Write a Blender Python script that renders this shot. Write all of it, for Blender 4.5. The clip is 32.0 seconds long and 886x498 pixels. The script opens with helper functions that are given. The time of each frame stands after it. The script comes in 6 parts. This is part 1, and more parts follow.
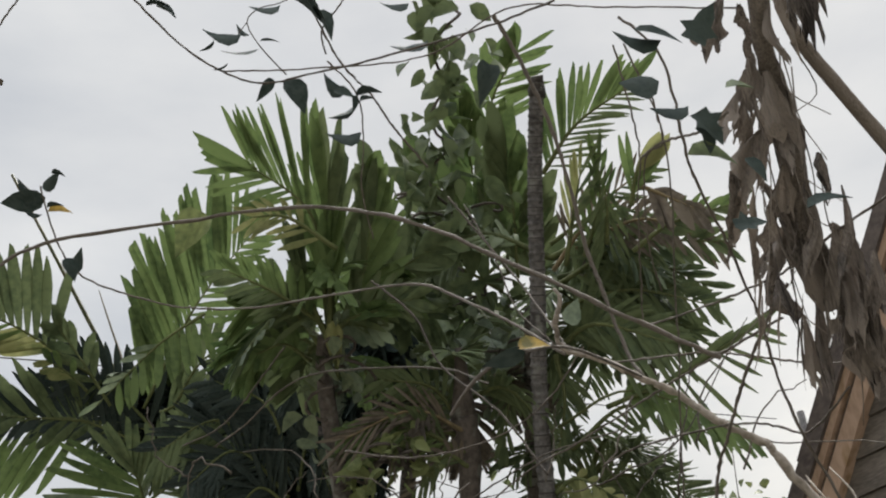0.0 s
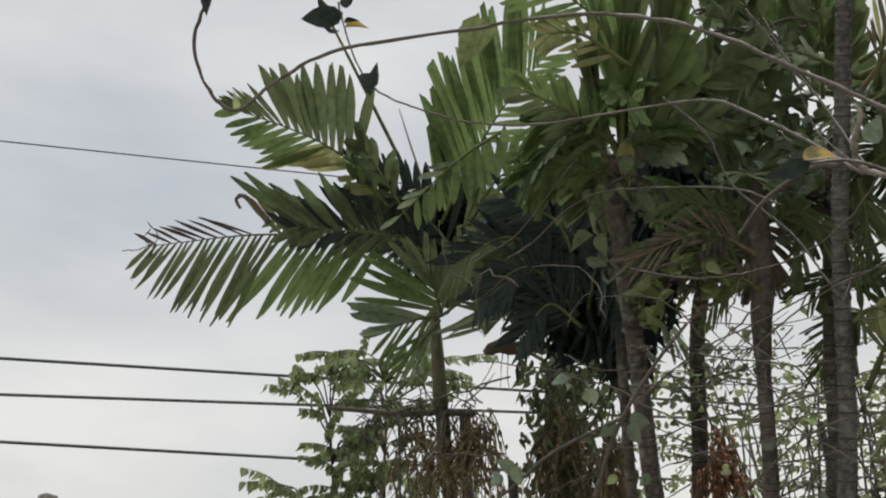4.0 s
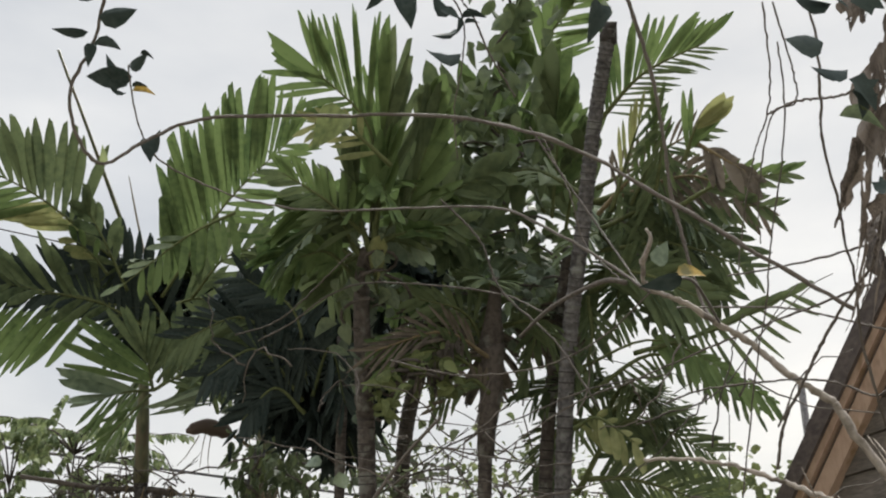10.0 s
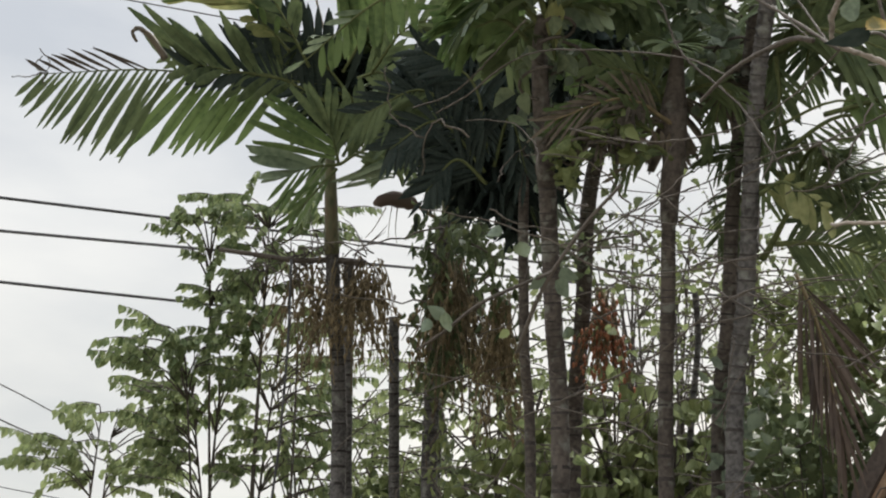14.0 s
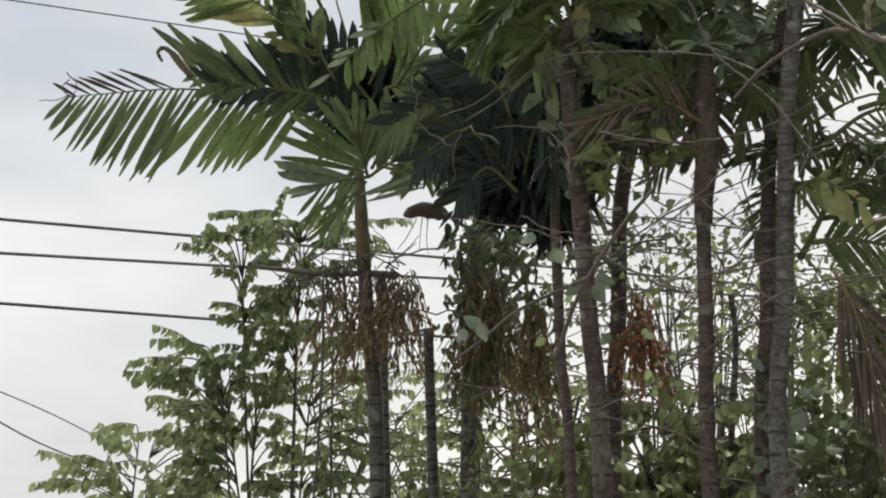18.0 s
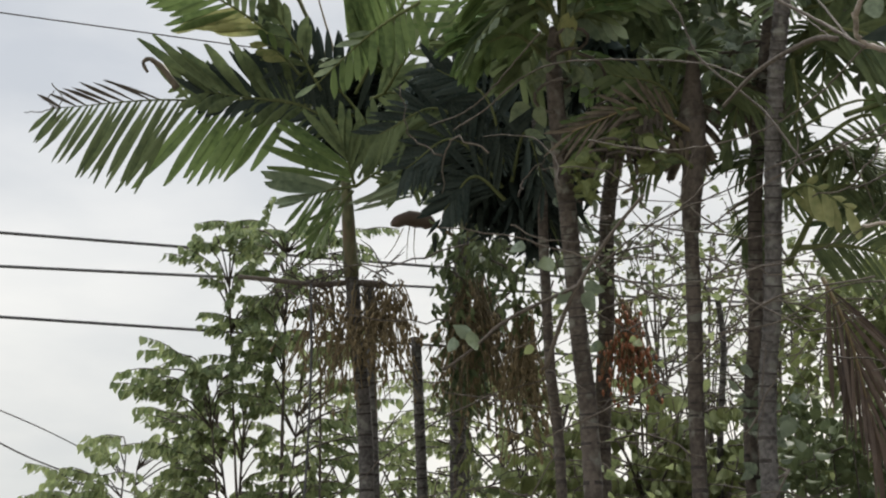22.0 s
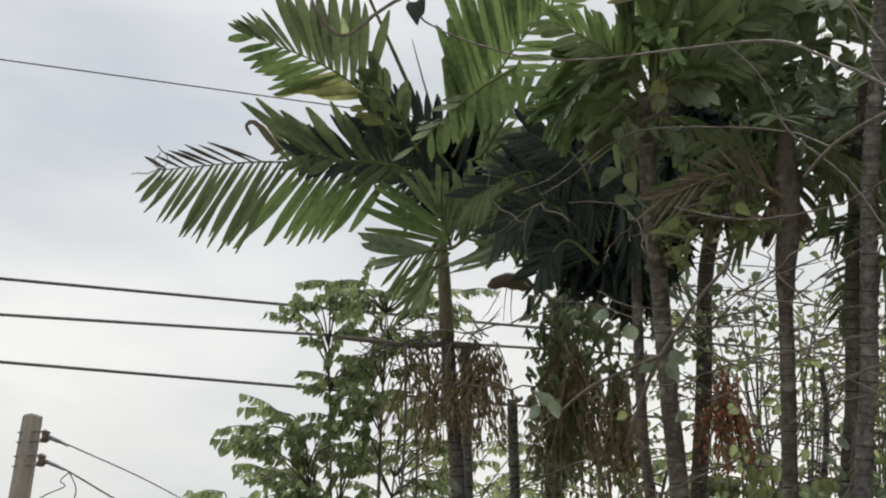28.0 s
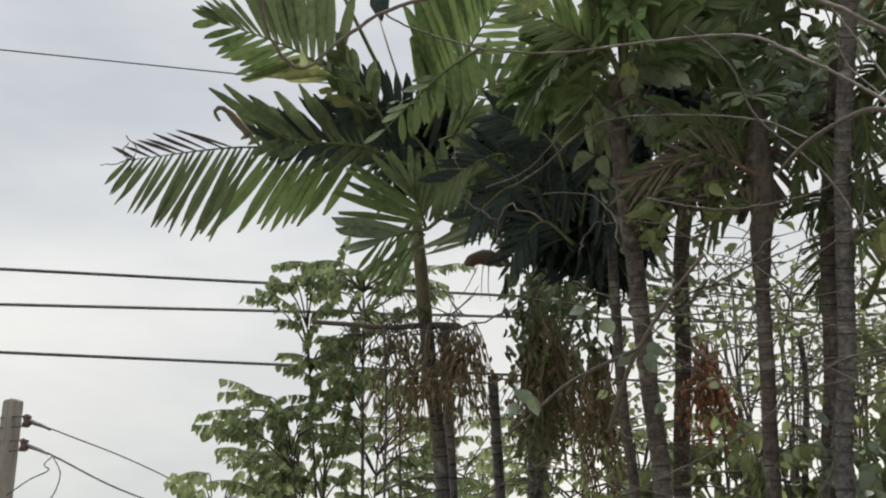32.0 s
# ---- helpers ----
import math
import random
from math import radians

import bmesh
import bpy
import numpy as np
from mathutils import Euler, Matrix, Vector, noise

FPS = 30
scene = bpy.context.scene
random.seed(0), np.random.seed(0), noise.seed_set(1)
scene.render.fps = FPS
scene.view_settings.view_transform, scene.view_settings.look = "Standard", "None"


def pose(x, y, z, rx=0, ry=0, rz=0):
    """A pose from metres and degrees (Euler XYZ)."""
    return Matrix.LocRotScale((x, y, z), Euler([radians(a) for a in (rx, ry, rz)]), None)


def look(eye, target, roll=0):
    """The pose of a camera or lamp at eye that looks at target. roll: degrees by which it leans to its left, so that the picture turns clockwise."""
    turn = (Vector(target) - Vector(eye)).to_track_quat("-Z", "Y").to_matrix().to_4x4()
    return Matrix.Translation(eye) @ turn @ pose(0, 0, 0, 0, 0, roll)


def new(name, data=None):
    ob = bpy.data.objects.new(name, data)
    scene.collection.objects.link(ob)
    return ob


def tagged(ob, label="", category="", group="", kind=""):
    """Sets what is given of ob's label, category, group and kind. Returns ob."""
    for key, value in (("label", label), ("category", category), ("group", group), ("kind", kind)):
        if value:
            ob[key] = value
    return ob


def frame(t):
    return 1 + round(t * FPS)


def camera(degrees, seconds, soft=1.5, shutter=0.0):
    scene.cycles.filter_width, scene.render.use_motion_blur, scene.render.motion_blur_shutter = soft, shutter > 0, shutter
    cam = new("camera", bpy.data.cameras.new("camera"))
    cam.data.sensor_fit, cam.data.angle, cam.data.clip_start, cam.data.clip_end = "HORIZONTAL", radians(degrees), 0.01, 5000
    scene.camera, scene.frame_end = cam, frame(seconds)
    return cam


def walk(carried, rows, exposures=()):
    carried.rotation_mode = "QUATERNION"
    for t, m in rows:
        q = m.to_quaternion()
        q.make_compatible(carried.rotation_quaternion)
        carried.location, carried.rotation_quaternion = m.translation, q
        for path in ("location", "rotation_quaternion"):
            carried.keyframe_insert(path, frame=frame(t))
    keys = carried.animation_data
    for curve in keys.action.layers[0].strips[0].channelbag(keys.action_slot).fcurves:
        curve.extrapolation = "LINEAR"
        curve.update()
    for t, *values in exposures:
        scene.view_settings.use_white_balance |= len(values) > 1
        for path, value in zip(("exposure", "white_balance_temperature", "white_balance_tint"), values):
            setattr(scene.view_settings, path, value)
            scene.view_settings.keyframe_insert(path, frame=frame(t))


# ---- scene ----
PATH = [
    (0.0, 0.004, 0.012, 1.633, 122.94, 6.14, 4.29),
    (0.5, 0.003, 0.014, 1.635, 121.75, 5.19, 3.66),
    (1.0, 0.001, 0.015, 1.635, 121.09, 4.68, 3.56),
    (1.5, 0.003, 0.016, 1.635, 120.68, 4.50, 3.15),
    (2.0, 0.002, 0.018, 1.635, 120.14, 3.76, 3.58),
    (2.5, 0.002, 0.022, 1.637, 119.28, 3.39, 3.76),
    (3.0, 0.005, 0.031, 1.639, 118.45, 2.55, 6.85),
    (3.5, 0.017, 0.042, 1.638, 117.87, 0.46, 12.13),
    (4.0, 0.032, 0.053, 1.625, 115.80, -1.12, 14.98),
    (4.5, 0.044, 0.062, 1.611, 113.74, -1.47, 16.06),
    (6.5, 0.029, 0.075, 1.666, 115.37, -1.70, 13.44),
    (7.0, -0.045, 0.044, 1.646, 116.67, -0.17, 12.64),
    (7.5, -0.122, 0.012, 1.623, 116.31, -1.93, 16.62),
    (8.0, -0.191, -0.019, 1.600, 116.72, -2.31, 14.73),
    (8.5, -0.235, -0.045, 1.576, 118.83, -0.63, 5.79),
    (9.0, -0.254, -0.065, 1.562, 120.24, -0.11, 2.40),
    (9.5, -0.263, -0.077, 1.557, 120.61, 0.12, 1.17),
    (10.0, -0.268, -0.079, 1.557, 119.85, -0.05, -0.10),
    (10.5, -0.267, -0.079, 1.558, 119.74, 0.60, -1.33),
    (11.0, -0.264, -0.079, 1.559, 119.61, 1.21, -2.07),
    (11.5, -0.264, -0.079, 1.558, 119.09, 1.21, -2.12),
    (12.0, -0.263, -0.080, 1.557, 118.71, 1.10, -2.13),
    (12.5, -0.264, -0.080, 1.556, 119.01, 1.29, -2.17),
    (13.0, -0.257, -0.074, 1.558, 117.50, 1.26, -0.72),
    (13.5, -0.248, -0.063, 1.562, 113.72, -0.19, 3.28),
    (14.0, -0.248, -0.045, 1.572, 109.77, -2.01, 7.75),
    (14.5, -0.253, -0.026, 1.586, 106.46, -2.58, 10.41),
    (15.0, -0.260, -0.006, 1.602, 108.47, -2.86, 11.88),
    (15.5, -0.269, 0.014, 1.618, 110.03, -1.72, 12.22),
    (17.5, -0.266, 0.009, 1.591, 110.31, -0.65, 9.58),
    (18.0, -0.264, 0.003, 1.587, 110.17, -0.68, 9.65),
    (18.5, -0.263, -0.001, 1.583, 109.96, -0.78, 9.72),
    (19.0, -0.265, -0.003, 1.580, 109.96, -0.64, 9.64),
    (19.5, -0.271, -0.001, 1.578, 109.89, -0.34, 9.25),
    (20.0, -0.279, 0.002, 1.577, 110.34, -0.17, 9.19),
    (20.5, -0.286, 0.004, 1.579, 110.06, -0.03, 9.27),
    (21.0, -0.288, 0.004, 1.582, 109.86, -0.14, 9.25),
    (21.5, -0.285, 0.003, 1.586, 110.26, -0.11, 9.20),
    (22.0, -0.278, 0.002, 1.591, 110.53, -0.01, 9.23),
    (22.5, -0.270, 0.000, 1.598, 110.60, 0.16, 9.58),
    (23.0, -0.265, -0.001, 1.605, 110.36, -0.11, 9.83),
    (23.5, -0.262, -0.001, 1.611, 110.22, -0.09, 9.79),
    (24.0, -0.261, -0.001, 1.617, 110.16, 0.28, 9.45),
    (24.5, -0.261, -0.000, 1.622, 109.97, 0.79, 9.16),
    (26.5, -0.248, -0.007, 1.557, 108.98, 1.31, 8.46),
    (27.0, -0.225, -0.010, 1.573, 110.40, 0.53, 9.17),
    (27.5, -0.204, -0.010, 1.590, 111.18, -0.98, 9.91),
    (28.0, -0.189, -0.004, 1.613, 112.97, -2.32, 13.35),
    (28.5, -0.184, 0.006, 1.640, 117.09, -3.39, 17.90),
    (29.0, -0.187, 0.015, 1.667, 117.82, -5.13, 20.52),
    (29.5, -0.191, 0.018, 1.691, 116.23, -5.37, 20.95),
    (30.0, -0.193, 0.018, 1.707, 114.43, -4.26, 19.58),
    (30.5, -0.192, 0.014, 1.717, 111.25, -2.80, 18.10),
    (31.0, -0.187, 0.008, 1.726, 110.47, -1.82, 15.75),
    (31.5, -0.180, 0.001, 1.735, 111.17, -1.14, 14.40),
    (32.0, -0.176, -0.007, 1.746, 111.35, -0.07, 13.21),
]
cam = camera(37.0, 32.0, soft=2.1)
walk(cam, [(t, pose(*p)) for t, *p in PATH], exposures=[(0.0, 0.17), (0.8, 0.27), (2.6, 0.28), (3.6, 0.12), (4.4, 0.10), (6.6, 0.15), (7.2, 0.15), (8.1, 0.08), (9.0, 0.28), (11.5, 0.29), (13.0, 0.33), (27.4, 0.32), (28.1, 0.30), (28.8, -0.08), (29.6, -0.05), (30.2, 0.1), (31.0, 0.28), (32.0, 0.24)])

# ---- light: an overcast sky and a wide, weak sun behind the cloud ----
SUN_EL, SUN_AZ = 54, 14
world = bpy.data.worlds.new("overcast_sky")
scene.world = world
world.use_nodes = True
wn, wl = world.node_tree.nodes, world.node_tree.links
wn.clear()
sky = wn.new("ShaderNodeTexSky")
sky.sky_type, sky.sun_disc = "NISHITA", False
sky.sun_elevation, sky.sun_rotation = radians(SUN_EL), radians(SUN_AZ)
sky.air_density, sky.dust_density = 1.0, 4.0
coord = wn.new("ShaderNodeTexCoord")
stretch = wn.new("ShaderNodeMapping")
stretch.inputs["Scale"].default_value = (1.6, 1.6, 4.5)
wl.new(coord.outputs["Generated"], stretch.inputs["Vector"])
cloud = wn.new("ShaderNodeTexNoise")
cloud.inputs["Scale"].default_value, cloud.inputs["Detail"].default_value, cloud.inputs["Roughness"].default_value = 1.7, 7, 0.52
wl.new(stretch.outputs["Vector"], cloud.inputs["Vector"])
tone = wn.new("ShaderNodeValToRGB")
tone.color_ramp.elements[0].position, tone.color_ramp.elements[0].color = 0.32, (0.565, 0.60, 0.65, 1)
tone.color_ramp.elements[1].position, tone.color_ramp.elements[1].color = 0.68, (0.83, 0.84, 0.845, 1)
wl.new(cloud.outputs["Fac"], tone.inputs["Fac"])
sep = wn.new("ShaderNodeSeparateXYZ")
wl.new(coord.outputs["Generated"], sep.inputs["Vector"])
low = wn.new("ShaderNodeMapRange")
low.inputs["From Min"].default_value, low.inputs["From Max"].default_value = 0.15, 0.62
low.inputs["To Min"].default_value, low.inputs["To Max"].default_value = 1.11, 0.96
wl.new(sep.outputs["Z"], low.inputs["Value"])
top = wn.new("ShaderNodeMapRange")  # sky overhead, out of view, brightened to add top light on the leaves
top.interpolation_type = "SMOOTHSTEP"
top.inputs["From Min"].default_value, top.inputs["From Max"].default_value = 0.74, 1.0
top.inputs["To Min"].default_value, top.inputs["To Max"].default_value = 0.0, 6.5
wl.new(sep.outputs["Z"], top.inputs["Value"])
both = wn.new("ShaderNodeMath")
both.operation = "ADD"
wl.new(low.outputs["Result"], both.inputs[0])
wl.new(top.outputs["Result"], both.inputs[1])
away = wn.new("ShaderNodeMapRange")  # unseen sky on the side away from the grove, brightened as front fill
away.interpolation_type = "SMOOTHSTEP"
away.inputs["From Min"].default_value, away.inputs["From Max"].default_value = -0.6, 0.5
away.inputs["To Min"].default_value, away.inputs["To Max"].default_value = 1.36, 1.0
wl.new(sep.outputs["Y"], away.inputs["Value"])
side = wn.new("ShaderNodeMath")
side.operation = "MULTIPLY"
wl.new(both.outputs[0], side.inputs[0])
wl.new(away.outputs["Result"], side.inputs[1])
lift = wn.new("ShaderNodeVectorMath")
lift.operation = "SCALE"
wl.new(tone.outputs["Color"], lift.inputs[0])
wl.new(side.outputs[0], lift.inputs["Scale"])
bg_cloud = wn.new("ShaderNodeBackground")
bg_cloud.inputs["Strength"].default_value = 0.89
warm = wn.new("ShaderNodeMapRange")  # the cloud turns creamy towards the horizon
warm.inputs["From Min"].default_value, warm.inputs["From Max"].default_value = 0.05, 0.46
warm.inputs["To Min"].default_value, warm.inputs["To Max"].default_value = 1.0, 0.0
wl.new(sep.outputs["Z"], warm.inputs["Value"])
cream = wn.new("ShaderNodeMix")
cream.data_type, cream.blend_type = "RGBA", "MULTIPLY"
wl.new(warm.outputs["Result"], cream.inputs["Factor"])
wl.new(lift.outputs["Vector"], cream.inputs["A"])
cream.inputs["B"].default_value = (1.0, 0.965, 0.865, 1)
glow = wn.new("ShaderNodeVectorMath")  # the cloud is thinnest low behind the grove
glow.operation = "DOT_PRODUCT"
wl.new(coord.outputs["Generated"], glow.inputs[0])
glow.inputs[1].default_value = (0.153, 0.923, 0.353)
near = wn.new("ShaderNodeMapRange")
near.interpolation_type = "SMOOTHSTEP"
near.inputs["From Min"].default_value, near.inputs["From Max"].default_value = 0.90, 0.995
wl.new(glow.outputs["Value"], near.inputs["Value"])
thin = wn.new("ShaderNodeMix")
thin.data_type, thin.blend_type = "RGBA", "MULTIPLY"
wl.new(near.outputs["Result"], thin.inputs["Factor"])
wl.new(cream.outputs["Result"], thin.inputs["A"])
thin.inputs["B"].default_value = (1.20, 1.165, 1.11, 1)
wl.new(thin.outputs["Result"], bg_cloud.inputs["Color"])
bg_sky = wn.new("ShaderNodeBackground")
bg_sky.inputs["Strength"].default_value = 0.05
wl.new(sky.outputs["Color"], bg_sky.inputs["Color"])
mixed = wn.new("ShaderNodeMixShader")
mixed.inputs["Fac"].default_value = 0.93
wout = wn.new("ShaderNodeOutputWorld")
wl.new(bg_sky.outputs["Background"], mixed.inputs[1])
wl.new(bg_cloud.outputs["Background"], mixed.inputs[2])
wl.new(mixed.outputs["Shader"], wout.inputs["Surface"])
sun = new("sun", bpy.data.lights.new("sun", "SUN"))
sun.data.energy, sun.data.angle, sun.data.color = 5.0, radians(24), (1.0, 0.95, 0.87)
sun.matrix_world = look((math.sin(radians(SUN_AZ)) * 30, math.cos(radians(SUN_AZ)) * 30, 30 * math.tan(radians(SUN_EL))), (0, 0, 0))


# ---- materials ----
def material(name, dark, light, scale=8.0, rough=0.6, metal=0.0, bump=0.3, stretch=(1, 1, 1), spots=None, through_light=0.0, spread=0.35, spec=0.22):
    """Two-scale noise between two colours, varied from piece to piece; through_light lets a leaf glow when the sky is behind it."""
    m = bpy.data.materials.new(name)
    m.use_nodes = True
    n, l = m.node_tree.nodes, m.node_tree.links
    b = n["Principled BSDF"]
    b.inputs["Roughness"].default_value, b.inputs["Metallic"].default_value = rough, metal
    b.inputs["Specular IOR Level"].default_value = spec
    tc, mp = n.new("ShaderNodeTexCoord"), n.new("ShaderNodeMapping")
    mp.inputs["Scale"].default_value = stretch
    l.new(tc.outputs["Object"], mp.inputs["Vector"])
    big, fine = n.new("ShaderNodeTexNoise"), n.new("ShaderNodeTexNoise")
    big.inputs["Scale"].default_value, big.inputs["Detail"].default_value = scale, 3
    fine.inputs["Scale"].default_value, fine.inputs["Detail"].default_value = scale * 7, 4
    for t in (big, fine):
        l.new(mp.outputs["Vector"], t.inputs["Vector"])
    info, geo = n.new("ShaderNodeObjectInfo"), n.new("ShaderNodeNewGeometry")
    a1, a2, a3 = (n.new("ShaderNodeMath") for _ in range(3))
    a1.operation = a2.operation = a3.operation = "MULTIPLY_ADD"
    l.new(big.outputs["Fac"], a1.inputs[0]); a1.inputs[1].default_value = 0.7
    l.new(fine.outputs["Fac"], a1.inputs[2])
    l.new(info.outputs["Random"], a2.inputs[0]); a2.inputs[1].default_value = spread
    l.new(a1.outputs[0], a2.inputs[2])
    l.new(geo.outputs["Random Per Island"], a3.inputs[0]); a3.inputs[1].default_value = spread
    l.new(a2.outputs[0], a3.inputs[2])
    ramp = n.new("ShaderNodeValToRGB")
    ramp.color_ramp.elements[0].position, ramp.color_ramp.elements[0].color = 0.62, (*dark, 1)
    ramp.color_ramp.elements[1].position, ramp.color_ramp.elements[1].color = 1.35 if spread < 0.2 else 1.0, (*light, 1)
    scaled = n.new("ShaderNodeMath")
    scaled.operation = "MULTIPLY"
    scaled.inputs[1].default_value = 1.0 / (1.0 + spread)
    l.new(a3.outputs[0], scaled.inputs[0])
    l.new(scaled.outputs[0], ramp.inputs["Fac"])
    col = ramp.outputs["Color"]
    if spots:
        sp, sr, mx = n.new("ShaderNodeTexNoise"), n.new("ShaderNodeValToRGB"), n.new("ShaderNodeMix")
        sp.inputs["Scale"].default_value, sp.inputs["Detail"].default_value = scale * 2.3, 5
        l.new(mp.outputs["Vector"], sp.inputs["Vector"])
        sr.color_ramp.elements[0].position, sr.color_ramp.elements[1].position = 0.56, 0.68
        l.new(sp.outputs["Fac"], sr.inputs["Fac"])
        mx.data_type = "RGBA"
        l.new(sr.outputs["Color"], mx.inputs["Factor"])
        l.new(col, mx.inputs["A"])
        mx.inputs["B"].default_value = (*spots, 1)
        col = mx.outputs["Result"]
    l.new(col, b.inputs["Base Color"])
    bp = n.new("ShaderNodeBump")
    bp.inputs["Strength"].default_value, bp.inputs["Distance"].default_value = bump, 0.01
    l.new(fine.outputs["Fac"], bp.inputs["Height"])
    l.new(bp.outputs["Normal"], b.inputs["Normal"])
    if through_light:
        tr, mx = n.new("ShaderNodeBsdfTranslucent"), n.new("ShaderNodeMixShader")
        l.new(col, tr.inputs["Color"])
        mx.inputs["Fac"].default_value = through_light
        l.new(b.outputs["BSDF"], mx.inputs[1])
        l.new(tr.outputs["BSDF"], mx.inputs[2])
        l.new(mx.outputs["Shader"], n["Material Output"].inputs["Surface"])
    return m


PALM = material("palm_leaf", (0.036, 0.062, 0.022), (0.108, 0.152, 0.056), 3.0, 0.55, through_light=0.25, spec=0.16)
PALM_DARK = material("palm_leaf_darker", (0.036, 0.053, 0.027), (0.096, 0.121, 0.058), 3.0, 0.62, through_light=0.22, spec=0.12)
PALM_YELLOW = material("palm_leaf_yellowing", (0.085, 0.105, 0.038), (0.225, 0.23, 0.10), 3.0, 0.5, through_light=0.3)
# paler copy of the palm leaf, with sky sheen put into its colour
PALM_PALE = material("palm_leaf_pale_sheen", (0.066, 0.094, 0.058), (0.18, 0.22, 0.14), 3.0, 0.5, through_light=0.25)
PALM_DRY = material("palm_leaf_dry", (0.042, 0.035, 0.028), (0.13, 0.108, 0.084), 4.0, 0.75, through_light=0.15)
RACHIS = material("palm_midrib", (0.042, 0.054, 0.024), (0.10, 0.112, 0.05), 6, 0.8, spec=0.08)
BARK = material("palm_bark", (0.033, 0.031, 0.031), (0.112, 0.105, 0.103), 7, 0.88, bump=0.9, spots=(0.145, 0.145, 0.135), spread=0.1)
BARK_RING = material("palm_bark_scars", (0.018, 0.016, 0.015), (0.05, 0.044, 0.04), 8, 0.9, bump=0.6)
BARK_BROWN = material("palm_bark_brown", (0.030, 0.025, 0.022), (0.088, 0.074, 0.065), 6, 0.88, bump=0.7, spots=(0.13, 0.13, 0.115), spread=0.1)
SHAFT = material("palm_crownshaft", (0.05, 0.056, 0.03), (0.135, 0.13, 0.07), 4, 0.55, stretch=(1, 1, 0.2), spots=(0.09, 0.065, 0.042))
TWIG = material("twig_bark", (0.034, 0.028, 0.024), (0.092, 0.078, 0.066), 14, 0.85, bump=0.6)
TWIG_PALE = material("branch_bark_pale", (0.11, 0.094, 0.078), (0.26, 0.225, 0.19), 10, 0.85, bump=0.6, spots=(0.09, 0.075, 0.06))
VINE_LEAF = material("vine_leaf", (0.045, 0.062, 0.036), (0.115, 0.138, 0.076), 9, 0.58, through_light=0.25, spec=0.25)
# near-black leaf: deep shade and backlit silhouettes put into the base colour
LEAF_DARK = material("leaf_dark_shaded", (0.016, 0.024, 0.022), (0.037, 0.048, 0.043), 9, 0.7, through_light=0.06, spec=0.06)
VINE_GREY = material("vine_leaf_greyish", (0.055, 0.074, 0.054), (0.135, 0.165, 0.115), 9, 0.6, through_light=0.22, spec=0.2)
LEAF_YELLOW = material("leaf_turned_yellow", (0.15, 0.105, 0.03), (0.34, 0.235, 0.06), 12, 0.55, through_light=0.3, spots=(0.10, 0.09, 0.03))
TREE_LEAF = material("tree_leaf", (0.09, 0.124, 0.056), (0.235, 0.275, 0.13), 9, 0.55, through_light=0.42, spec=0.16)
BUSH_LEAF = material("bush_leaf", (0.060, 0.078, 0.032), (0.150, 0.172, 0.070), 9, 0.58, through_light=0.3, spec=0.16)
BANANA_DRY = material("dry_hanging_leaf", (0.016, 0.013, 0.011), (0.17, 0.142, 0.12), 9, 0.85, bump=0.8, stretch=(5, 5, 0.3), through_light=0.12, spread=0.6)
STALK_DRY = material("dry_fruit_stalk", (0.058, 0.046, 0.028), (0.155, 0.120, 0.068), 8, 0.8)
FRUIT_RED = material("ripe_palm_fruit", (0.15, 0.056, 0.030), (0.31, 0.13, 0.068), 12, 0.6)
SPATHE = material("dry_palm_sheath", (0.035, 0.026, 0.022), (0.09, 0.066, 0.053), 6, 0.7, stretch=(1, 1, 0.4))
WIRE = material("cable_sheath", (0.03, 0.03, 0.033), (0.07, 0.07, 0.075), 10, 0.6)
POLE = material("weathered_pole_wood", (0.075, 0.066, 0.058), (0.19, 0.17, 0.15), 4, 0.88, bump=0.6, stretch=(4, 4, 0.4))
METAL = material("dull_iron", (0.05, 0.05, 0.055), (0.12, 0.12, 0.125), 10, 0.5, metal=0.8)
CERAMIC = material("brown_glazed_insulator", (0.03, 0.02, 0.017), (0.07, 0.045, 0.035), 10, 0.25)
FASCIA = material("dark_roof_edge", (0.04, 0.032, 0.03), (0.085, 0.068, 0.06), 5, 0.8, bump=0.5)
TRIM_TAN = material("tan_painted_board", (0.205, 0.135, 0.094), (0.30, 0.208, 0.15), 5, 0.7, stretch=(1, 1, 0.4), spots=(0.19, 0.12, 0.065), spread=0.1)
WALL_WOOD = material("brown_grey_wall_board", (0.06, 0.051, 0.044), (0.125, 0.106, 0.09), 4, 0.8, stretch=(0.4, 1, 3), spread=0.15)
GROUND = material("leaf_littered_soil", (0.10, 0.092, 0.074), (0.20, 0.186, 0.15), 1.5, 0.95, bump=0.8)
TIN = material("rusty_roof_sheet", (0.07, 0.055, 0.05), (0.17, 0.14, 0.13), 4, 0.6, metal=0.4, spots=(0.14, 0.07, 0.04))

V = Vector
OPEN = V((0.05, -0.92, -0.38))
GROW = 1.25


# ---- mesh helpers ----
def thing(name, label, category, at=(0, 0, 0), group="", kind=""):
    e = new(name)
    e.empty_display_size = 0.2
    e.location = at
    return tagged(e, label, category, group, kind)


def linked(name, verts, faces, mat, parent=None, label="", smooth=True):
    me = bpy.data.meshes.new(name)
    me.from_pydata([tuple(v) for v in verts], [], faces)
    me.materials.append(mat)
    if smooth:
        me.shade_smooth()
    ob = new(name, me)
    if parent is not None:
        ob.parent = parent
        up = parent
        at = V((0, 0, 0))
        while up is not None:
            at += up.location
            up = up.parent
        ob.location = -at
    if label:
        ob["label"] = label
    return ob


def through_points(pts, n):
    """Smooth curve through the points, n samples."""
    pts = [V(p) for p in pts]
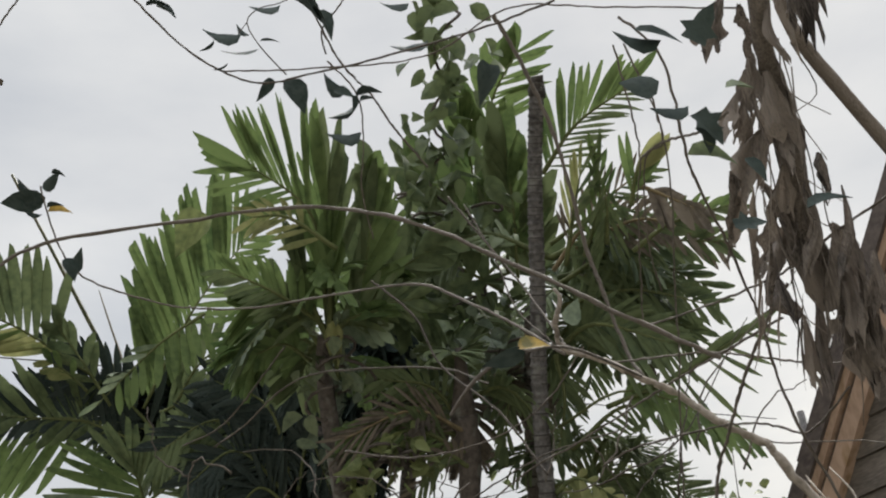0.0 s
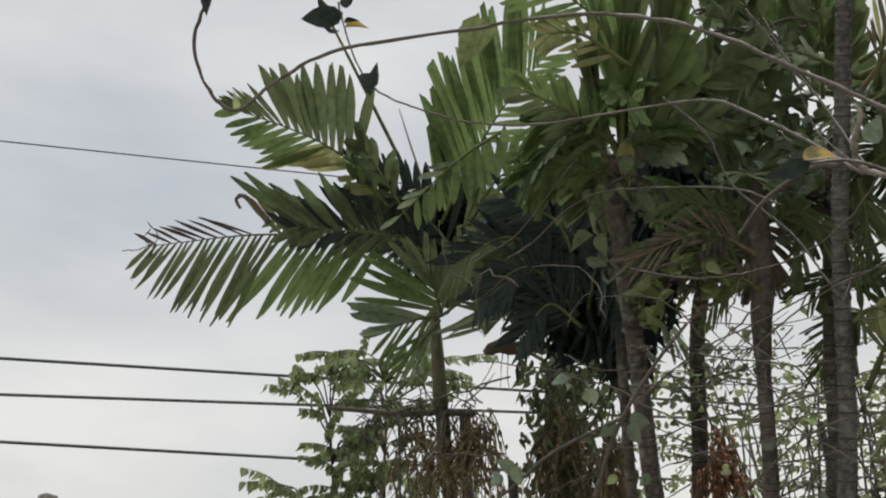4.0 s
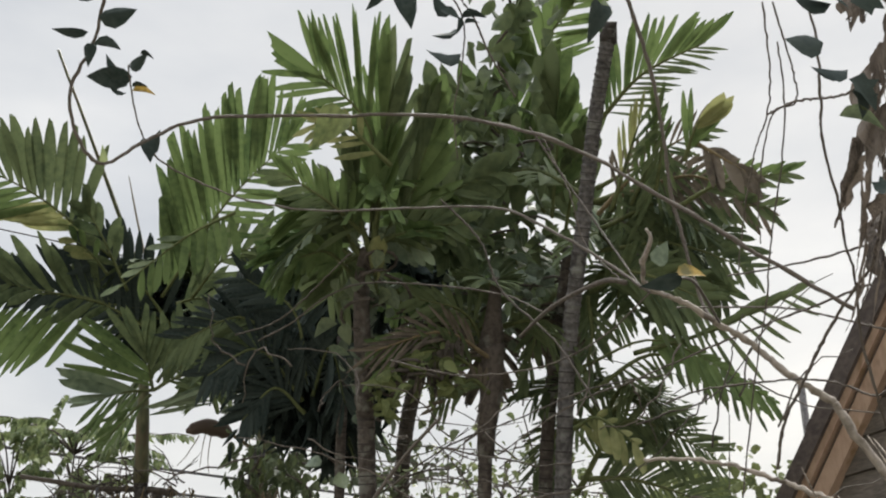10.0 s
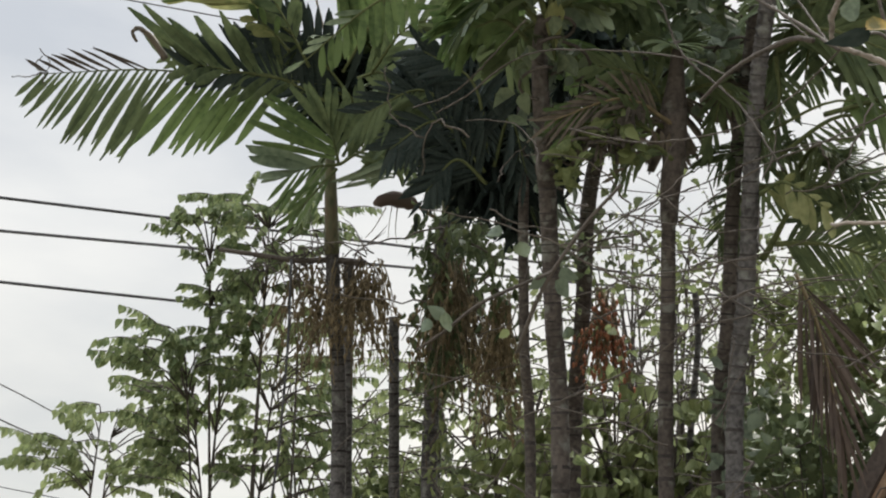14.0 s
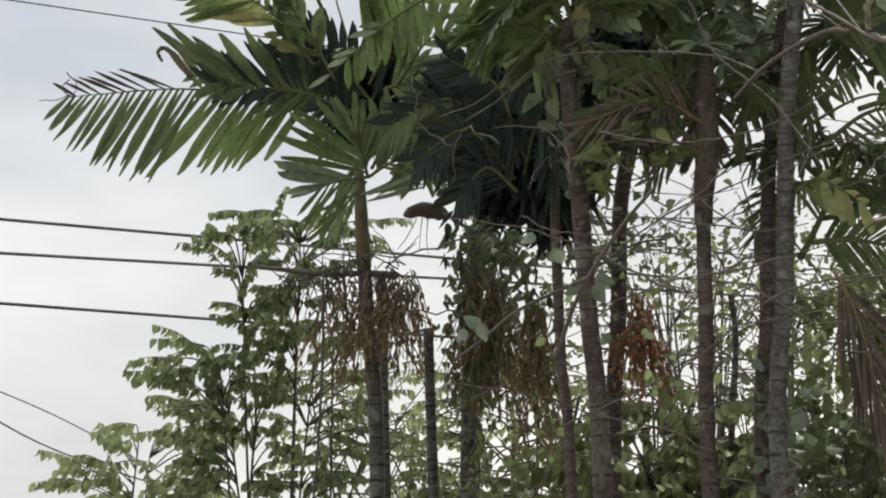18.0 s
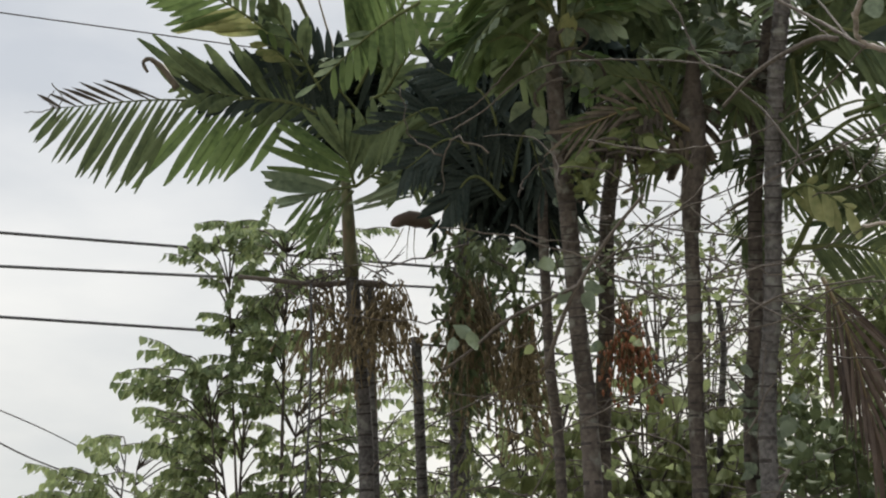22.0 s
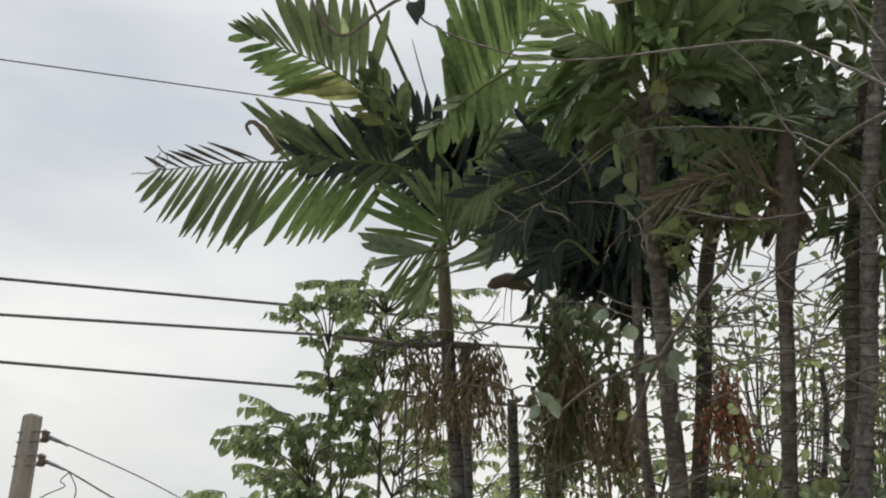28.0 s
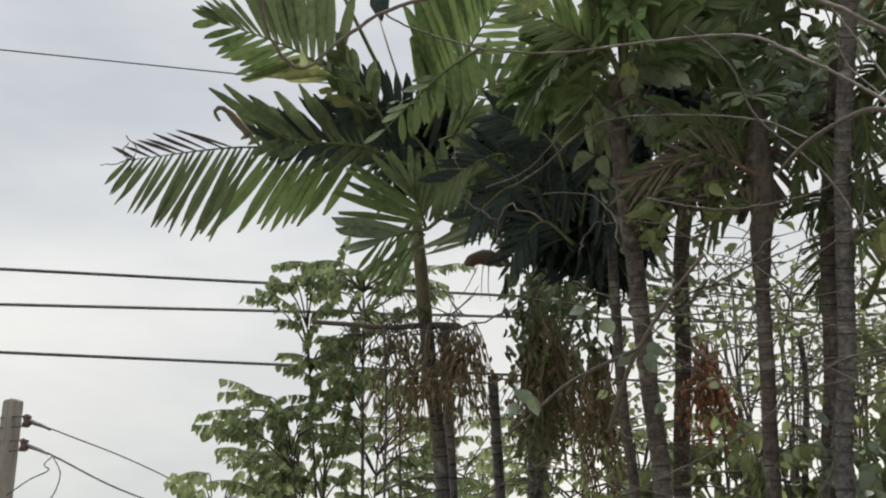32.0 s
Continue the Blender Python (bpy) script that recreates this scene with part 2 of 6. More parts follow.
    if len(pts) == 2:
        return [pts[0].lerp(pts[1], i / (n - 1)) for i in range(n)]
    ext = [pts[0] * 2 - pts[1]] + pts + [pts[-1] * 2 - pts[-2]]
    out = []
    for i in range(n):
        u = i / (n - 1) * (len(pts) - 1)
        k = min(int(u), len(pts) - 2)
        f = u - k
        a, b, c, d = ext[k:k + 4]
        out.append(0.5 * (2 * b + (c - a) * f + (2 * a - 5 * b + 4 * c - d) * f * f + (3 * b - a - 3 * c + d) * f ** 3))
    return out


def tube_data(path, radii, sides=6, wob=0.0, seed=0):
    r = random.Random(seed)
    verts, faces = [], []
    ref = V((0.3, 1, 0.2)).normalized()
    for i, p in enumerate(path):
        t = (path[min(i + 1, len(path) - 1)] - path[max(i - 1, 0)]).normalized()
        x = t.cross(ref)
        if x.length < 0.2:
            x = t.cross(V((1, 0, 0)))
        x.normalize()
        y = t.cross(x)
        for k in range(sides):
            a = 2 * math.pi * k / sides
            rr = radii[i] * (1 + wob * (r.random() - 0.5))
            verts.append(p + x * math.cos(a) * rr + y * math.sin(a) * rr)
    for i in range(len(path) - 1):
        for k in range(sides):
            a, b = i * sides + k, i * sides + (k + 1) % sides
            faces.append((a, b, b + sides, a + sides))
    faces.append(tuple(range(sides - 1, -1, -1)))
    faces.append(tuple(range(len(verts) - sides, len(verts))))
    return verts, faces


def tube(name, pts, r0, r1, mat, parent=None, n=14, sides=6, wob=0.15, label="", jitter=0.0):
    path = through_points(pts, n)
    r = random.Random(len(name) * 7 + int(abs(path[0].x) * 100))
    if jitter:
        for p in path[1:-1]:
            p += V((r.uniform(-1, 1), r.uniform(-1, 1), r.uniform(-1, 1))) * jitter
    radii = [GROW * (r0 + (r1 - r0) * i / (n - 1)) for i in range(n)]
    v, f = tube_data(path, radii, sides, wob, int(path[0].z * 1000))
    return linked(name, v, f, mat, parent, label)


def joined(datas):
    verts, faces = [], []
    for v, f in datas:
        o = len(verts)
        verts += v
        faces += [tuple(i + o for i in q) for q in f]
    return verts, faces


def blade(o, d, w, length, width, droop, r, blunt=0.6):
    """A palm leaflet: a folded strip from o along d, w across, bending down, with a torn, blunt end."""
    n = d.cross(w).normalized()
    verts, faces = [], []
    prof = (0.5, 0.95, 1.0, 1.0, 0.6 + 0.38 * blunt, max(0.08, blunt + r.uniform(-0.15, 0.15)))
    k = len(prof) - 1
    for i, f in enumerate(prof):
        u = i / k
        c = o + d * (length * u * (1 - 0.12 * droop * u)) + V((0, 0, -1)) * (droop * length * u * u * 0.55)
        ww = w * (0.5 * width * f)
        e0, e1, e2 = (d * (length * r.uniform(-0.12, 0.05)) if i == k else V((0, 0, 0)) for _ in range(3))
        verts += [c - ww + n * (0.22 * width * f) + e0, c + e2, c + ww + n * (0.22 * width * f) + e1]
    for i in range(k):
        a = i * 3
        faces += [(a, a + 1, a + 4, a + 3), (a + 1, a + 2, a + 5, a + 4)]
    return verts, faces


def frond(palm, base, mid, tip, n=22, long=(0.55, 0.55), width=0.05, lean=(62, 28), droop=0.25, mat=None, start=0.18, normal=None, torn=0.06,
          stem=0.014, single=True, rib=None, seed=None, label="", peak=0.45, blunt=0.62):
    """A feather leaf: a midrib through three points and leaflets along both sides. long: leaflet length on the two sides; lean: their angle to the midrib, from base to tip."""
    mat = mat or PALM
    r = random.Random(seed if seed is not None else int(abs(base[0] * 371 + tip[2] * 911 + tip[0] * 533)))
    path = through_points([base, mid, tip], 13)
    radii = [GROW * stem * (1 - 0.8 * i / 12) for i in range(13)]
    v, f = tube_data(path, radii, 5)
    fr = linked("frond", v, f, rib or RACHIS, palm, label)
    nrm = V(normal).normalized() if normal is not None else OPEN.normalized()
    bits = []
    for side in (-1, 1):
        L = long[0] if side < 0 else long[1]
        if L <= 0:
            continue
        for i in range(n):
            s = start + (1 - start) * (i + 0.5 + r.uniform(-0.2, 0.2)) / n
            if r.random() < torn:
                continue
            u = s * 12
            k = min(int(u), 11)
            o = path[k].lerp(path[k + 1], u - k)
            t = (path[k + 1] - path[k]).normalized()
            sv = nrm.cross(t)
            if sv.length < 0.05:
                sv = V((1, 0, 0))
            sv.normalize()
            sv *= side
            a = radians(lean[0] + (lean[1] - lean[0]) * s + r.uniform(-5, 5))
            d = (sv * math.sin(a) + t * math.cos(a) + nrm * r.uniform(-0.06, 0.22)).normalized()
            w = (t - d * t.dot(d)) + nrm * r.uniform(-0.25, 0.25)
            w.normalize()
            e = (s - start) / (1 - start)
            ln = L * (0.5 + 0.5 * math.sin(math.pi * (0.1 + 0.9 * e) ** (math.log(0.5) / math.log(peak)))) * r.uniform(0.86, 1.06)
            bits.append(blade(o, d, w, GROW * ln, GROW * width * r.uniform(0.75, 1.2) * (1 - 0.35 * e), droop * r.uniform(0.6, 1.4), r, blunt))
    if single:
        for bv, bf in bits:
            linked("leaflet", bv, bf, mat, fr)
    elif bits:
        bv, bf = joined(bits)
        tagged(linked("leaflet_mass", bv, bf, mat, fr), kind="stuff")
    return fr


def strap(o, d, w, length, width, droop, r, blunt):
    """A pleated leaflet: narrow at its foot, even along its length, and bitten off or drawn out to a point at its end."""
    n = d.cross(w).normalized()
    across = (-1, -0.5, 0, 0.5, 1) if width > 0.05 else (-1, 0, 1)
    fold = (0.16, 0.02, 0.13, 0.0, 0.17) if len(across) == 5 else (0.2, 0.0, 0.2)
    prof = (0.34, 0.62, 0.84, 0.97, 1.0, 0.62 + 0.38 * blunt, max(0.06, blunt + r.uniform(-0.12, 0.12)))
    k, m = len(prof) - 1, len(across)
    bow = n * (length * r.uniform(-0.06, 0.06))
    veer = w * (length * r.uniform(-0.05, 0.05))
    slant = r.uniform(0.35, 0.9) * (1 if r.random() < 0.7 else -1)
    verts, faces = [], []
    for i, f in enumerate(prof):
        u = i / k
        c = o + d * (length * u * (1 - 0.12 * droop * u)) + V((0, 0, -0.55 * droop * length * u * u)) + (bow + veer) * (u * u)
        for a, z in zip(across, fold):
            bite = d * (min(length * 0.16, width * 0.8) * (slant * a + r.uniform(-0.45, 0.15)) * blunt) if i == k else V((0, 0, 0))
            verts.append(c + w * (0.5 * width * f * a) + n * (z * width * f) + bite)
    for i in range(k):
        for j in range(m - 1):
            a = i * m + j
            faces.append((a, a + 1, a + m + 1, a + m))
    return verts, faces


def feather(palm, rib, groups, stem=0.013, single=True, mat_rib=None, normal=None, label="", seed=0, torn=0.04):
    """A feather leaf: a midrib through the points and, stretch by stretch, its leaflets:
    (side, from, to, count, first and last length, width, first and last angle, material, droop, bluntness)."""
    base, tip = V(rib[0]), V(rib[-1])
    r = random.Random(int(abs(base.x * 731 + tip.z * 913 + tip.x * 577) * 10) + seed)
    path = through_points(rib, 15)
    v, f = tube_data(path, [stem * (1 - 0.78 * i / 14) for i in range(15)], 5)
    fr = linked("frond", v, f, mat_rib or RACHIS, palm, label)
    nrm = V(normal).normalized() if normal is not None else OPEN.normalized()
    mass = []
    for side, s0, s1, n, l0, l1, width, a0, a1, mat, droop, blunt in groups:
        for i in range(n):
            if r.random() < torn and n > 5:
                continue
            e = (i + 0.5 + r.uniform(-0.22, 0.22)) / n
            s = min(0.995, s0 + (s1 - s0) * e)
            k = min(int(s * 14), 13)
            o = path[k].lerp(path[k + 1], s * 14 - k)
            t = (path[k + 1] - path[k]).normalized()
            sv = nrm.cross(t).normalized() * side
            a = radians(a0 + (a1 - a0) * e + r.uniform(-4, 4))
            d = (sv * math.sin(a) + t * math.cos(a) + nrm * r.uniform(-0.12, 0.2)).normalized()
            w = (t * math.sin(a) - sv * math.cos(a)) + nrm * r.uniform(-0.45, 0.3)
            w = (w - d * w.dot(d)).normalized()
            bit = strap(o, d, w, (l0 + (l1 - l0) * e) * r.uniform(0.9, 1.07), width * r.uniform(0.85, 1.15), droop * r.uniform(0.5, 1.5), r, blunt)
            if single:
                linked("leaflet", *bit, mat, fr)
            else:
                mass.append(bit)
    if mass:
        tagged(linked("leaflet_mass", *joined(mass), groups[0][9], fr), kind="stuff")
    return fr


def palm_trunk(palm, pts, r0, r1, mat=None, ring=0.085, scar=0.10, name="trunk"):
    """Ringed trunk: slight swellings with dark scar rings as lips of their own."""
    path = through_points(pts, 60)
    total = sum((path[i + 1] - path[i]).length for i in range(59))
    n = max(8, int(total / ring))
    dense = through_points(path, n * 6 + 1)
    r = random.Random(int(abs(pts[0][0]) * 1000))
    radii = []
    for i in range(len(dense)):
        u = i / (len(dense) - 1)
        base = GROW * (r0 + (r1 - r0) * u)
        radii.append(base * (1 + (0.09, 0.03, -0.02, -0.02, 0.0, 0.03)[i % 6] * scar * 5 * r.uniform(0.5, 1.2)))
    v, f = tube_data(dense, radii, 12, 0.05, 3)
    tr = linked(name, v, f, mat or BARK, palm)
    me = tr.data
    me.materials.append(BARK_RING)
    for i, poly in enumerate(me.polygons):
        if (i // 12) % 6 == 0 and (i // 72 * 37) % 10 < 7 and r.random() < 0.9:
            poly.material_index = 1
    return tr


def leaf_shape(o, d, w, size, curl, r, lobes=0, aspect=0.62):
    """A broad leaf: heart- or egg-shaped, folded on its midrib, seven points round."""
    n = d.cross(w).normalized()
    half = [(0.0, 0.02), (0.12, 0.36), (0.36, 0.5), (0.62, 0.38), (0.84, 0.17), (1.0, 0.0)]
    if lobes:
        half = [(0.0, 0.02), (0.05, 0.35), (0.25, 0.30), (0.42, 0.55), (0.52, 0.26), (0.75, 0.22), (1.0, 0.0)]
    verts, faces = [], []
    fold, skew = r.uniform(0.15, 0.75), r.uniform(0.6, 1.0)
    for u, h in half:
        c = o + d * (size * u) - n * (curl * size * u * u)
        hh = h * aspect * 1.5
        up = n * (size * h * fold)
        verts += [c - w * (size * hh * (1 - 0.25 * fold)) + up, c + n * (size * r.uniform(-0.02, 0.02)), c + w * (size * hh * skew) + up * 0.8]
    for i in range(len(half) - 1):
        a = i * 3
        faces += [(a, a + 1, a + 4, a + 3), (a + 1, a + 2, a + 5, a + 4)]
    return verts, faces


def random_dir(r):
    while True:
        v = V((r.uniform(-1, 1), r.uniform(-1, 1), r.uniform(-1, 1)))
        if 0.1 < v.length < 1:
            return v.normalized()


def leaf_bits(spots, size, r, hang=0.6, aspect=0.62, lobes=0):
    out = []
    for p in spots:
        d = (random_dir(r) + V((0, 0, -hang))).normalized()
        w = d.cross(random_dir(r))
        if w.length < 0.1:
            continue
        w.normalize()
        out.append(leaf_shape(V(p), d, w, size * r.uniform(0.6, 1.25), r.uniform(0, 0.35), r, lobes, aspect))
    return out


def cloud_spots(center, radii, n, r, clumps=9):
    """Points in uneven clumps inside an ellipsoid."""
    c = V(center)
    seeds = []
    for _ in range(clumps):
        d = random_dir(r) * r.random() ** 0.45
        seeds.append((c + V((d.x * radii[0], d.y * radii[1], d.z * radii[2])), r.uniform(0.25, 0.5)))
    out = []
    for _ in range(n):
        s, k = r.choice(seeds)
        d = random_dir(r) * r.random() ** 0.5 * k
        out.append(s + V((d.x * radii[0], d.y * radii[1], d.z * radii[2])))
    return out


def leaf(parent, o, d, size, mat, r, w=None, lobes=0, curl=0.25, label="", aspect=0.62):
    d = V(d).normalized()
    w = V(w) if w is not None else d.cross(OPEN + random_dir(r) * 0.5)
    w = (w - d * w.dot(d)).normalized()
    v, f = leaf_shape(V(o), d, w, size * 0.52, curl, r, lobes, aspect)
    return linked("leaf", v, f, mat, parent, label)


# ---- ground ----
gv, gf = [], []
GN, GS = 40, 400.0
for j in range(GN + 1):
    for i in range(GN + 1):
        x, y = (i / GN - 0.5) * GS, (j / GN - 0.5) * GS
        gv.append((x, y, 0.12 * noise.noise(V((x * 0.07, y * 0.07, 0)))))
for j in range(GN):
    for i in range(GN):
        a = j * (GN + 1) + i
        gf.append((a, a + 1, a + GN + 2, a + GN + 1))
ground = linked("ground", gv, gf, GROUND)
tagged(ground, "uneven ground of soil and leaf litter", "ground", kind="structure")


def down(p, lean=0.0):
    return (p[0] + lean, p[1], 0.0)


# ---- the palms ----
GROVE = "areca palms of the grove"


def crown_fill(palm, center, n, reach, seed, mats, up=(-0.5, 0.7), width=0.06, long=0.36, count=15, around=(0, 360)):
    """Older fronds of a crown, arching out on all sides and hanging at the tips."""
    r = random.Random(seed)
    c = V(center)
    for i in range(n):
        a = radians(around[0] + (around[1] - around[0]) * (i + r.uniform(0.1, 0.9)) / n)
        e = r.uniform(*up)
        d = V((math.cos(a), math.sin(a) * 0.8, e)).normalized()
        L = reach * r.uniform(0.7, 1.15)
        mid = c + d * (L * 0.55) + V((0, 0, 0.16 * L))
        tip = c + d * L - V((0, 0, L * r.uniform(0.1, 0.4)))
        side = d.cross(V((0, 0, 1))).normalized()
        nrm = (side.cross(d).normalized() * (1 if r.random() < 0.6 else -1) + OPEN * 0.8 + random_dir(r) * 0.3).normalized()
        frond(palm, c, mid, tip, count, (long, long), width, (62, 30), r.uniform(0.25, 0.6), r.choice(mats), start=0.22, normal=nrm, torn=0.12, single=False, seed=seed * 31 + i)


# slim palm with a small crown
A = thing("areca_palm", "slim areca palm with a small ragged green crown", "palm tree", down((-2.25, 8.98, 3.12)), GROVE)
palm_trunk(A, [down((-2.25, 8.98, 3.12)), (-2.27, 8.97, 3.19), (-2.31, 8.68, 4.33), (-2.32, 8.55, 4.71)], 0.044, 0.038)
tube("crownshaft", [(-2.32, 8.56, 4.67), (-2.32, 8.46, 4.93), (-2.32, 8.37, 5.15), (-2.32, 8.31, 5.30)], 0.044, 0.028, SHAFT, A, 12, 10, 0.05)
feather(A, [(-2.23, 8.19, 5.21), (-2.24, 8.09, 5.30), (-2.26, 7.99, 5.40)], [(1, 0.03, 0.60, 5, 0.67, 0.59, 0.062, 70, 38, PALM, 0.04, 0.40),
         (1, 0.62, 1.00, 3, 0.47, 0.37, 0.059, 28, 6, PALM_DARK, 0.03, 0.40),
         (-1, 0.25, 1.00, 5, 0.44, 0.35, 0.051, 40, 12, PALM_DARK, 0.03, 0.40)])
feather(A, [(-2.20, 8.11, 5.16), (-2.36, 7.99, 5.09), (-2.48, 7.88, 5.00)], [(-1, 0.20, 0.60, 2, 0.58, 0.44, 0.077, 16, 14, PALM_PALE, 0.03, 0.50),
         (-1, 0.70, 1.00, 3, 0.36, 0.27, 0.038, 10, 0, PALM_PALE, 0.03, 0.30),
         (1, 0.10, 1.00, 6, 0.56, 0.31, 0.030, 46, 24, PALM, 0.04, 0.20)])
feather(A, [(-2.22, 8.12, 5.13), (-2.33, 8.05, 4.95), (-2.46, 7.99, 4.74)], [(-1, 0.10, 0.90, 3, 0.35, 0.27, 0.028, 24, 8, PALM, 0.00, 0.30),
         (1, 0.10, 0.97, 3, 0.35, 0.27, 0.028, 18, 6, PALM, 0.00, 0.30)])
feather(A, [(-2.18, 8.02, 5.12), (-1.99, 7.93, 5.18), (-1.68, 7.86, 5.22)], [(1, 0.15, 1.00, 14, 0.25, 0.17, 0.030, 52, 30, PALM_DARK, 0.10, 0.30)])
feather(A, [(-2.20, 8.20, 5.21), (-1.96, 8.17, 5.41), (-1.61, 8.16, 5.33)], [(-1, 0.10, 1.00, 16, 0.31, 0.18, 0.035, 58, 35, PALM_DARK, 0.20, 0.30),
         (1, 0.10, 1.00, 15, 0.31, 0.16, 0.039, 55, 30, PALM_DARK, 0.10, 0.30)])
feather(A, [(-2.20, 8.18, 5.25), (-2.05, 8.19, 5.56), (-1.80, 8.16, 5.72)], [(-1, 0.15, 1.00, 10, 0.36, 0.20, 0.059, 50, 25, PALM_DARK, 0.06, 0.45),
         (1, 0.15, 1.00, 9, 0.36, 0.22, 0.059, 50, 22, PALM_DARK, 0.06, 0.45)])
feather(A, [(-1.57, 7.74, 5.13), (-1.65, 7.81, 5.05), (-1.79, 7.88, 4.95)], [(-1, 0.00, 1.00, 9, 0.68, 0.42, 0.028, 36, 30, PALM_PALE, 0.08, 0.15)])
# large crown reaching far out
B = thing("areca_palm", "areca palm with long arching fronds, one dying at its tip", "palm tree", down((-1.75, 10.01, 3.28)), GROVE)
palm_trunk(B, [down((-1.75, 10.01, 3.28)), (-1.76, 10.00, 3.37), (-1.70, 9.70, 4.62), (-1.61, 9.48, 5.28)], 0.05, 0.044, BARK_BROWN)
tube("crownshaft", [(-1.62, 9.50, 5.24), (-1.62, 9.37, 5.57), (-1.71, 9.04, 5.95)], 0.06, 0.045, SHAFT, B, 12, 10)
feather(B, [(-2.58, 8.66, 5.96), (-3.48, 8.13, 5.93), (-4.21, 7.58, 5.65)], [(1, 0.12, 0.45, 12, 0.52, 0.79, 0.064, 64, 57, PALM, 0.10, 0.25),
         (1, 0.46, 0.80, 13, 0.80, 0.58, 0.050, 57, 50, PALM_DARK, 0.10, 0.20),
         (1, 0.81, 1.00, 8, 0.55, 0.26, 0.036, 50, 42, PALM_DARK, 0.08, 0.10),
         (-1, 0.52, 0.98, 10, 0.45, 0.17, 0.025, 25, 34, TWIG, 0.00, 0.10),
         (-1, 0.08, 0.50, 11, 0.33, 0.35, 0.050, 62, 40, PALM_DARK, 0.00, 0.20)], label="long drooping frond with a withered tip", torn=0.02)
feather(B, [(-2.31, 9.00, 6.10), (-2.95, 8.65, 6.20), (-3.57, 8.31, 6.20)], [(-1, 0.10, 1.00, 15, 0.30, 0.22, 0.052, 62, 32, PALM_DARK, 0.00, 0.20),
         (1, 0.10, 1.00, 15, 0.33, 0.20, 0.048, 60, 34, PALM_DARK, 0.10, 0.20)])
# broad upper blades use the darker leaf colour for their shaded underside
feather(B, [(-2.62, 8.26, 6.24), (-3.05, 7.76, 6.45), (-3.51, 7.28, 6.50)], [(-1, 0.25, 0.70, 10, 0.66, 0.46, 0.082, 60, 40, PALM_DARK, 0.00, 0.35),
         (-1, 0.70, 1.00, 7, 0.43, 0.19, 0.037, 34, 6, PALM_DARK, 0.00, 0.20),
         (1, 0.42, 1.00, 10, 0.50, 0.19, 0.057, 50, 28, PALM, 0.03, 0.30),
         (1, 0.24, 0.48, 5, 0.37, 0.50, 0.082, 36, 46, PALM_YELLOW, 0.05, 0.35)])
feather(B, [(-2.57, 8.53, 6.00), (-2.93, 8.31, 5.98), (-3.31, 8.07, 5.95)], [(-1, 0.15, 1.00, 13, 0.38, 0.62, 0.074, 64, 26, PALM_DARK, 0.00, 0.25),
         (1, 0.10, 1.00, 8, 0.29, 0.23, 0.075, 55, 30, PALM_DARK, 0.06, 0.45)])
feather(B, [(-2.54, 8.38, 6.06), (-2.67, 8.09, 6.30), (-2.77, 7.86, 6.45)], [(1, 0.20, 1.00, 5, 0.27, 0.17, 0.079, 48, 20, PALM_DARK, 0.06, 0.45),
         (-1, 0.20, 1.00, 5, 0.30, 0.21, 0.075, 42, 16, PALM_DARK, 0.06, 0.45)])
feather(B, [(-2.65, 8.21, 6.10), (-2.75, 8.02, 6.18), (-2.84, 7.86, 6.20)], [(1, 0.20, 1.00, 3, 0.20, 0.15, 0.061, 50, 20, PALM_YELLOW, 0.06, 0.45),
         (-1, 0.20, 1.00, 3, 0.19, 0.15, 0.053, 45, 20, PALM, 0.06, 0.45)])
feather(B, [(-2.20, 8.02, 5.82), (-1.75, 7.61, 6.31), (-1.27, 7.25, 6.62)], [(1, 0.04, 0.25, 7, 0.52, 0.70, 0.090, 38, 48, PALM, 0.00, 0.45),
         (1, 0.26, 0.80, 18, 0.74, 0.66, 0.072, 50, 42, PALM, 0.00, 0.45),
         (1, 0.82, 1.00, 6, 0.52, 0.31, 0.048, 36, 12, PALM, 0.00, 0.30),
         (-1, 0.30, 0.97, 14, 0.43, 0.24, 0.047, 58, 38, PALM, 0.06, 0.35)])
# the pale leaflets carry reflected sky as base colour
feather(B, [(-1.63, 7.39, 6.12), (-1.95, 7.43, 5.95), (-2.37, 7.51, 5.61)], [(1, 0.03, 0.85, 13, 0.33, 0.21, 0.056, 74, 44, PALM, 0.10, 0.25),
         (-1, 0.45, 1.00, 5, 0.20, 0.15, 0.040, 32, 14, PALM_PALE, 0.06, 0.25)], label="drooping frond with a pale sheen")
feather(B, [(-2.02, 8.15, 5.88), (-1.76, 7.96, 6.11), (-1.40, 7.88, 6.16)], [(1, 0.10, 1.00, 9, 0.44, 0.28, 0.079, 52, 24, PALM_DARK, 0.06, 0.45),
         (-1, 0.10, 1.00, 9, 0.40, 0.24, 0.071, 55, 28, PALM_DARK, 0.06, 0.45)])
feather(B, [(-2.14, 8.23, 5.88), (-1.94, 8.17, 5.88), (-1.70, 8.20, 5.69)], [(1, 0.10, 1.00, 8, 0.36, 0.22, 0.068, 52, 24, PALM_DARK, 0.06, 0.45),
         (-1, 0.10, 1.00, 8, 0.38, 0.24, 0.068, 58, 30, PALM_DARK, 0.06, 0.45)])
# two backing fronds whose near-black colour paints the crown's inner shade
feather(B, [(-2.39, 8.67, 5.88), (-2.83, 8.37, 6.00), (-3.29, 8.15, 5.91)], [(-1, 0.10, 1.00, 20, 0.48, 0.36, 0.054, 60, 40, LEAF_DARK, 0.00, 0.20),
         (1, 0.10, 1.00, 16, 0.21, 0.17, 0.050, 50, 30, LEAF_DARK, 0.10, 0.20)])
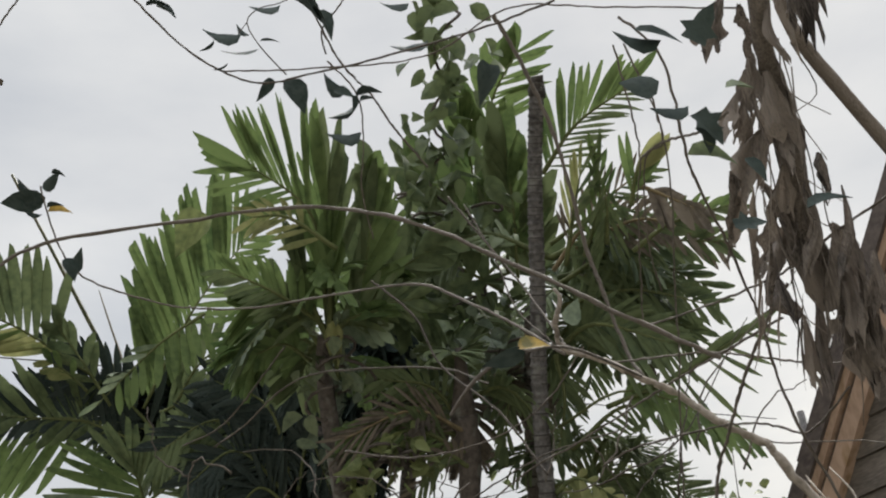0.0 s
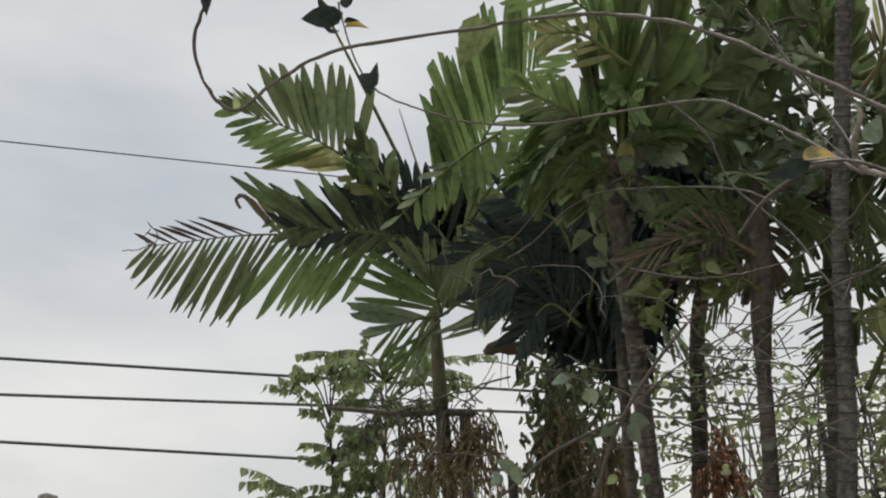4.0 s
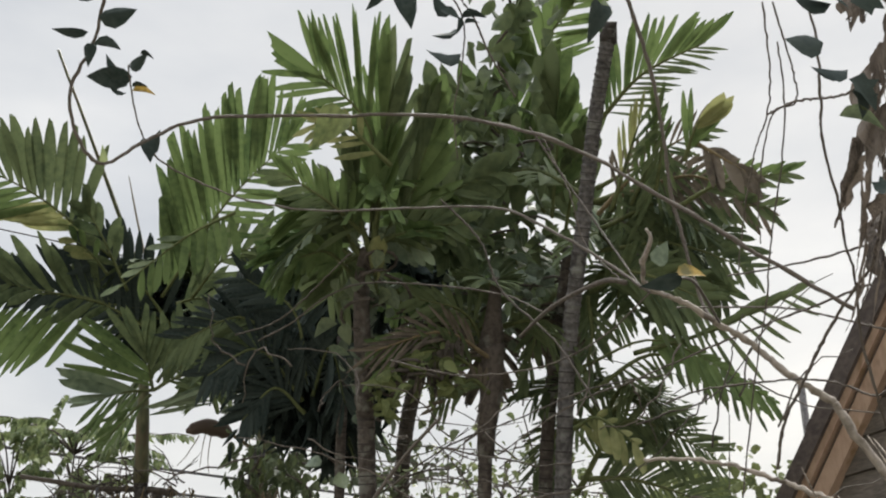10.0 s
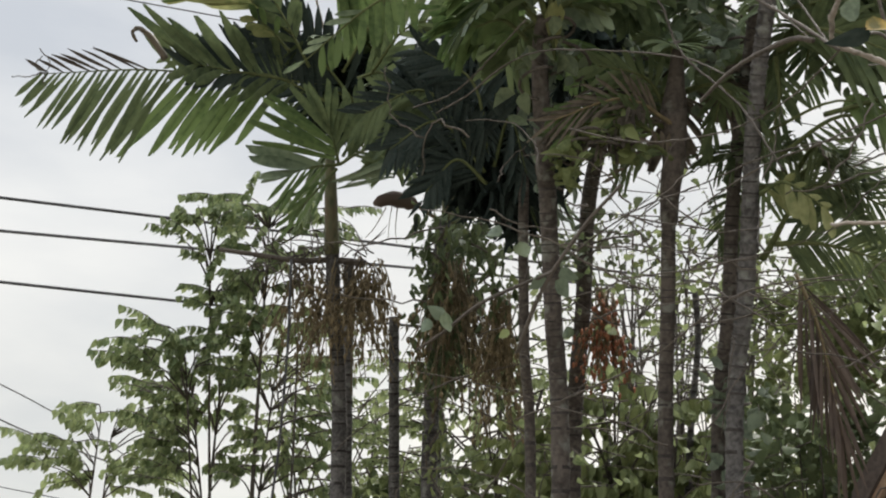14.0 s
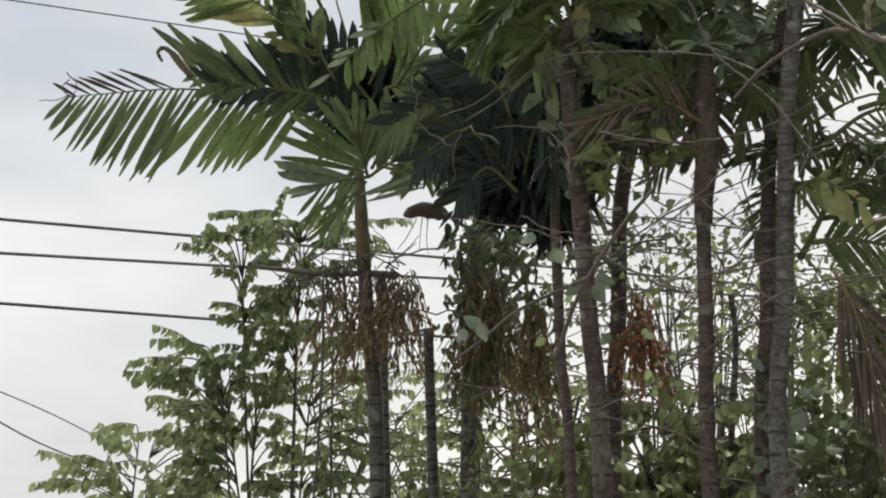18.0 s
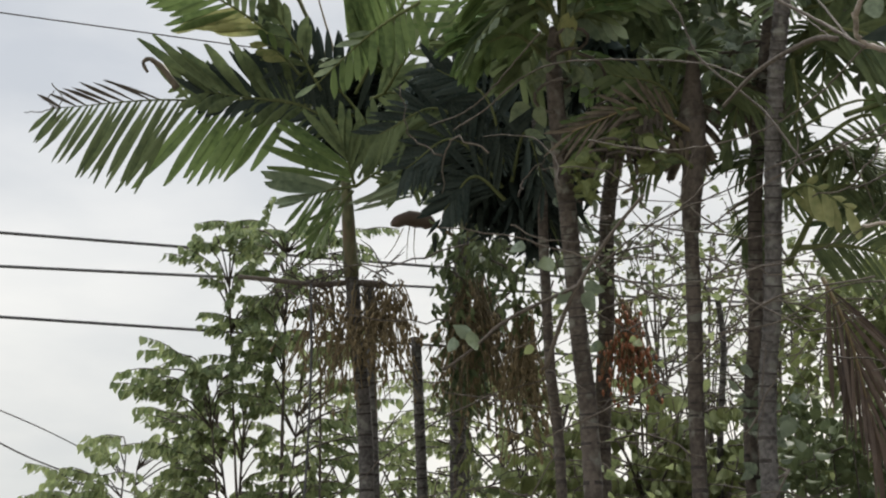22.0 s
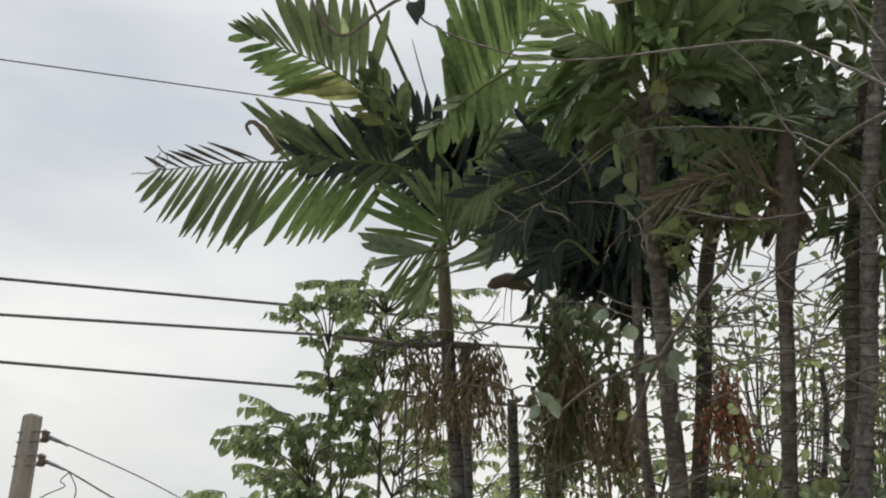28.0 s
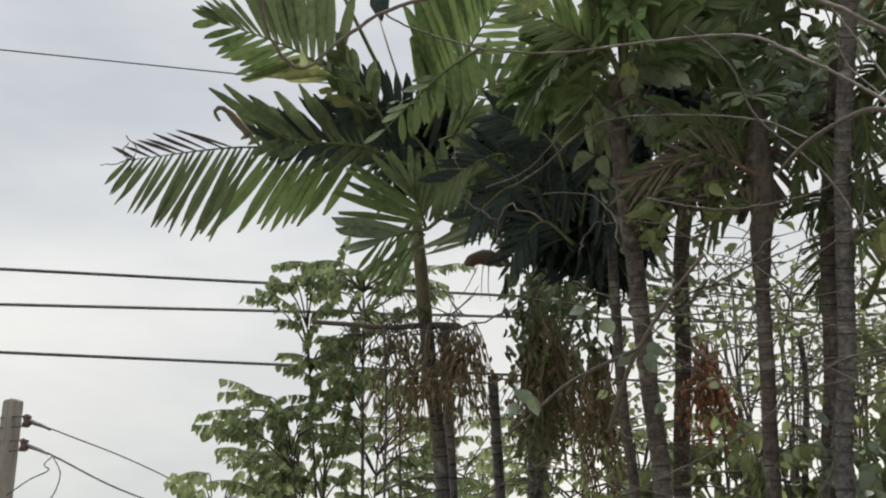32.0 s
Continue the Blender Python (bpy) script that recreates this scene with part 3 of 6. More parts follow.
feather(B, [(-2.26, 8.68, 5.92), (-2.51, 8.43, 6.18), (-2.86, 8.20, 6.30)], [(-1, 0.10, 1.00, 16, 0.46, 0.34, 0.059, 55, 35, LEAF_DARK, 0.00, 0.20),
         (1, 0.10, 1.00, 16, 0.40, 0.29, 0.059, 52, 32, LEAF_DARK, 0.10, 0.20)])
for pts in ([(-4.19, 7.50, 5.80), (-4.14, 7.57, 5.73), (-4.19, 7.60, 5.62), (-4.16, 7.66, 5.55)], [(-4.18, 7.53, 5.76), (-4.23, 7.54, 5.69), (-4.18, 7.59, 5.65), (-4.21, 7.62, 5.56)], [(-4.17, 7.58, 5.67), (-4.27, 7.56, 5.62), (-4.37, 7.51, 5.60)]):
    tube("curled_fibre", pts, 0.004, 0.0025, TWIG, B, 16, 4, 0.1, jitter=0.006)
tube("curled_leaf", [(-3.49, 8.00, 5.96), (-3.57, 7.90, 6.07), (-3.64, 7.84, 6.12), (-3.69, 7.83, 6.09), (-3.67, 7.88, 6.04)], 0.022, 0.008, PALM_DRY, B, 16, 5, 0.5)
crown_fill(B, (-1.89, 9.37, 6.15), 12, 1.25, 3, [PALM_DARK], up=(-0.3, 0.5), width=0.075, long=0.4)
tube("spear_leaf", [(-2.55, 8.54, 6.39), (-2.75, 7.89, 6.89), (-2.96, 7.29, 7.39)], 0.015, 0.008, SHAFT, B, 10, 5)
tube("spear_leaf", [(-2.44, 8.95, 6.18), (-2.53, 8.43, 6.61), (-2.57, 8.11, 6.87)], 0.012, 0.003, TWIG_PALE, B, 6, 5)

# slim trunk in front, its head lost among leaves coloured dark for shade
C = thing("areca_palm", "areca palm with a slim trunk and a drooping head coloured as shaded", "palm tree", down((-0.78, 7.10, 2.78)), GROVE)
palm_trunk(C, [down((-0.79, 7.27, 2.81)), (-0.80, 7.26, 2.87), (-0.83, 7.11, 3.53), (-0.83, 6.89, 4.19), (-0.82, 6.75, 4.54), (-0.84, 6.73, 4.88)], 0.025, 0.022, BARK_BROWN)
# head fronds mostly in the near-black leaf colour, as deep shade
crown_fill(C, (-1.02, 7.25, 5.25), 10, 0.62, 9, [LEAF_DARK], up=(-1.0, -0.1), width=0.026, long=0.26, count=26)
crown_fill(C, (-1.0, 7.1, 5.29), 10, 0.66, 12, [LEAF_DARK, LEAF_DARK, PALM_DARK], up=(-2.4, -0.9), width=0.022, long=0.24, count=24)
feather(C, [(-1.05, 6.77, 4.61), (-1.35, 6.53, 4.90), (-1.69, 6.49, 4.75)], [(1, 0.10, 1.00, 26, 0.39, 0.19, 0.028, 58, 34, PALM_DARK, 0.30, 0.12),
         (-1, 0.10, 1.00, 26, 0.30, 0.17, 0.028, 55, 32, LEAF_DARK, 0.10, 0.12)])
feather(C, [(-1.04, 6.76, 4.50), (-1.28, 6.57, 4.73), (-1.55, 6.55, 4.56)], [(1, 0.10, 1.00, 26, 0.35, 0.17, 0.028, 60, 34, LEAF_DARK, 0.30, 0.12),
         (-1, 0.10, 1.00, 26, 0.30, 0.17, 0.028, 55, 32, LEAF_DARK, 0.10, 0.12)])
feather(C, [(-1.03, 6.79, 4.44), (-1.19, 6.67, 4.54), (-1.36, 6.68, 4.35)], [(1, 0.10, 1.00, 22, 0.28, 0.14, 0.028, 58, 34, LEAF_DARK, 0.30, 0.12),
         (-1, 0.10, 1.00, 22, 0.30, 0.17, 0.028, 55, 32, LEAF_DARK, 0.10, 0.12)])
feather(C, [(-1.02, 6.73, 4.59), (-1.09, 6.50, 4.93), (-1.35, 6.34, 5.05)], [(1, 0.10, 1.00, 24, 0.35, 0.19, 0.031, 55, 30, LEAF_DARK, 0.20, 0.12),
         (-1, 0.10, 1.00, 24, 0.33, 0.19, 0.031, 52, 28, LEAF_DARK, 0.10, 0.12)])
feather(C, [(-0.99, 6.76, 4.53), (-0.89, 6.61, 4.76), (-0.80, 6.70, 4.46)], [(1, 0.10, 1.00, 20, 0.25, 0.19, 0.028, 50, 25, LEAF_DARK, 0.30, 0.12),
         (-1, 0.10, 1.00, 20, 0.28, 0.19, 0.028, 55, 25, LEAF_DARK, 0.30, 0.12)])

# palm with a brown sheath and a tall upright fan
D = thing("areca_palm", "tall areca palm with an upright fan of green and yellowing fronds", "palm tree", down((-0.57, 6.06, 2.61)), GROVE)
palm_trunk(D, [down((-0.57, 6.06, 2.61)), (-0.57, 6.05, 2.66), (-0.60, 5.87, 3.41), (-0.62, 5.66, 3.97)], 0.036, 0.033, BARK_BROWN)
tube("crownshaft", [(-0.62, 5.67, 3.95), (-0.64, 5.52, 4.28), (-0.64, 5.39, 4.53), (-0.61, 5.28, 4.63)], 0.036, 0.028, BARK_BROWN, D, 14, 10, 0.05)
feather(D, [(-0.60, 5.32, 4.69), (-0.60, 5.00, 5.10), (-0.84, 4.73, 5.25)], [(1, 0.82, 0.97, 2, 0.32, 0.31, 0.057, 16, 8, PALM, 0.03, 0.85),
         (1, 0.50, 0.97, 8, 0.31, 0.27, 0.034, 62, 38, PALM, 0.15, 0.35),
         (-1, 0.50, 1.00, 13, 0.56, 0.28, 0.031, 24, 34, PALM, 0.00, 0.20)])
feather(D, [(-0.59, 5.36, 4.72), (-0.56, 5.20, 4.98), (-0.53, 5.01, 5.19)], [(1, 0.20, 1.00, 9, 0.46, 0.51, 0.048, 22, 3, PALM, 0.00, 0.35),
         (-1, 0.20, 1.00, 9, 0.40, 0.49, 0.050, 28, 4, PALM_DARK, 0.00, 0.40)])
feather(D, [(-0.56, 5.32, 4.70), (-0.42, 5.23, 4.87), (-0.34, 5.06, 5.05)], [(1, 0.20, 1.00, 7, 0.29, 0.39, 0.050, 26, 4, PALM_DARK, 0.00, 0.40),
         (-1, 0.20, 1.00, 7, 0.29, 0.38, 0.052, 30, 5, PALM, 0.00, 0.40)])
feather(D, [(-0.50, 5.01, 4.92), (-0.69, 4.86, 5.02), (-0.84, 4.79, 5.00)], [(1, 0.10, 1.00, 8, 0.20, 0.13, 0.028, 48, 30, PALM_YELLOW, 0.12, 0.35),
         (-1, 0.30, 1.00, 6, 0.13, 0.11, 0.030, 45, 24, PALM_YELLOW, 0.10, 0.30)], label="yellowing frond")
feather(D, [(-0.60, 5.27, 4.67), (-0.78, 5.08, 4.76), (-0.99, 4.93, 4.83)], [(1, 0.15, 1.00, 16, 0.22, 0.13, 0.026, 60, 28, PALM_DARK, 0.20, 0.30),
         (-1, 0.15, 1.00, 16, 0.21, 0.13, 0.028, 55, 24, PALM, 0.05, 0.30)])
feather(D, [(-0.58, 5.28, 4.66), (-0.39, 5.21, 4.71), (-0.18, 5.17, 4.70)], [(1, 0.15, 1.00, 10, 0.21, 0.14, 0.036, 52, 22, PALM_DARK, 0.06, 0.45),
         (-1, 0.15, 1.00, 10, 0.18, 0.13, 0.034, 55, 25, PALM_DARK, 0.06, 0.45)])
feather(D, [(-0.52, 5.38, 4.80), (-0.36, 5.17, 5.05), (-0.31, 4.92, 5.23)], [(1, 0.20, 1.00, 6, 0.25, 0.21, 0.086, 34, 8, PALM_DARK, 0.00, 0.40),
         (-1, 0.20, 1.00, 6, 0.24, 0.19, 0.091, 36, 10, PALM, 0.00, 0.40)])
feather(D, [(-0.50, 5.45, 4.78), (-0.25, 5.30, 4.94), (-0.07, 5.21, 4.98)], [(1, 0.20, 1.00, 7, 0.26, 0.19, 0.081, 52, 18, PALM_DARK, 0.04, 0.40),
         (-1, 0.20, 1.00, 7, 0.23, 0.18, 0.081, 46, 20, PALM_DARK, 0.10, 0.40)])
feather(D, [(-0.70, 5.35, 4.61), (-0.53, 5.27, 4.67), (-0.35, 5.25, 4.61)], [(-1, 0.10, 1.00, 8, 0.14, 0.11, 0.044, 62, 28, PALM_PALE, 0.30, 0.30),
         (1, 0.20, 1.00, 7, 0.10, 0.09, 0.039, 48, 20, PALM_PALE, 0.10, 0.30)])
feather(D, [(-0.70, 5.42, 4.59), (-0.81, 5.32, 4.64), (-0.94, 5.28, 4.58)], [(1, 0.10, 1.00, 8, 0.13, 0.11, 0.037, 60, 28, PALM, 0.30, 0.30),
         (-1, 0.20, 1.00, 7, 0.12, 0.09, 0.037, 48, 20, PALM, 0.10, 0.30)])
frond(D, (-0.62, 5.33, 4.58), (-0.73, 5.23, 4.74), (-0.81, 5.13, 4.88), 3, (0.20, 0.16), 0.11, (14, 4), 0.0, PALM_DARK, start=0.3, torn=0, blunt=0.2)
frond(D, (-0.60, 5.27, 4.61), (-0.67, 5.15, 4.81), (-0.69, 5.05, 4.96), 4, (0.24, 0.24), 0.07, (16, 4), 0.0, PALM_DARK, start=0.3, torn=0, blunt=0.2)
frond(D, (-0.59, 5.27, 4.62), (-0.55, 5.13, 4.86), (-0.51, 5.02, 5.03), 4, (0.22, 0.22), 0.07, (18, 5), 0.0, PALM, start=0.3, torn=0, blunt=0.2)
frond(D, (-0.59, 5.24, 4.62), (-0.44, 5.18, 4.66), (-0.31, 5.18, 4.67), 4, (0.12, 0.12), 0.08, (18, 4), 0.2, PALM, start=0.3, torn=0, blunt=0.3)
crown_fill(D, (-0.61, 5.62, 4.72), 11, 0.62, 23, [PALM_DARK, PALM, PALM], up=(-0.1, 1.1), width=0.05, long=0.24, count=14)
feather(D, [(-0.57, 5.32, 4.42), (-0.57, 5.26, 4.49), (-0.56, 5.21, 4.53)], [(1, 0.10, 0.90, 2, 0.20, 0.16, 0.044, 10, 4, PALM_YELLOW, 0.05, 0.60),
         (-1, 0.10, 1.00, 3, 0.19, 0.13, 0.042, 14, 6, PALM_YELLOW, 0.05, 0.60)], label="pale yellow torn leaf base")

# bare, broken-off trunk
E = thing("dead_palm_trunk", "tall bare ringed palm trunk, broken off at the top", "palm tree", down((0.20, 5.89, 2.57)), GROVE)
palm_trunk(E, [down((0.20, 5.89, 2.57)), (0.20, 5.88, 2.62), (0.27, 5.66, 3.47), (0.31, 5.38, 4.15), (0.37, 5.07, 4.62), (0.42, 4.81, 5.02), (0.48, 4.55, 5.35)], 0.033, 0.026, ring=0.068, scar=0.26)
tube("broken_top", [(0.47, 4.59, 5.30), (0.48, 4.56, 5.34), (0.48, 4.53, 5.37)], 0.030, 0.024, BARK_RING, E, 5, 9, 0.5)

# palm behind the bare trunk
G = thing("areca_palm", "areca palm with green and dried fronds spreading to one side", "palm tree", down((0.16, 6.32, 2.64)), GROVE)
palm_trunk(G, [down((0.16, 6.32, 2.64)), (0.16, 6.32, 2.69), (0.22, 6.13, 3.46), (0.26, 5.89, 4.10), (0.35, 5.44, 4.74)], 0.030, 0.026, BARK_BROWN)
feather(G, [(0.47, 4.93, 5.13), (0.64, 4.71, 5.22), (0.89, 4.51, 5.24)], [(1, 0.05, 0.95, 17, 0.39, 0.20, 0.034, 44, 18, PALM, 0.00, 0.30),
         (-1, 0.05, 0.95, 15, 0.27, 0.16, 0.016, 50, 22, PALM_DARK, 0.12, 0.15)])
feather(G, [(0.83, 4.91, 4.88), (0.85, 4.81, 4.94), (0.88, 4.72, 4.98)], [(1, 0.10, 0.60, 2, 0.32, 0.25, 0.028, 22, 12, PALM, 0.00, 0.20),
         (-1, 0.20, 0.60, 2, 0.27, 0.23, 0.054, 28, 20, PALM, 0.00, 0.35),
         (-1, 0.70, 1.00, 3, 0.23, 0.17, 0.057, 34, 14, PALM_YELLOW, 0.00, 0.35)])
feather(G, [(0.59, 5.25, 4.91), (0.90, 5.08, 4.91), (1.18, 5.08, 4.73)], [(1, 0.20, 1.00, 13, 0.19, 0.12, 0.023, 55, 20, PALM_DRY, 0.30, 0.30),
         (-1, 0.20, 1.00, 13, 0.19, 0.13, 0.026, 55, 24, PALM_DRY, 0.40, 0.30)], mat_rib=STALK_DRY, label="dry brown frond")
feather(G, [(0.50, 5.45, 4.88), (0.86, 5.35, 4.88), (1.17, 5.35, 4.67)], [(1, 0.10, 1.00, 16, 0.23, 0.13, 0.032, 58, 24, PALM_DARK, 0.20, 0.30),
         (-1, 0.10, 1.00, 16, 0.23, 0.13, 0.032, 60, 28, PALM_DARK, 0.30, 0.30)])
feather(G, [(0.51, 5.56, 4.79), (0.81, 5.49, 4.75), (1.08, 5.51, 4.53)], [(1, 0.10, 1.00, 15, 0.23, 0.14, 0.033, 58, 24, PALM_DARK, 0.20, 0.30),
         (-1, 0.10, 1.00, 15, 0.23, 0.14, 0.033, 60, 28, PALM_DARK, 0.30, 0.30)])
feather(G, [(0.60, 5.33, 4.12), (0.92, 5.16, 4.15), (1.28, 4.92, 4.24)], [(-1, 0.30, 0.96, 12, 0.37, 0.15, 0.022, 86, 52, PALM_DARK, 0.00, 0.20),
         (1, 0.35, 0.92, 4, 0.31, 0.17, 0.042, 9, 3, PALM_DARK, 0.00, 0.30)])
feather(G, [(0.43, 5.51, 4.02), (0.72, 5.32, 4.11), (1.11, 5.27, 3.82)], [(-1, 0.15, 1.00, 17, 0.15, 0.11, 0.019, 72, 34, PALM_DARK, 0.20, 0.30),
         (1, 0.40, 1.00, 10, 0.11, 0.09, 0.018, 50, 24, PALM_DARK, 0.10, 0.30)])
feather(G, [(0.43, 5.50, 4.50), (0.44, 5.55, 4.29), (0.37, 5.61, 4.04)], [(1, 0.05, 1.00, 9, 0.22, 0.13, 0.029, 40, 15, PALM_DARK, 0.20, 0.10),
         (-1, 0.05, 1.00, 6, 0.16, 0.10, 0.026, 40, 15, PALM_DARK, 0.20, 0.10)])
feather(G, [(0.29, 5.67, 4.61), (0.20, 5.71, 4.43), (0.14, 5.77, 4.19)], [(-1, 0.05, 1.00, 8, 0.22, 0.14, 0.030, 35, 12, PALM_DARK, 0.20, 0.10),
         (1, 0.05, 1.00, 7, 0.19, 0.11, 0.027, 40, 15, PALM_DARK, 0.20, 0.10)])
feather(G, [(0.49, 5.41, 5.05), (0.70, 5.29, 5.10), (0.93, 5.22, 5.06)], [(1, 0.15, 1.00, 12, 0.16, 0.12, 0.019, 60, 30, PALM_DRY, 0.10, 0.10),
         (-1, 0.15, 1.00, 10, 0.22, 0.15, 0.027, 58, 30, PALM_DARK, 0.06, 0.45)])
feather(G, [(0.61, 5.41, 4.83), (0.78, 5.28, 4.91), (1.01, 5.16, 4.94)], [(1, 0.10, 1.00, 10, 0.21, 0.15, 0.032, 55, 24, PALM_DARK, 0.06, 0.45),
         (-1, 0.10, 1.00, 10, 0.23, 0.15, 0.032, 58, 28, PALM_DARK, 0.06, 0.45)])
feather(G, [(0.47, 5.26, 4.81), (0.68, 5.02, 4.95), (0.90, 4.82, 5.00)], [(1, 0.10, 1.00, 14, 0.21, 0.16, 0.016, 58, 28, PALM_DRY, 0.10, 0.10),
         (-1, 0.10, 1.00, 14, 0.20, 0.13, 0.019, 60, 30, PALM_DARK, 0.20, 0.20)], mat_rib=STALK_DRY)
feather(G, [(0.49, 5.34, 4.78), (0.82, 5.18, 4.85), (1.22, 5.04, 4.71)], [(1, 0.10, 1.00, 18, 0.21, 0.13, 0.027, 58, 26, PALM_DARK, 0.10, 0.30),
         (-1, 0.10, 1.00, 18, 0.23, 0.14, 0.029, 60, 28, PALM_DARK, 0.25, 0.30)])
feather(G, [(0.49, 5.39, 4.69), (0.81, 5.29, 4.67), (1.15, 5.20, 4.48)], [(1, 0.10, 1.00, 17, 0.20, 0.13, 0.027, 58, 26, PALM_DARK, 0.10, 0.30),
         (-1, 0.10, 1.00, 17, 0.21, 0.13, 0.027, 60, 28, PALM_DARK, 0.25, 0.30)])
feather(G, [(0.61, 5.14, 4.79), (0.70, 4.96, 4.95), (0.71, 4.80, 5.09)], [(1, 0.10, 1.00, 8, 0.18, 0.16, 0.021, 30, 8, PALM, 0.00, 0.20),
         (-1, 0.10, 1.00, 8, 0.18, 0.16, 0.021, 30, 8, PALM, 0.00, 0.20)])
feather(G, [(0.82, 5.07, 4.74), (0.99, 4.94, 4.78), (1.25, 4.82, 4.76)], [(1, 0.30, 1.00, 9, 0.16, 0.12, 0.026, 40, 16, PALM, 0.05, 0.30),
         (-1, 0.30, 1.00, 9, 0.15, 0.11, 0.029, 40, 18, PALM_DARK, 0.10, 0.30)])
feather(G, [(0.52, 5.17, 4.77), (0.58, 4.99, 4.93), (0.63, 4.84, 5.05)], [(1, 0.20, 1.00, 7, 0.24, 0.18, 0.021, 26, 8, PALM_YELLOW, 0.00, 0.15),
         (-1, 0.20, 1.00, 7, 0.26, 0.21, 0.021, 34, 14, PALM_DARK, 0.00, 0.15)])
feather(G, [(0.33, 5.49, 3.82), (0.43, 5.41, 3.84), (0.59, 5.39, 3.71)], [(-1, 0.10, 1.00, 7, 0.16, 0.15, 0.043, 82, 30, PALM_YELLOW, 0.10, 0.50),
         (1, 0.40, 1.00, 4, 0.07, 0.06, 0.030, 40, 20, PALM_YELLOW, 0.00, 0.30)], label="pale yellow-green frond")
feather(G, [(0.87, 4.86, 4.95), (0.98, 4.86, 4.87), (1.10, 4.86, 4.78)], [(1, 0.20, 1.00, 6, 0.11, 0.10, 0.036, 30, 10, PALM_DRY, 0.20, 0.40),
         (-1, 0.10, 1.00, 7, 0.16, 0.12, 0.039, 50, 20, PALM_DRY, 0.50, 0.40)], mat_rib=STALK_DRY, label="withered tan frond end")
feather(G, [(0.71, 5.06, 4.79), (0.72, 4.94, 4.87), (0.72, 4.83, 4.95)], [(1, 0.10, 1.00, 6, 0.23, 0.18, 0.021, 160, 150, PALM_DARK, 0.00, 0.15),
         (-1, 0.10, 1.00, 6, 0.29, 0.21, 0.021, 165, 150, PALM_DARK, 0.00, 0.15)])
frond(G, (0.39, 5.56, 4.16), (0.72, 5.28, 4.16), (1.16, 5.16, 3.81), 18, (0.17, 0.06), 0.026, (55, 25), 0.25, PALM, start=0.45, torn=0, stem=0.007)
frond(G, (0.44, 5.45, 4.50), (0.61, 5.24, 4.49), (0.91, 5.17, 4.31), 28, (0.30, 0.2), 0.028, (60, 30), 0.3, PALM_DARK, start=0.2)
frond(G, (0.38, 6.03, 3.70), (0.61, 5.79, 3.98), (0.98, 5.72, 3.80), 30, (0.26, 0.22), 0.017, (62, 30), 0.2, PALM_DARK, start=0.2)
frond(G, (0.41, 6.00, 3.77), (0.65, 5.88, 3.72), (0.98, 5.80, 3.58), 28, (0.26, 0.24), 0.017, (62, 30), 0.2, PALM_DARK, start=0.15)
crown_fill(G, (0.51, 5.92, 4.04), 7, 0.4, 35, [PALM_DARK], up=(-0.3, 0.7), width=0.017, long=0.2, count=24)
crown_fill(G, (0.66, 5.55, 4.68), 6, 0.42, 36, [PALM_DARK], up=(-0.9, 0.2), width=0.022, long=0.18, count=22)
crown_fill(G, (0.48, 5.39, 4.96), 3, 0.6, 33, [PALM_DARK], up=(-0.5, 0.4), width=0.022, long=0.22, count=26)

# tallest crown
H = thing("areca_palm", "tall areca palm whose crown is overgrown by a climber", "palm tree", down((-0.65, 8.88, 3.08)), GROVE)
palm_trunk(H, [down((-0.65, 8.88, 3.08)), (-0.64, 8.87, 3.15), (-0.56, 8.61, 4.25), (-0.49, 8.31, 5.07), (-0.25, 7.75, 5.58), (0.07, 7.35, 6.11)], 0.048, 0.038, BARK_BROWN)
feather(H, [(0.36, 7.14, 6.07), (0.40, 6.88, 6.28), (0.40, 6.61, 6.50)], [(1, 0.10, 1.00, 7, 0.44, 0.37, 0.071, 24, 4, PALM, 0.00, 0.40),
         (-1, 0.10, 1.00, 7, 0.46, 0.40, 0.074, 26, 4, PALM, 0.00, 0.40)])
feather(H, [(0.29, 6.69, 6.55), (0.38, 6.32, 6.71), (0.56, 5.98, 6.79)], [(-1, 0.20, 1.00, 12, 0.40, 0.29, 0.035, 55, 30, PALM, 0.05, 0.30),
         (1, 0.20, 1.00, 7, 0.39, 0.31, 0.083, 34, 10, PALM, 0.06, 0.45)])
feather(H, [(0.12, 7.24, 6.12), (-0.02, 6.97, 6.35), (-0.13, 6.71, 6.54)], [(1, 0.20, 1.00, 7, 0.36, 0.29, 0.079, 42, 14, PALM_DARK, 0.06, 0.45),
         (-1, 0.20, 1.00, 7, 0.36, 0.30, 0.086, 40, 12, PALM_DARK, 0.06, 0.45)])
feather(H, [(0.20, 7.23, 6.13), (0.21, 6.79, 6.42), (0.19, 6.36, 6.66)], [(1, 0.25, 1.00, 7, 0.39, 0.34, 0.085, 30, 8, PALM, 0.06, 0.45),
         (-1, 0.25, 1.00, 7, 0.39, 0.34, 0.085, 30, 8, PALM, 0.06, 0.45)])
feather(H, [(0.33, 6.47, 5.56), (0.15, 6.21, 5.80), (-0.09, 5.98, 5.97)], [(1, 0.15, 1.00, 8, 0.34, 0.26, 0.097, 52, 20, PALM_DARK, 0.05, 0.40),
         (-1, 0.15, 1.00, 8, 0.39, 0.28, 0.104, 46, 16, PALM, 0.04, 0.40)])
feather(H, [(0.37, 6.48, 5.53), (0.39, 6.18, 5.82), (0.38, 5.90, 6.03)], [(1, 0.10, 1.00, 7, 0.39, 0.34, 0.104, 36, 8, PALM_DARK, 0.00, 0.40),
         (-1, 0.10, 1.00, 7, 0.37, 0.34, 0.104, 32, 6, PALM, 0.00, 0.40)])
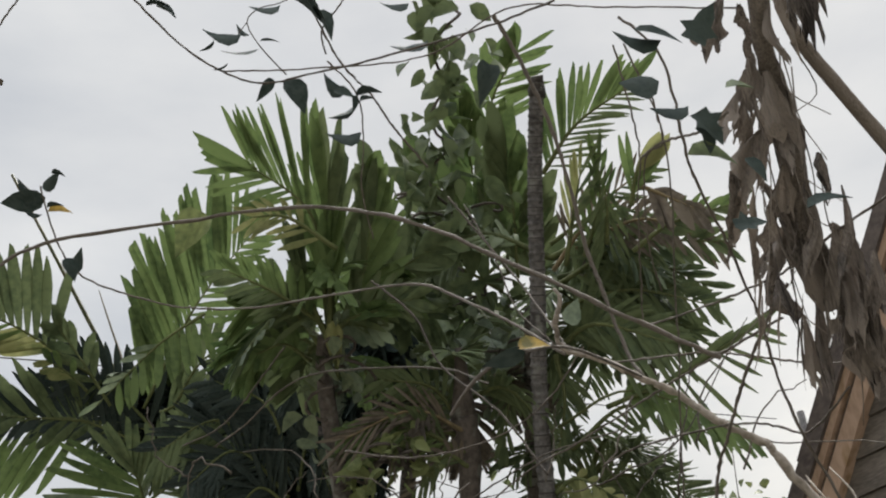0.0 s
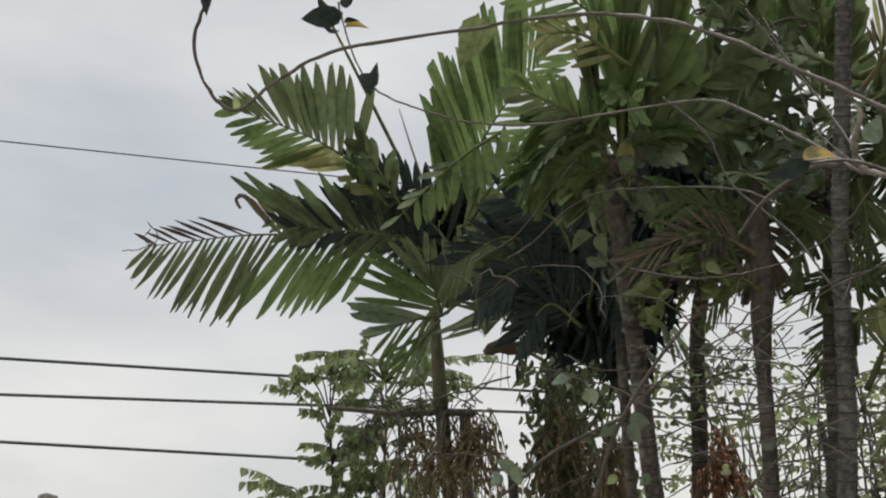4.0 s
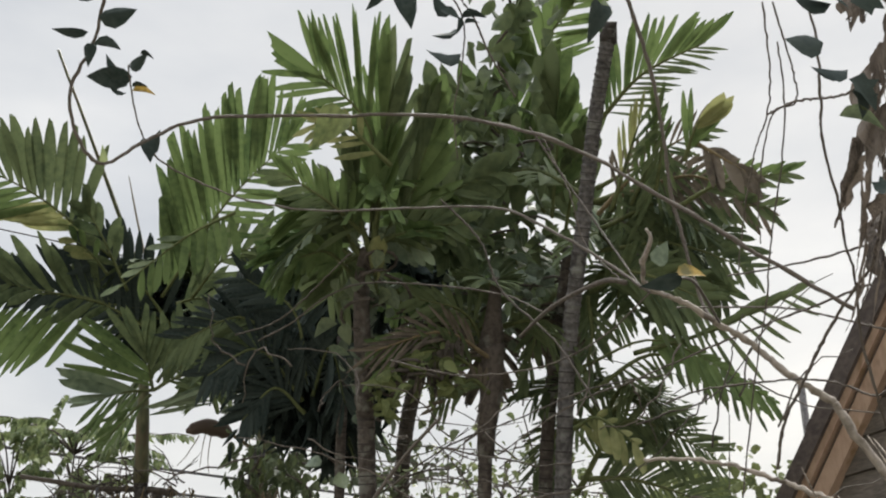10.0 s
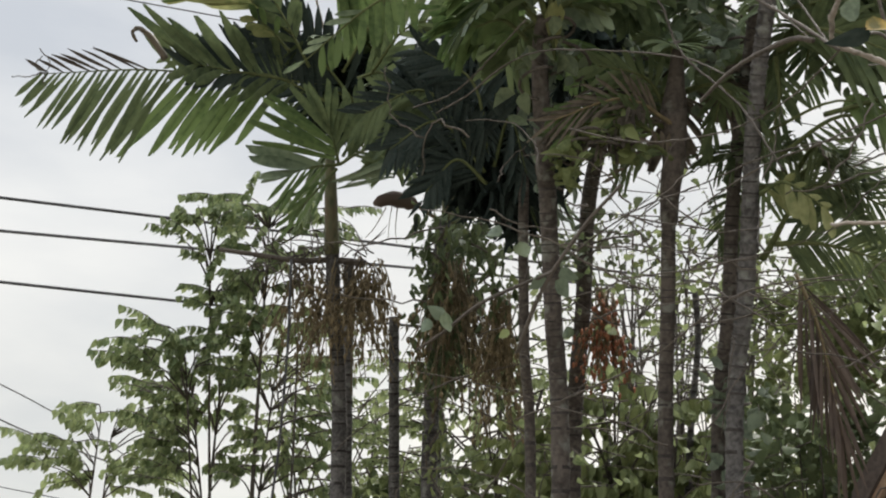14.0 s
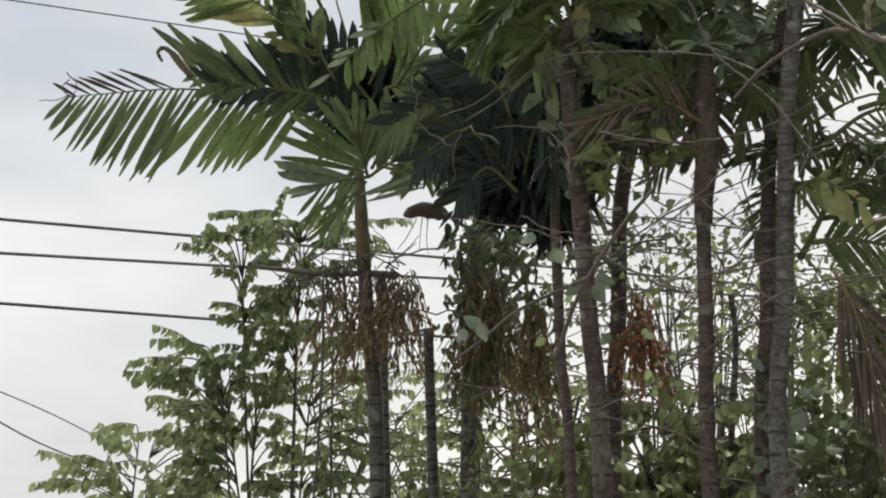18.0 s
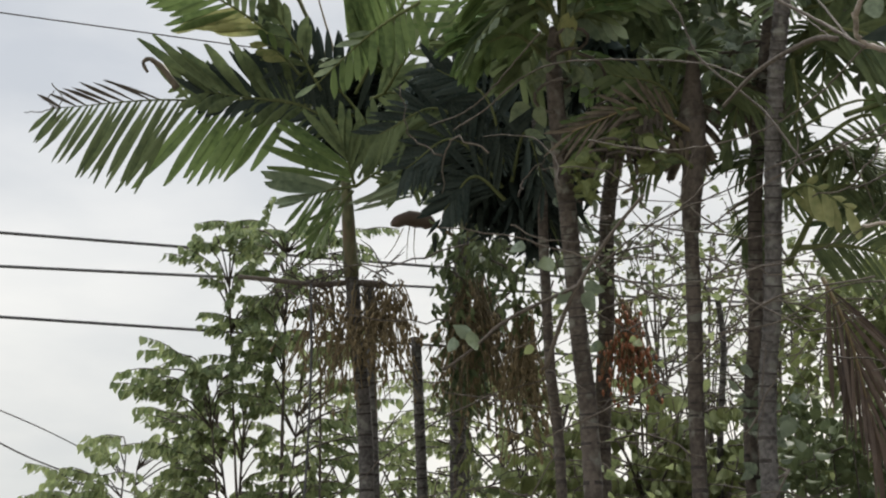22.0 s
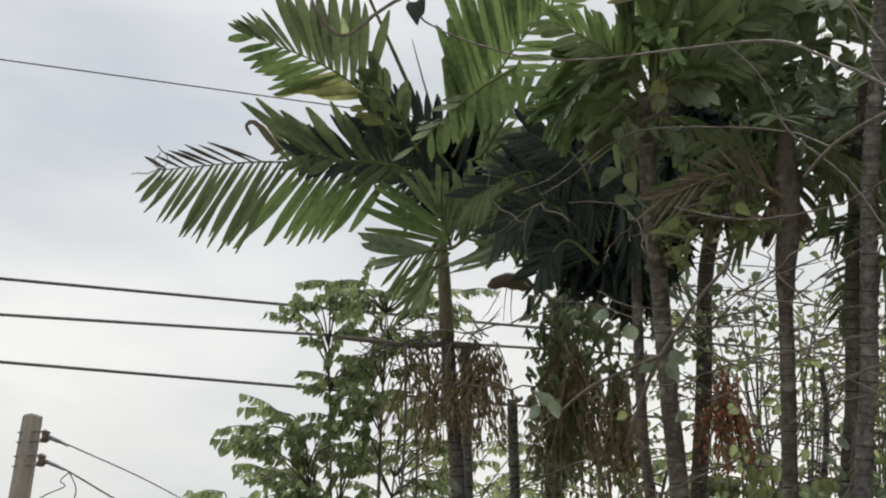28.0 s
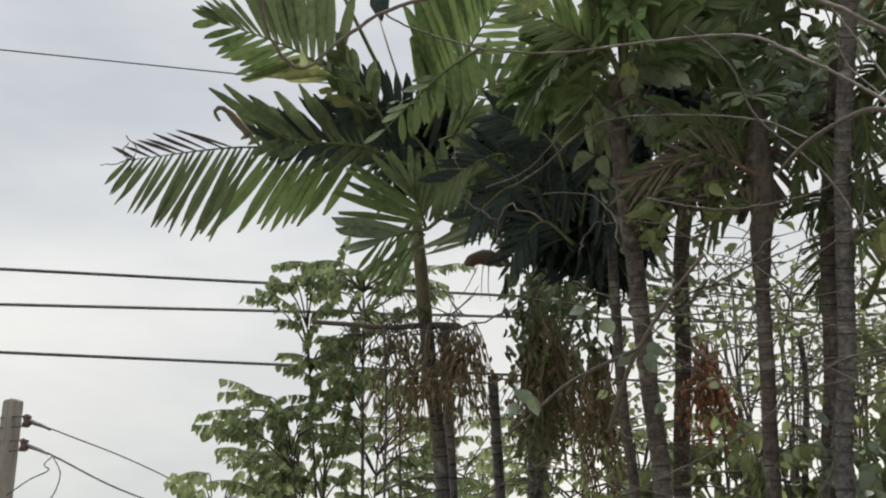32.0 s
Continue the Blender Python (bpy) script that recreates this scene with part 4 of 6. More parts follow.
feather(H, [(0.28, 6.61, 5.53), (-0.02, 6.43, 5.66), (-0.31, 6.34, 5.63)], [(1, 0.10, 1.00, 8, 0.30, 0.23, 0.099, 50, 22, PALM_DARK, 0.10, 0.40),
         (-1, 0.10, 1.00, 8, 0.31, 0.23, 0.099, 52, 22, PALM_DARK, 0.04, 0.40)])
feather(H, [(0.46, 6.60, 5.52), (0.49, 6.39, 5.67), (0.54, 6.16, 5.83)], [(1, 0.10, 1.00, 6, 0.28, 0.23, 0.085, 40, 10, PALM_DARK, 0.05, 0.40),
         (-1, 0.10, 1.00, 6, 0.26, 0.23, 0.085, 40, 12, PALM_DARK, 0.05, 0.40)])
crown_fill(H, (0.07, 7.45, 6.05), 7, 0.95, 44, [PALM_DARK, PALM_DARK, PALM], up=(-0.5, 0.7), width=0.065)
crown_fill(H, (0.05, 7.10, 5.71), 7, 0.8, 47, [PALM_DARK], up=(-1.6, 0.1), width=0.055)

# slim palm with a flared sheath
K = thing("areca_palm", "areca palm with a flared brown sheath below dead fronds", "palm tree", down((-0.09, 6.14, 2.62)), GROVE)
palm_trunk(K, [down((-0.09, 6.14, 2.62)), (-0.09, 6.13, 2.66), (-0.07, 5.95, 3.41), (-0.06, 5.81, 3.83)], 0.031, 0.027, BARK_BROWN)
tube("crownshaft", [(-0.06, 5.82, 3.81), (-0.05, 5.75, 3.97), (-0.03, 5.69, 4.12), (-0.03, 5.60, 4.30)], 0.032, 0.052, BARK_BROWN, K, 12, 10)
tube("crownshaft", [(-0.03, 5.605, 4.29), (-0.02, 5.54, 4.42), (-0.01, 5.46, 4.58)], 0.051, 0.016, BARK_BROWN, K, 8, 10)
feather(K, [(-0.02, 5.60, 4.21), (-0.26, 5.46, 4.29), (-0.57, 5.39, 4.16)], [(1, 0.05, 1.00, 15, 0.27, 0.19, 0.016, 38, 16, PALM_DRY, 0.35, 0.20),
         (-1, 0.15, 1.00, 14, 0.21, 0.16, 0.018, 30, 14, PALM_DRY, 0.10, 0.20)], mat_rib=STALK_DRY, label="dry brown frond")
feather(K, [(-0.04, 5.64, 4.13), (-0.27, 5.50, 4.21), (-0.54, 5.47, 4.12)], [(1, 0.10, 1.00, 14, 0.25, 0.16, 0.029, 46, 22, PALM, 0.20, 0.30),
         (-1, 0.15, 1.00, 14, 0.21, 0.13, 0.023, 32, 16, PALM_DARK, 0.10, 0.30)])
feather(K, [(-0.03, 5.70, 4.23), (-0.15, 5.55, 4.43), (-0.38, 5.47, 4.47)], [(1, 0.15, 1.00, 12, 0.19, 0.13, 0.032, 58, 28, PALM_DARK, 0.20, 0.30),
         (-1, 0.15, 1.00, 12, 0.19, 0.13, 0.029, 52, 24, PALM_DARK, 0.10, 0.30)])
feather(K, [(-0.04, 5.66, 4.07), (-0.14, 5.60, 4.11), (-0.30, 5.61, 3.96)], [(1, 0.10, 1.00, 9, 0.17, 0.12, 0.021, 50, 20, PALM_DARK, 0.40, 0.20),
         (-1, 0.10, 1.00, 9, 0.13, 0.10, 0.021, 50, 20, PALM_DRY, 0.30, 0.20)])
feather(K, [(-0.08, 5.62, 4.22), (-0.32, 5.49, 4.26), (-0.55, 5.41, 4.19)], [(1, 0.10, 1.00, 10, 0.16, 0.12, 0.044, 60, 26, PALM, 0.30, 0.30),
         (-1, 0.10, 1.00, 10, 0.13, 0.10, 0.036, 52, 24, PALM, 0.10, 0.30)])
crown_fill(K, (-0.02, 5.70, 4.42), 7, 0.5, 57, [PALM_DARK, PALM, PALM_DRY], up=(-0.6, 0.5), width=0.024, long=0.22, count=24)

# younger trunks and stumps at the back
for pts, rad in (
    ([(-2.09, 10.31, 2.68), (-2.10, 10.20, 3.47), (-2.10, 9.88, 4.61)], 0.038),
    ([(-2.50, 10.49, 2.69), (-2.52, 10.37, 3.50), (-2.51, 9.96, 5.08)], 0.040),
    ([(0.16, 10.21, 2.69), (0.20, 10.05, 3.69), (0.27, 9.87, 4.39), (0.25, 9.76, 4.76)], 0.022),
    ([(-1.68, 9.37, 2.58), (-1.67, 9.22, 3.53), (-1.62, 9.02, 4.36), (-1.57, 8.80, 5.01)], 0.05),
    ([(0.21, 7.46, 2.40), (0.26, 7.35, 3.13), (0.33, 7.18, 3.76), (0.35, 7.00, 4.28)], 0.03),
):
    J = thing("young_palm", "thin leafless palm stem overgrown with creepers", "palm tree", down(pts[0]), "thin palm stems")
    palm_trunk(J, [down(pts[0])] + list(pts), rad, rad * 0.85, BARK, ring=0.11, name="stem")

# dry sheath hanging from the crown
sheath = thing("dry_flower_sheath", "dry brown boat-shaped palm sheath hanging by a stalk", "palm sheath", (-2.07, 9.48, 5.44))
sp = through_points([(-1.89, 9.52, 5.42), (-1.97, 9.48, 5.43), (-2.09, 9.41, 5.43), (-2.21, 9.37, 5.37)], 9)
v, f = tube_data(sp, [0.02, 0.05, 0.062, 0.055, 0.066, 0.062, 0.05, 0.05, 0.015], 9, 0.12, 4)
linked("sheath", v, f, SPATHE, sheath)
tube("stalk", [(-1.91, 9.52, 5.42), (-1.75, 9.52, 5.31), (-1.63, 9.51, 5.20)], 0.012, 0.016, STALK_DRY, sheath, 6, 5)
for pts in ([(-2.08, 9.47, 5.40), (-2.10, 9.50, 5.31), (-2.12, 9.56, 5.15)], [(-2.04, 9.48, 5.40), (-2.06, 9.54, 5.23), (-2.05, 9.58, 5.12)], [(-2.13, 9.47, 5.38), (-2.22, 9.51, 5.23), (-2.29, 9.52, 5.15)]):
    tube("strand", pts, 0.004, 0.002, STALK_DRY, sheath, 6, 4)


# ---- hanging fruit stalks ----
def fruit_bunch(name, label, top, spread, drop, n, mat, bead, seed, cat="fruit stalk"):
    """A bunch of hanging strings with beads along them."""
    b = thing(name, label, cat, top, "hanging fruit stalks")
    r = random.Random(seed)
    strings, beads = [], []
    for i in range(n):
        o = V(top) + V((r.uniform(-1, 1) * spread * 0.35, r.uniform(-1, 1) * spread * 0.3, r.uniform(-0.3, 0.06)))
        e = V(top) + V((r.uniform(-1, 1) * spread, r.uniform(-1, 1) * spread * 0.6, -drop * r.uniform(0.45, 1.0)))
        mid = o.lerp(e, 0.4) + V((r.uniform(-0.03, 0.03), r.uniform(-0.03, 0.03), 0.04))
        path = through_points([o, mid, e], 8)
        strings.append(tube_data(path, [0.006 - 0.0004 * k for k in range(8)], 4))
        for k in range(2, 8):
            if r.random() < bead:
                c = path[k] + V((r.uniform(-0.02, 0.02), r.uniform(-0.02, 0.02), 0))
                beads.append(tube_data([c + V((0, 0, 0.02)), c, c - V((0, 0, 0.022))], [0.005, 0.0115, 0.004], 5))
    v, f = joined(strings)
    tagged(linked("string_mass", v, f, STALK_DRY, b), kind="stuff")
    if beads:
        v, f = joined(beads)
        tagged(linked("fruit_mass", v, f, mat, b), kind="stuff")
    return b


fruit_bunch("fruit_stalk", "dry brown bunch of hanging fruit strings", (-2.31, 8.65, 4.62), 0.46, 0.95, 62, STALK_DRY, 0.4, 1)
fruit_bunch("fruit_stalk", "dry brown bunch of hanging fruit strings", (-2.58, 8.71, 4.64), 0.30, 0.75, 40, STALK_DRY, 0.35, 2)
fruit_bunch("fruit_stalk", "ochre-brown bunch of hanging fruit strings", (-1.41, 8.94, 4.63), 0.26, 1.05, 64, SPATHE, 0.6, 3)
fruit_bunch("fruit_stalk", "ochre-brown bunch of hanging fruit strings", (-1.09, 8.31, 4.25), 0.20, 1.0, 54, STALK_DRY, 0.6, 4)
fruit_bunch("fruit_stalk", "dry brown bunch of hanging fruit strings", (-2.04, 8.61, 4.61), 0.24, 0.72, 60, STALK_DRY, 0.5, 6)
fruit_bunch("fruit_stalk", "ochre-brown bunch of hanging fruit strings", (-1.45, 8.41, 4.55), 0.30, 1.0, 74, STALK_DRY, 0.5, 7)
fruit_bunch("fruit_stalk", "bunch of orange-red ripe palm fruit on hanging strings", (-0.41, 8.46, 4.31), 0.20, 0.66, 60, FRUIT_RED, 0.8, 5)
dead = thing("dead_frond", "withered dark brown palm frond hanging from a trunk", "palm frond", (0.58, 6.39, 3.75))
feather(dead, [(0.58, 6.39, 3.75), (0.67, 6.36, 3.45), (0.75, 6.38, 2.93)], [(1, 0.05, 1.00, 16, 0.54, 0.34, 0.020, 22, 6, SPATHE, 0.20, 0.10),
         (-1, 0.05, 1.00, 16, 0.57, 0.37, 0.020, 24, 6, SPATHE, 0.25, 0.10)], mat_rib=STALK_DRY)

# dead twigs caught on the slim palm
snag = thing("dead_branch", "dark dead branch with tangled dry twigs caught on a palm", "branch", (-2.48, 8.54, 4.63))
tube("limb", [(-3.08, 8.35, 4.64), (-2.86, 8.43, 4.63), (-2.56, 8.52, 4.61), (-2.33, 8.57, 4.63), (-2.09, 8.63, 4.62)], 0.012, 0.02, TWIG, snag, 14, 6)
r = random.Random(12)
twigs = []
for i in range(70):
    o = V((-2.40, 8.56, 4.62)) + V((r.uniform(-0.5, 0.4), r.uniform(-0.15, 0.15), r.uniform(-0.06, 0.06)))
    d = (random_dir(r) + V((0, 0, 0.1))) * r.uniform(0.12, 0.4)
    twigs.append(tube_data(through_points([o, o + d * 0.5 + random_dir(r) * 0.04, o + d - V((0, 0, 0.05))], 6), [0.006, 0.005, 0.005, 0.004, 0.003, 0.002], 4))
v, f = joined(twigs)
tagged(linked("twig_mass", v, f, TWIG, snag), kind="stuff")
cable = thing("hanging_cable", "black cable hanging down, pale towards its end", "cable", (-2.52, 8.49, 4.53))
tube("cable", [(-2.51, 8.18, 4.50), (-2.53, 8.34, 3.99), (-2.58, 8.50, 3.30), (-2.63, 8.57, 2.82)], 0.008, 0.008, WIRE, cable, 16, 6, 0.02)
tube("pale_end", [(-2.63, 8.57, 2.82), (-2.64, 8.58, 2.65), (-2.66, 8.60, 2.46), (-2.71, 8.60, 0.0)], 0.009, 0.009, TWIG_PALE, cable, 8, 6, 0.02)


# ---- small trees, shrubs and creepers ----
def spray(o, d, length, r, size, n, bits, twigs):
    """A leafy twig: two rows of hanging leaves along it."""
    e = o + d * length - V((0, 0, length * r.uniform(0.0, 0.25)))
    path = through_points([o, o.lerp(e, 0.5) + V((0, 0, length * 0.07)), e], 7)
    twigs.append(tube_data(path, [0.008, 0.007, 0.006, 0.005, 0.004, 0.003, 0.002], 4))
    side = d.cross(V((0, 0, 1)))
    if side.length < 0.1:
        side = V((1, 0, 0))
    side.normalize()
    for i in range(n):
        u = (i + 1) / n * 6
        k = min(int(u), 5)
        p = path[k].lerp(path[k + 1], u - k)
        s = side if i % 2 else -side
        dd = (s * r.uniform(0.1, 0.45) + d * r.uniform(0.15, 0.4) + V((0, 0, -r.uniform(0.7, 1.1)))).normalized()
        w = dd.cross(side * 0.6 + random_dir(r) * 0.7 + d * 0.2)
        if w.length < 0.1:
            continue
        bits.append(leaf_shape(p, dd, w.normalized(), size * r.uniform(0.7, 1.2), r.uniform(0, 0.3), r, 0, 0.5))


def leafy_tree(name, label, category, base, crown, radii, nspray, size, mat, seed, stems=3, group="", per=11, reach=0.5, bark=None):
    t = thing(name, label, category, (base[0], base[1], 0), group)
    r = random.Random(seed)
    c = V(crown)
    bits, twigs = [], []
    for k in range(stems):
        top = c + V((r.uniform(-0.6, 0.6) * radii[0], r.uniform(-0.5, 0.5) * radii[1], radii[2] * r.uniform(0.0, 0.6)))
        b = V((base[0] + r.uniform(-0.2, 0.2), base[1] + r.uniform(-0.2, 0.2), 0))
        mid = b.lerp(top, 0.5) + V((r.uniform(-0.15, 0.15), r.uniform(-0.15, 0.15), 0))
        tube("trunk" if k == 0 else "stem", [b, mid, top], 0.024 * r.uniform(0.7, 1.1), 0.007, bark or BARK_BROWN, t, 14, 6)
        stem_path = through_points([b, mid, top], 20)
        for j in range(nspray // stems):
            o = stem_path[r.randint(9, 19)]
            goal = c + V((r.uniform(-1, 1) * radii[0], r.uniform(-1, 1) * radii[1], r.uniform(-1, 1) * radii[2]))
            arm = goal - o
            if arm.length < 0.05:
                continue
            p1 = o + arm * 0.75
            if arm.length > 0.5:
                twigs.append(tube_data(through_points([o, o + arm * 0.4 + V((0, 0, 0.08)), p1], 6), [0.011, 0.010, 0.009, 0.008, 0.007, 0.006], 4))
            d = V((arm.x, arm.y, arm.z * 0.25)).normalized()
            for q in range(r.randint(1, 3)):
                dd = (d + random_dir(r) * 0.5)
                dd.z = dd.z * 0.4 + 0.08
                spray(p1 + random_dir(r) * 0.08, dd.normalized(), reach * r.uniform(0.6, 1.2), r, size, per, bits, twigs)
    v, f = joined(bits)
    tagged(linked("leaf_mass", v, f, mat, t), kind="stuff")
    v, f = joined(twigs)
    tagged(linked("twig_mass", v, f, bark or TWIG, t), kind="stuff")
    return t


def bough_tree(name, label, base, tops, ends, size, per, reach, mat, seed, group):
    """A slender tree: stems from one foot, boughs out to the given ends, each bearing compound leaves whose leaflets hang in two rows."""
    t = thing(name, label, "tree", (base[0], base[1], 0), group)
    r = random.Random(seed)
    foot = V((base[0], base[1], 0))
    paths = []
    for k, top in enumerate(tops):
        mid = foot.lerp(V(top), 0.55) + V((r.uniform(-0.12, 0.12), r.uniform(-0.1, 0.1), 0))
        tube("trunk" if k == 0 else "stem", [foot, mid, top], 0.03 if k == 0 else 0.018, 0.006, BARK_BROWN, t, 16, 6, 0.2)
        paths.append(through_points([foot, mid, top], 24))
    bits, twigs = [], []
    spread = [V(e) + V((r.uniform(-0.08, 0.4), r.uniform(-0.25, 0.25), r.uniform(-0.22, 0.16))) for e in ends for _ in range(2)]
    for e in [V(e) for e in ends] + spread:
        start = min((p for q in paths for p in q[8:]), key=lambda p: (p - e).length + 0.8 * abs(p.z - e.z + 0.3))
        bough = through_points([start, start.lerp(e, 0.5) + V((0, 0, 0.08)), e], 8)
        twigs.append(tube_data(bough, [0.011 - 0.0009 * i for i in range(8)], 4))
        out = V((e.x - start.x, e.y - start.y, 0))
        out = out.normalized() if out.length > 0.05 else V((-1, 0, 0))
        for q in range(2):
            o = bough[r.randint(4, 7)]
            d = out * 0.9 + V((r.uniform(-1, 1), r.uniform(-0.8, 0.8), r.uniform(-0.1, 0.5)))
            spray(o, d.normalized(), reach * r.uniform(0.6, 1.15), r, size, per, bits, twigs)
    tagged(linked("leaf_mass", *joined(bits), mat, t), kind="stuff")
    tagged(linked("twig_mass", *joined(twigs), TWIG, t), kind="stuff")
    return t


TREES = "small trees behind the palms"
bough_tree("small_tree", "slender small tree with rows of drooping green leaflets", (-3.47, 11.56, 1.76), [(-3.46, 10.81, 5.74), (-3.99, 10.84, 5.45), (-3.16, 10.97, 5.03), (-4.16, 10.94, 4.54)], [(-4.15, 10.56, 5.77), (-3.93, 10.79, 5.73), (-3.57, 10.56, 5.76), (-3.23, 10.79, 5.91), (-3.90, 11.09, 5.32), (-4.05, 11.09, 5.18), (-4.34, 10.57, 4.55), (-4.56, 10.57, 4.46), (-4.10, 10.58, 4.62), (-3.95, 10.88, 4.83), (-3.63, 10.68, 4.81), (-4.13, 10.76, 5.95), (-3.93, 10.91, 5.94), (-3.52, 10.95, 5.99), (-3.04, 10.88, 5.85), (-4.02, 10.45, 5.53), (-3.60, 10.49, 5.37), (-3.98, 10.73, 5.23), (-3.55, 10.83, 5.30), (-3.63, 10.98, 5.05), (-3.28, 11.05, 5.06), (-3.38, 10.93, 5.51), (-4.56, 10.77, 4.69), (-4.36, 11.04, 4.60)], 0.092, 13, 0.36, TREE_LEAF, 71, TREES)
bough_tree("small_tree", "lower small tree with rows of drooping green leaflets", (-3.83, 11.77, 1.76), [(-3.96, 11.37, 4.49), (-4.23, 11.42, 4.35), (-3.42, 11.31, 4.72)], [(-4.53, 11.21, 4.31), (-4.31, 11.39, 4.42), (-3.95, 11.19, 4.47), (-4.48, 11.30, 3.91), (-4.33, 11.61, 4.07), (-3.99, 11.68, 4.27), (-3.57, 11.14, 4.63), (-3.34, 11.21, 4.85), (-3.52, 11.27, 3.93), (-3.30, 11.53, 4.35), (-3.02, 11.23, 4.63), (-4.37, 11.34, 3.66), (-4.03, 11.59, 3.75), (-4.67, 11.26, 4.43), (-4.60, 11.30, 4.07), (-4.08, 11.31, 4.21), (-3.76, 11.27, 4.40), (-3.08, 11.96, 4.44), (-3.13, 11.58, 3.99), (-2.87, 11.61, 3.73), (-3.67, 11.29, 3.64), (-3.50, 11.99, 3.81), (-4.47, 11.08, 3.52), (-4.14, 11.10, 4.63)], 0.092, 13, 0.38, TREE_LEAF, 72, TREES)
bough_tree("sapling", "thin sapling with a star of drooping leaves at its head", (-6.43, 14.75, 2.09), [(-6.32, 14.36, 4.79), (-6.21, 14.46, 4.57)], [(-6.82, 14.21, 4.51), (-6.70, 14.29, 4.72), (-6.44, 14.21, 4.82), (-6.03, 14.48, 4.84), (-5.88, 14.70, 4.92), (-5.85, 14.79, 4.53), (-6.74, 14.12, 4.20), (-6.47, 14.28, 4.22), (-6.10, 14.39, 4.17), (-5.84, 14.66, 4.21)], 0.115, 12, 0.5, TREE_LEAF, 73, TREES)
leafy_tree("small_tree", "slender small tree showing between the palm trunks", "tree", (-3.14, 12.77, 2.93), (-3.15, 12.51, 4.45), (1.0, 0.7, 1.2), 50, 0.07, TREE_LEAF, 74, 4, TREES, 12, 0.5)
leafy_tree("small_tree", "twiggy small tree with thin sparse leaves", "tree", (-0.18, 11.83, 2.87), (-0.12, 11.32, 5.27), (1.0, 0.7, 1.4), 46, 0.05, BUSH_LEAF, 75, 5, TREES, 6, 0.45)
leafy_tree("small_tree", "twiggy small tree with thin sparse leaves", "tree", (0.71, 11.16, 2.81), (0.90, 10.67, 5.04), (0.9, 0.7, 1.4), 46, 0.052, BUSH_LEAF, 76, 5, TREES, 6, 0.45)
leafy_tree("small_tree", "slender small tree showing between the palm trunks", "tree", (-1.64, 11.76, 2.85), (-1.59, 11.58, 4.02), (1.0, 0.7, 0.9), 80, 0.075, TREE_LEAF, 77, 4, TREES, 12, 0.5)
leafy_tree("small_tree", "small tree with broad dark leaves", "tree", (-0.28, 10.46, 2.72), (-0.22, 10.34, 3.53), (0.9, 0.6, 0.7), 80, 0.14, BUSH_LEAF, 78, 3, TREES)


def bush(name, label, center, radii, n, size, mat, seed, clumps=14, aspect=0.55):
    b = thing(name, label, "shrub", (center[0], center[1], 0), "undergrowth shrubs")
    r = random.Random(seed)
    c = V(center)
    spots = cloud_spots(c, radii, n, r, clumps)
    v, f = joined(leaf_bits(spots, size, r, 0.5, aspect))
    tagged(linked("leaf_mass", v, f, mat, b), kind="stuff")
    for i in range(7):
        p0 = V((c.x + r.uniform(-0.4, 0.4) * radii[0], c.y + r.uniform(-0.4, 0.4) * radii[1], 0))
        p1 = c + V((r.uniform(-0.9, 0.9) * radii[0], r.uniform(-0.7, 0.7) * radii[1], r.uniform(0, 0.9) * radii[2]))
        v, f = tube_data(through_points([p0, p0.lerp(p1, 0.5) + random_dir(r) * 0.1, p1], 8), [0.014 - 0.0015 * k for k in range(8)], 5)
        linked("stem", v, f, BARK_BROWN, b)
    return b


bush("shrub", "dense dark green shrub under the palms", (-1.64, 11.76, 2.80), (1.5, 1.0, 0.9), 1500, 0.12, BUSH_LEAF, 81)
bush("shrub", "dense dark green shrub under the palms", (-3.46, 12.69, 2.92), (1.6, 1.0, 0.75), 1400, 0.12, BUSH_LEAF, 82)
bush("shrub", "dense dark green shrub under the palms", (-0.14, 10.95, 2.87), (1.3, 0.9, 0.9), 1100, 0.12, BUSH_LEAF, 83)
bush("shrub", "dense shrub with darker leaves beside the house", (0.83, 10.09, 3.19), (1.1, 0.8, 1.1), 900, 0.12, BUSH_LEAF, 84)
bush("shrub", "broad leafy shrub in front of the sky", (-6.00, 15.18, 2.93), (2.0, 1.2, 0.7), 600, 0.10, TREE_LEAF, 85)
bush("shrub", "feathery light green shrub", (-8.35, 15.48, 3.16), (1.0, 0.8, 0.6), 420, 0.11, TREE_LEAF, 86, 20)
bush("shrub", "dense shrub with darker leaves beside the house", (1.46, 8.86, 4.43), (0.9, 0.7, 0.8), 1300, 0.10, BUSH_LEAF, 87)
bush("shrub", "dense mixed foliage filling the back of the grove", (0.01, 10.66, 5.05), (2.0, 0.9, 0.7), 520, 0.07, BUSH_LEAF, 88, 26)
bush("shrub", "tall dark foliage at the back of the grove", (1.02, 12.06, 4.73), (1.2, 0.8, 1.2), 330, 0.09, BUSH_LEAF, 89, 26)

bush("shrub", "dense low shrub with yellowish green leaves", (-4.55, 10.92, 2.55), (1.3, 0.7, 0.42), 900, 0.10, BUSH_LEAF, 181, 30)
bush("shrub", "dense low shrub with yellowish green leaves", (-3.14, 11.05, 2.67), (1.3, 0.7, 0.55), 1000, 0.10, BUSH_LEAF, 182, 30)
bush("shrub", "dense low shrub with yellowish green leaves", (-1.75, 10.81, 2.77), (1.2, 0.7, 0.60), 1000, 0.10, BUSH_LEAF, 183, 30)
bush("shrub", "dense low shrub with yellowish green leaves", (-0.47, 10.49, 2.90), (1.0, 0.7, 0.60), 700, 0.10, BUSH_LEAF, 184, 30)
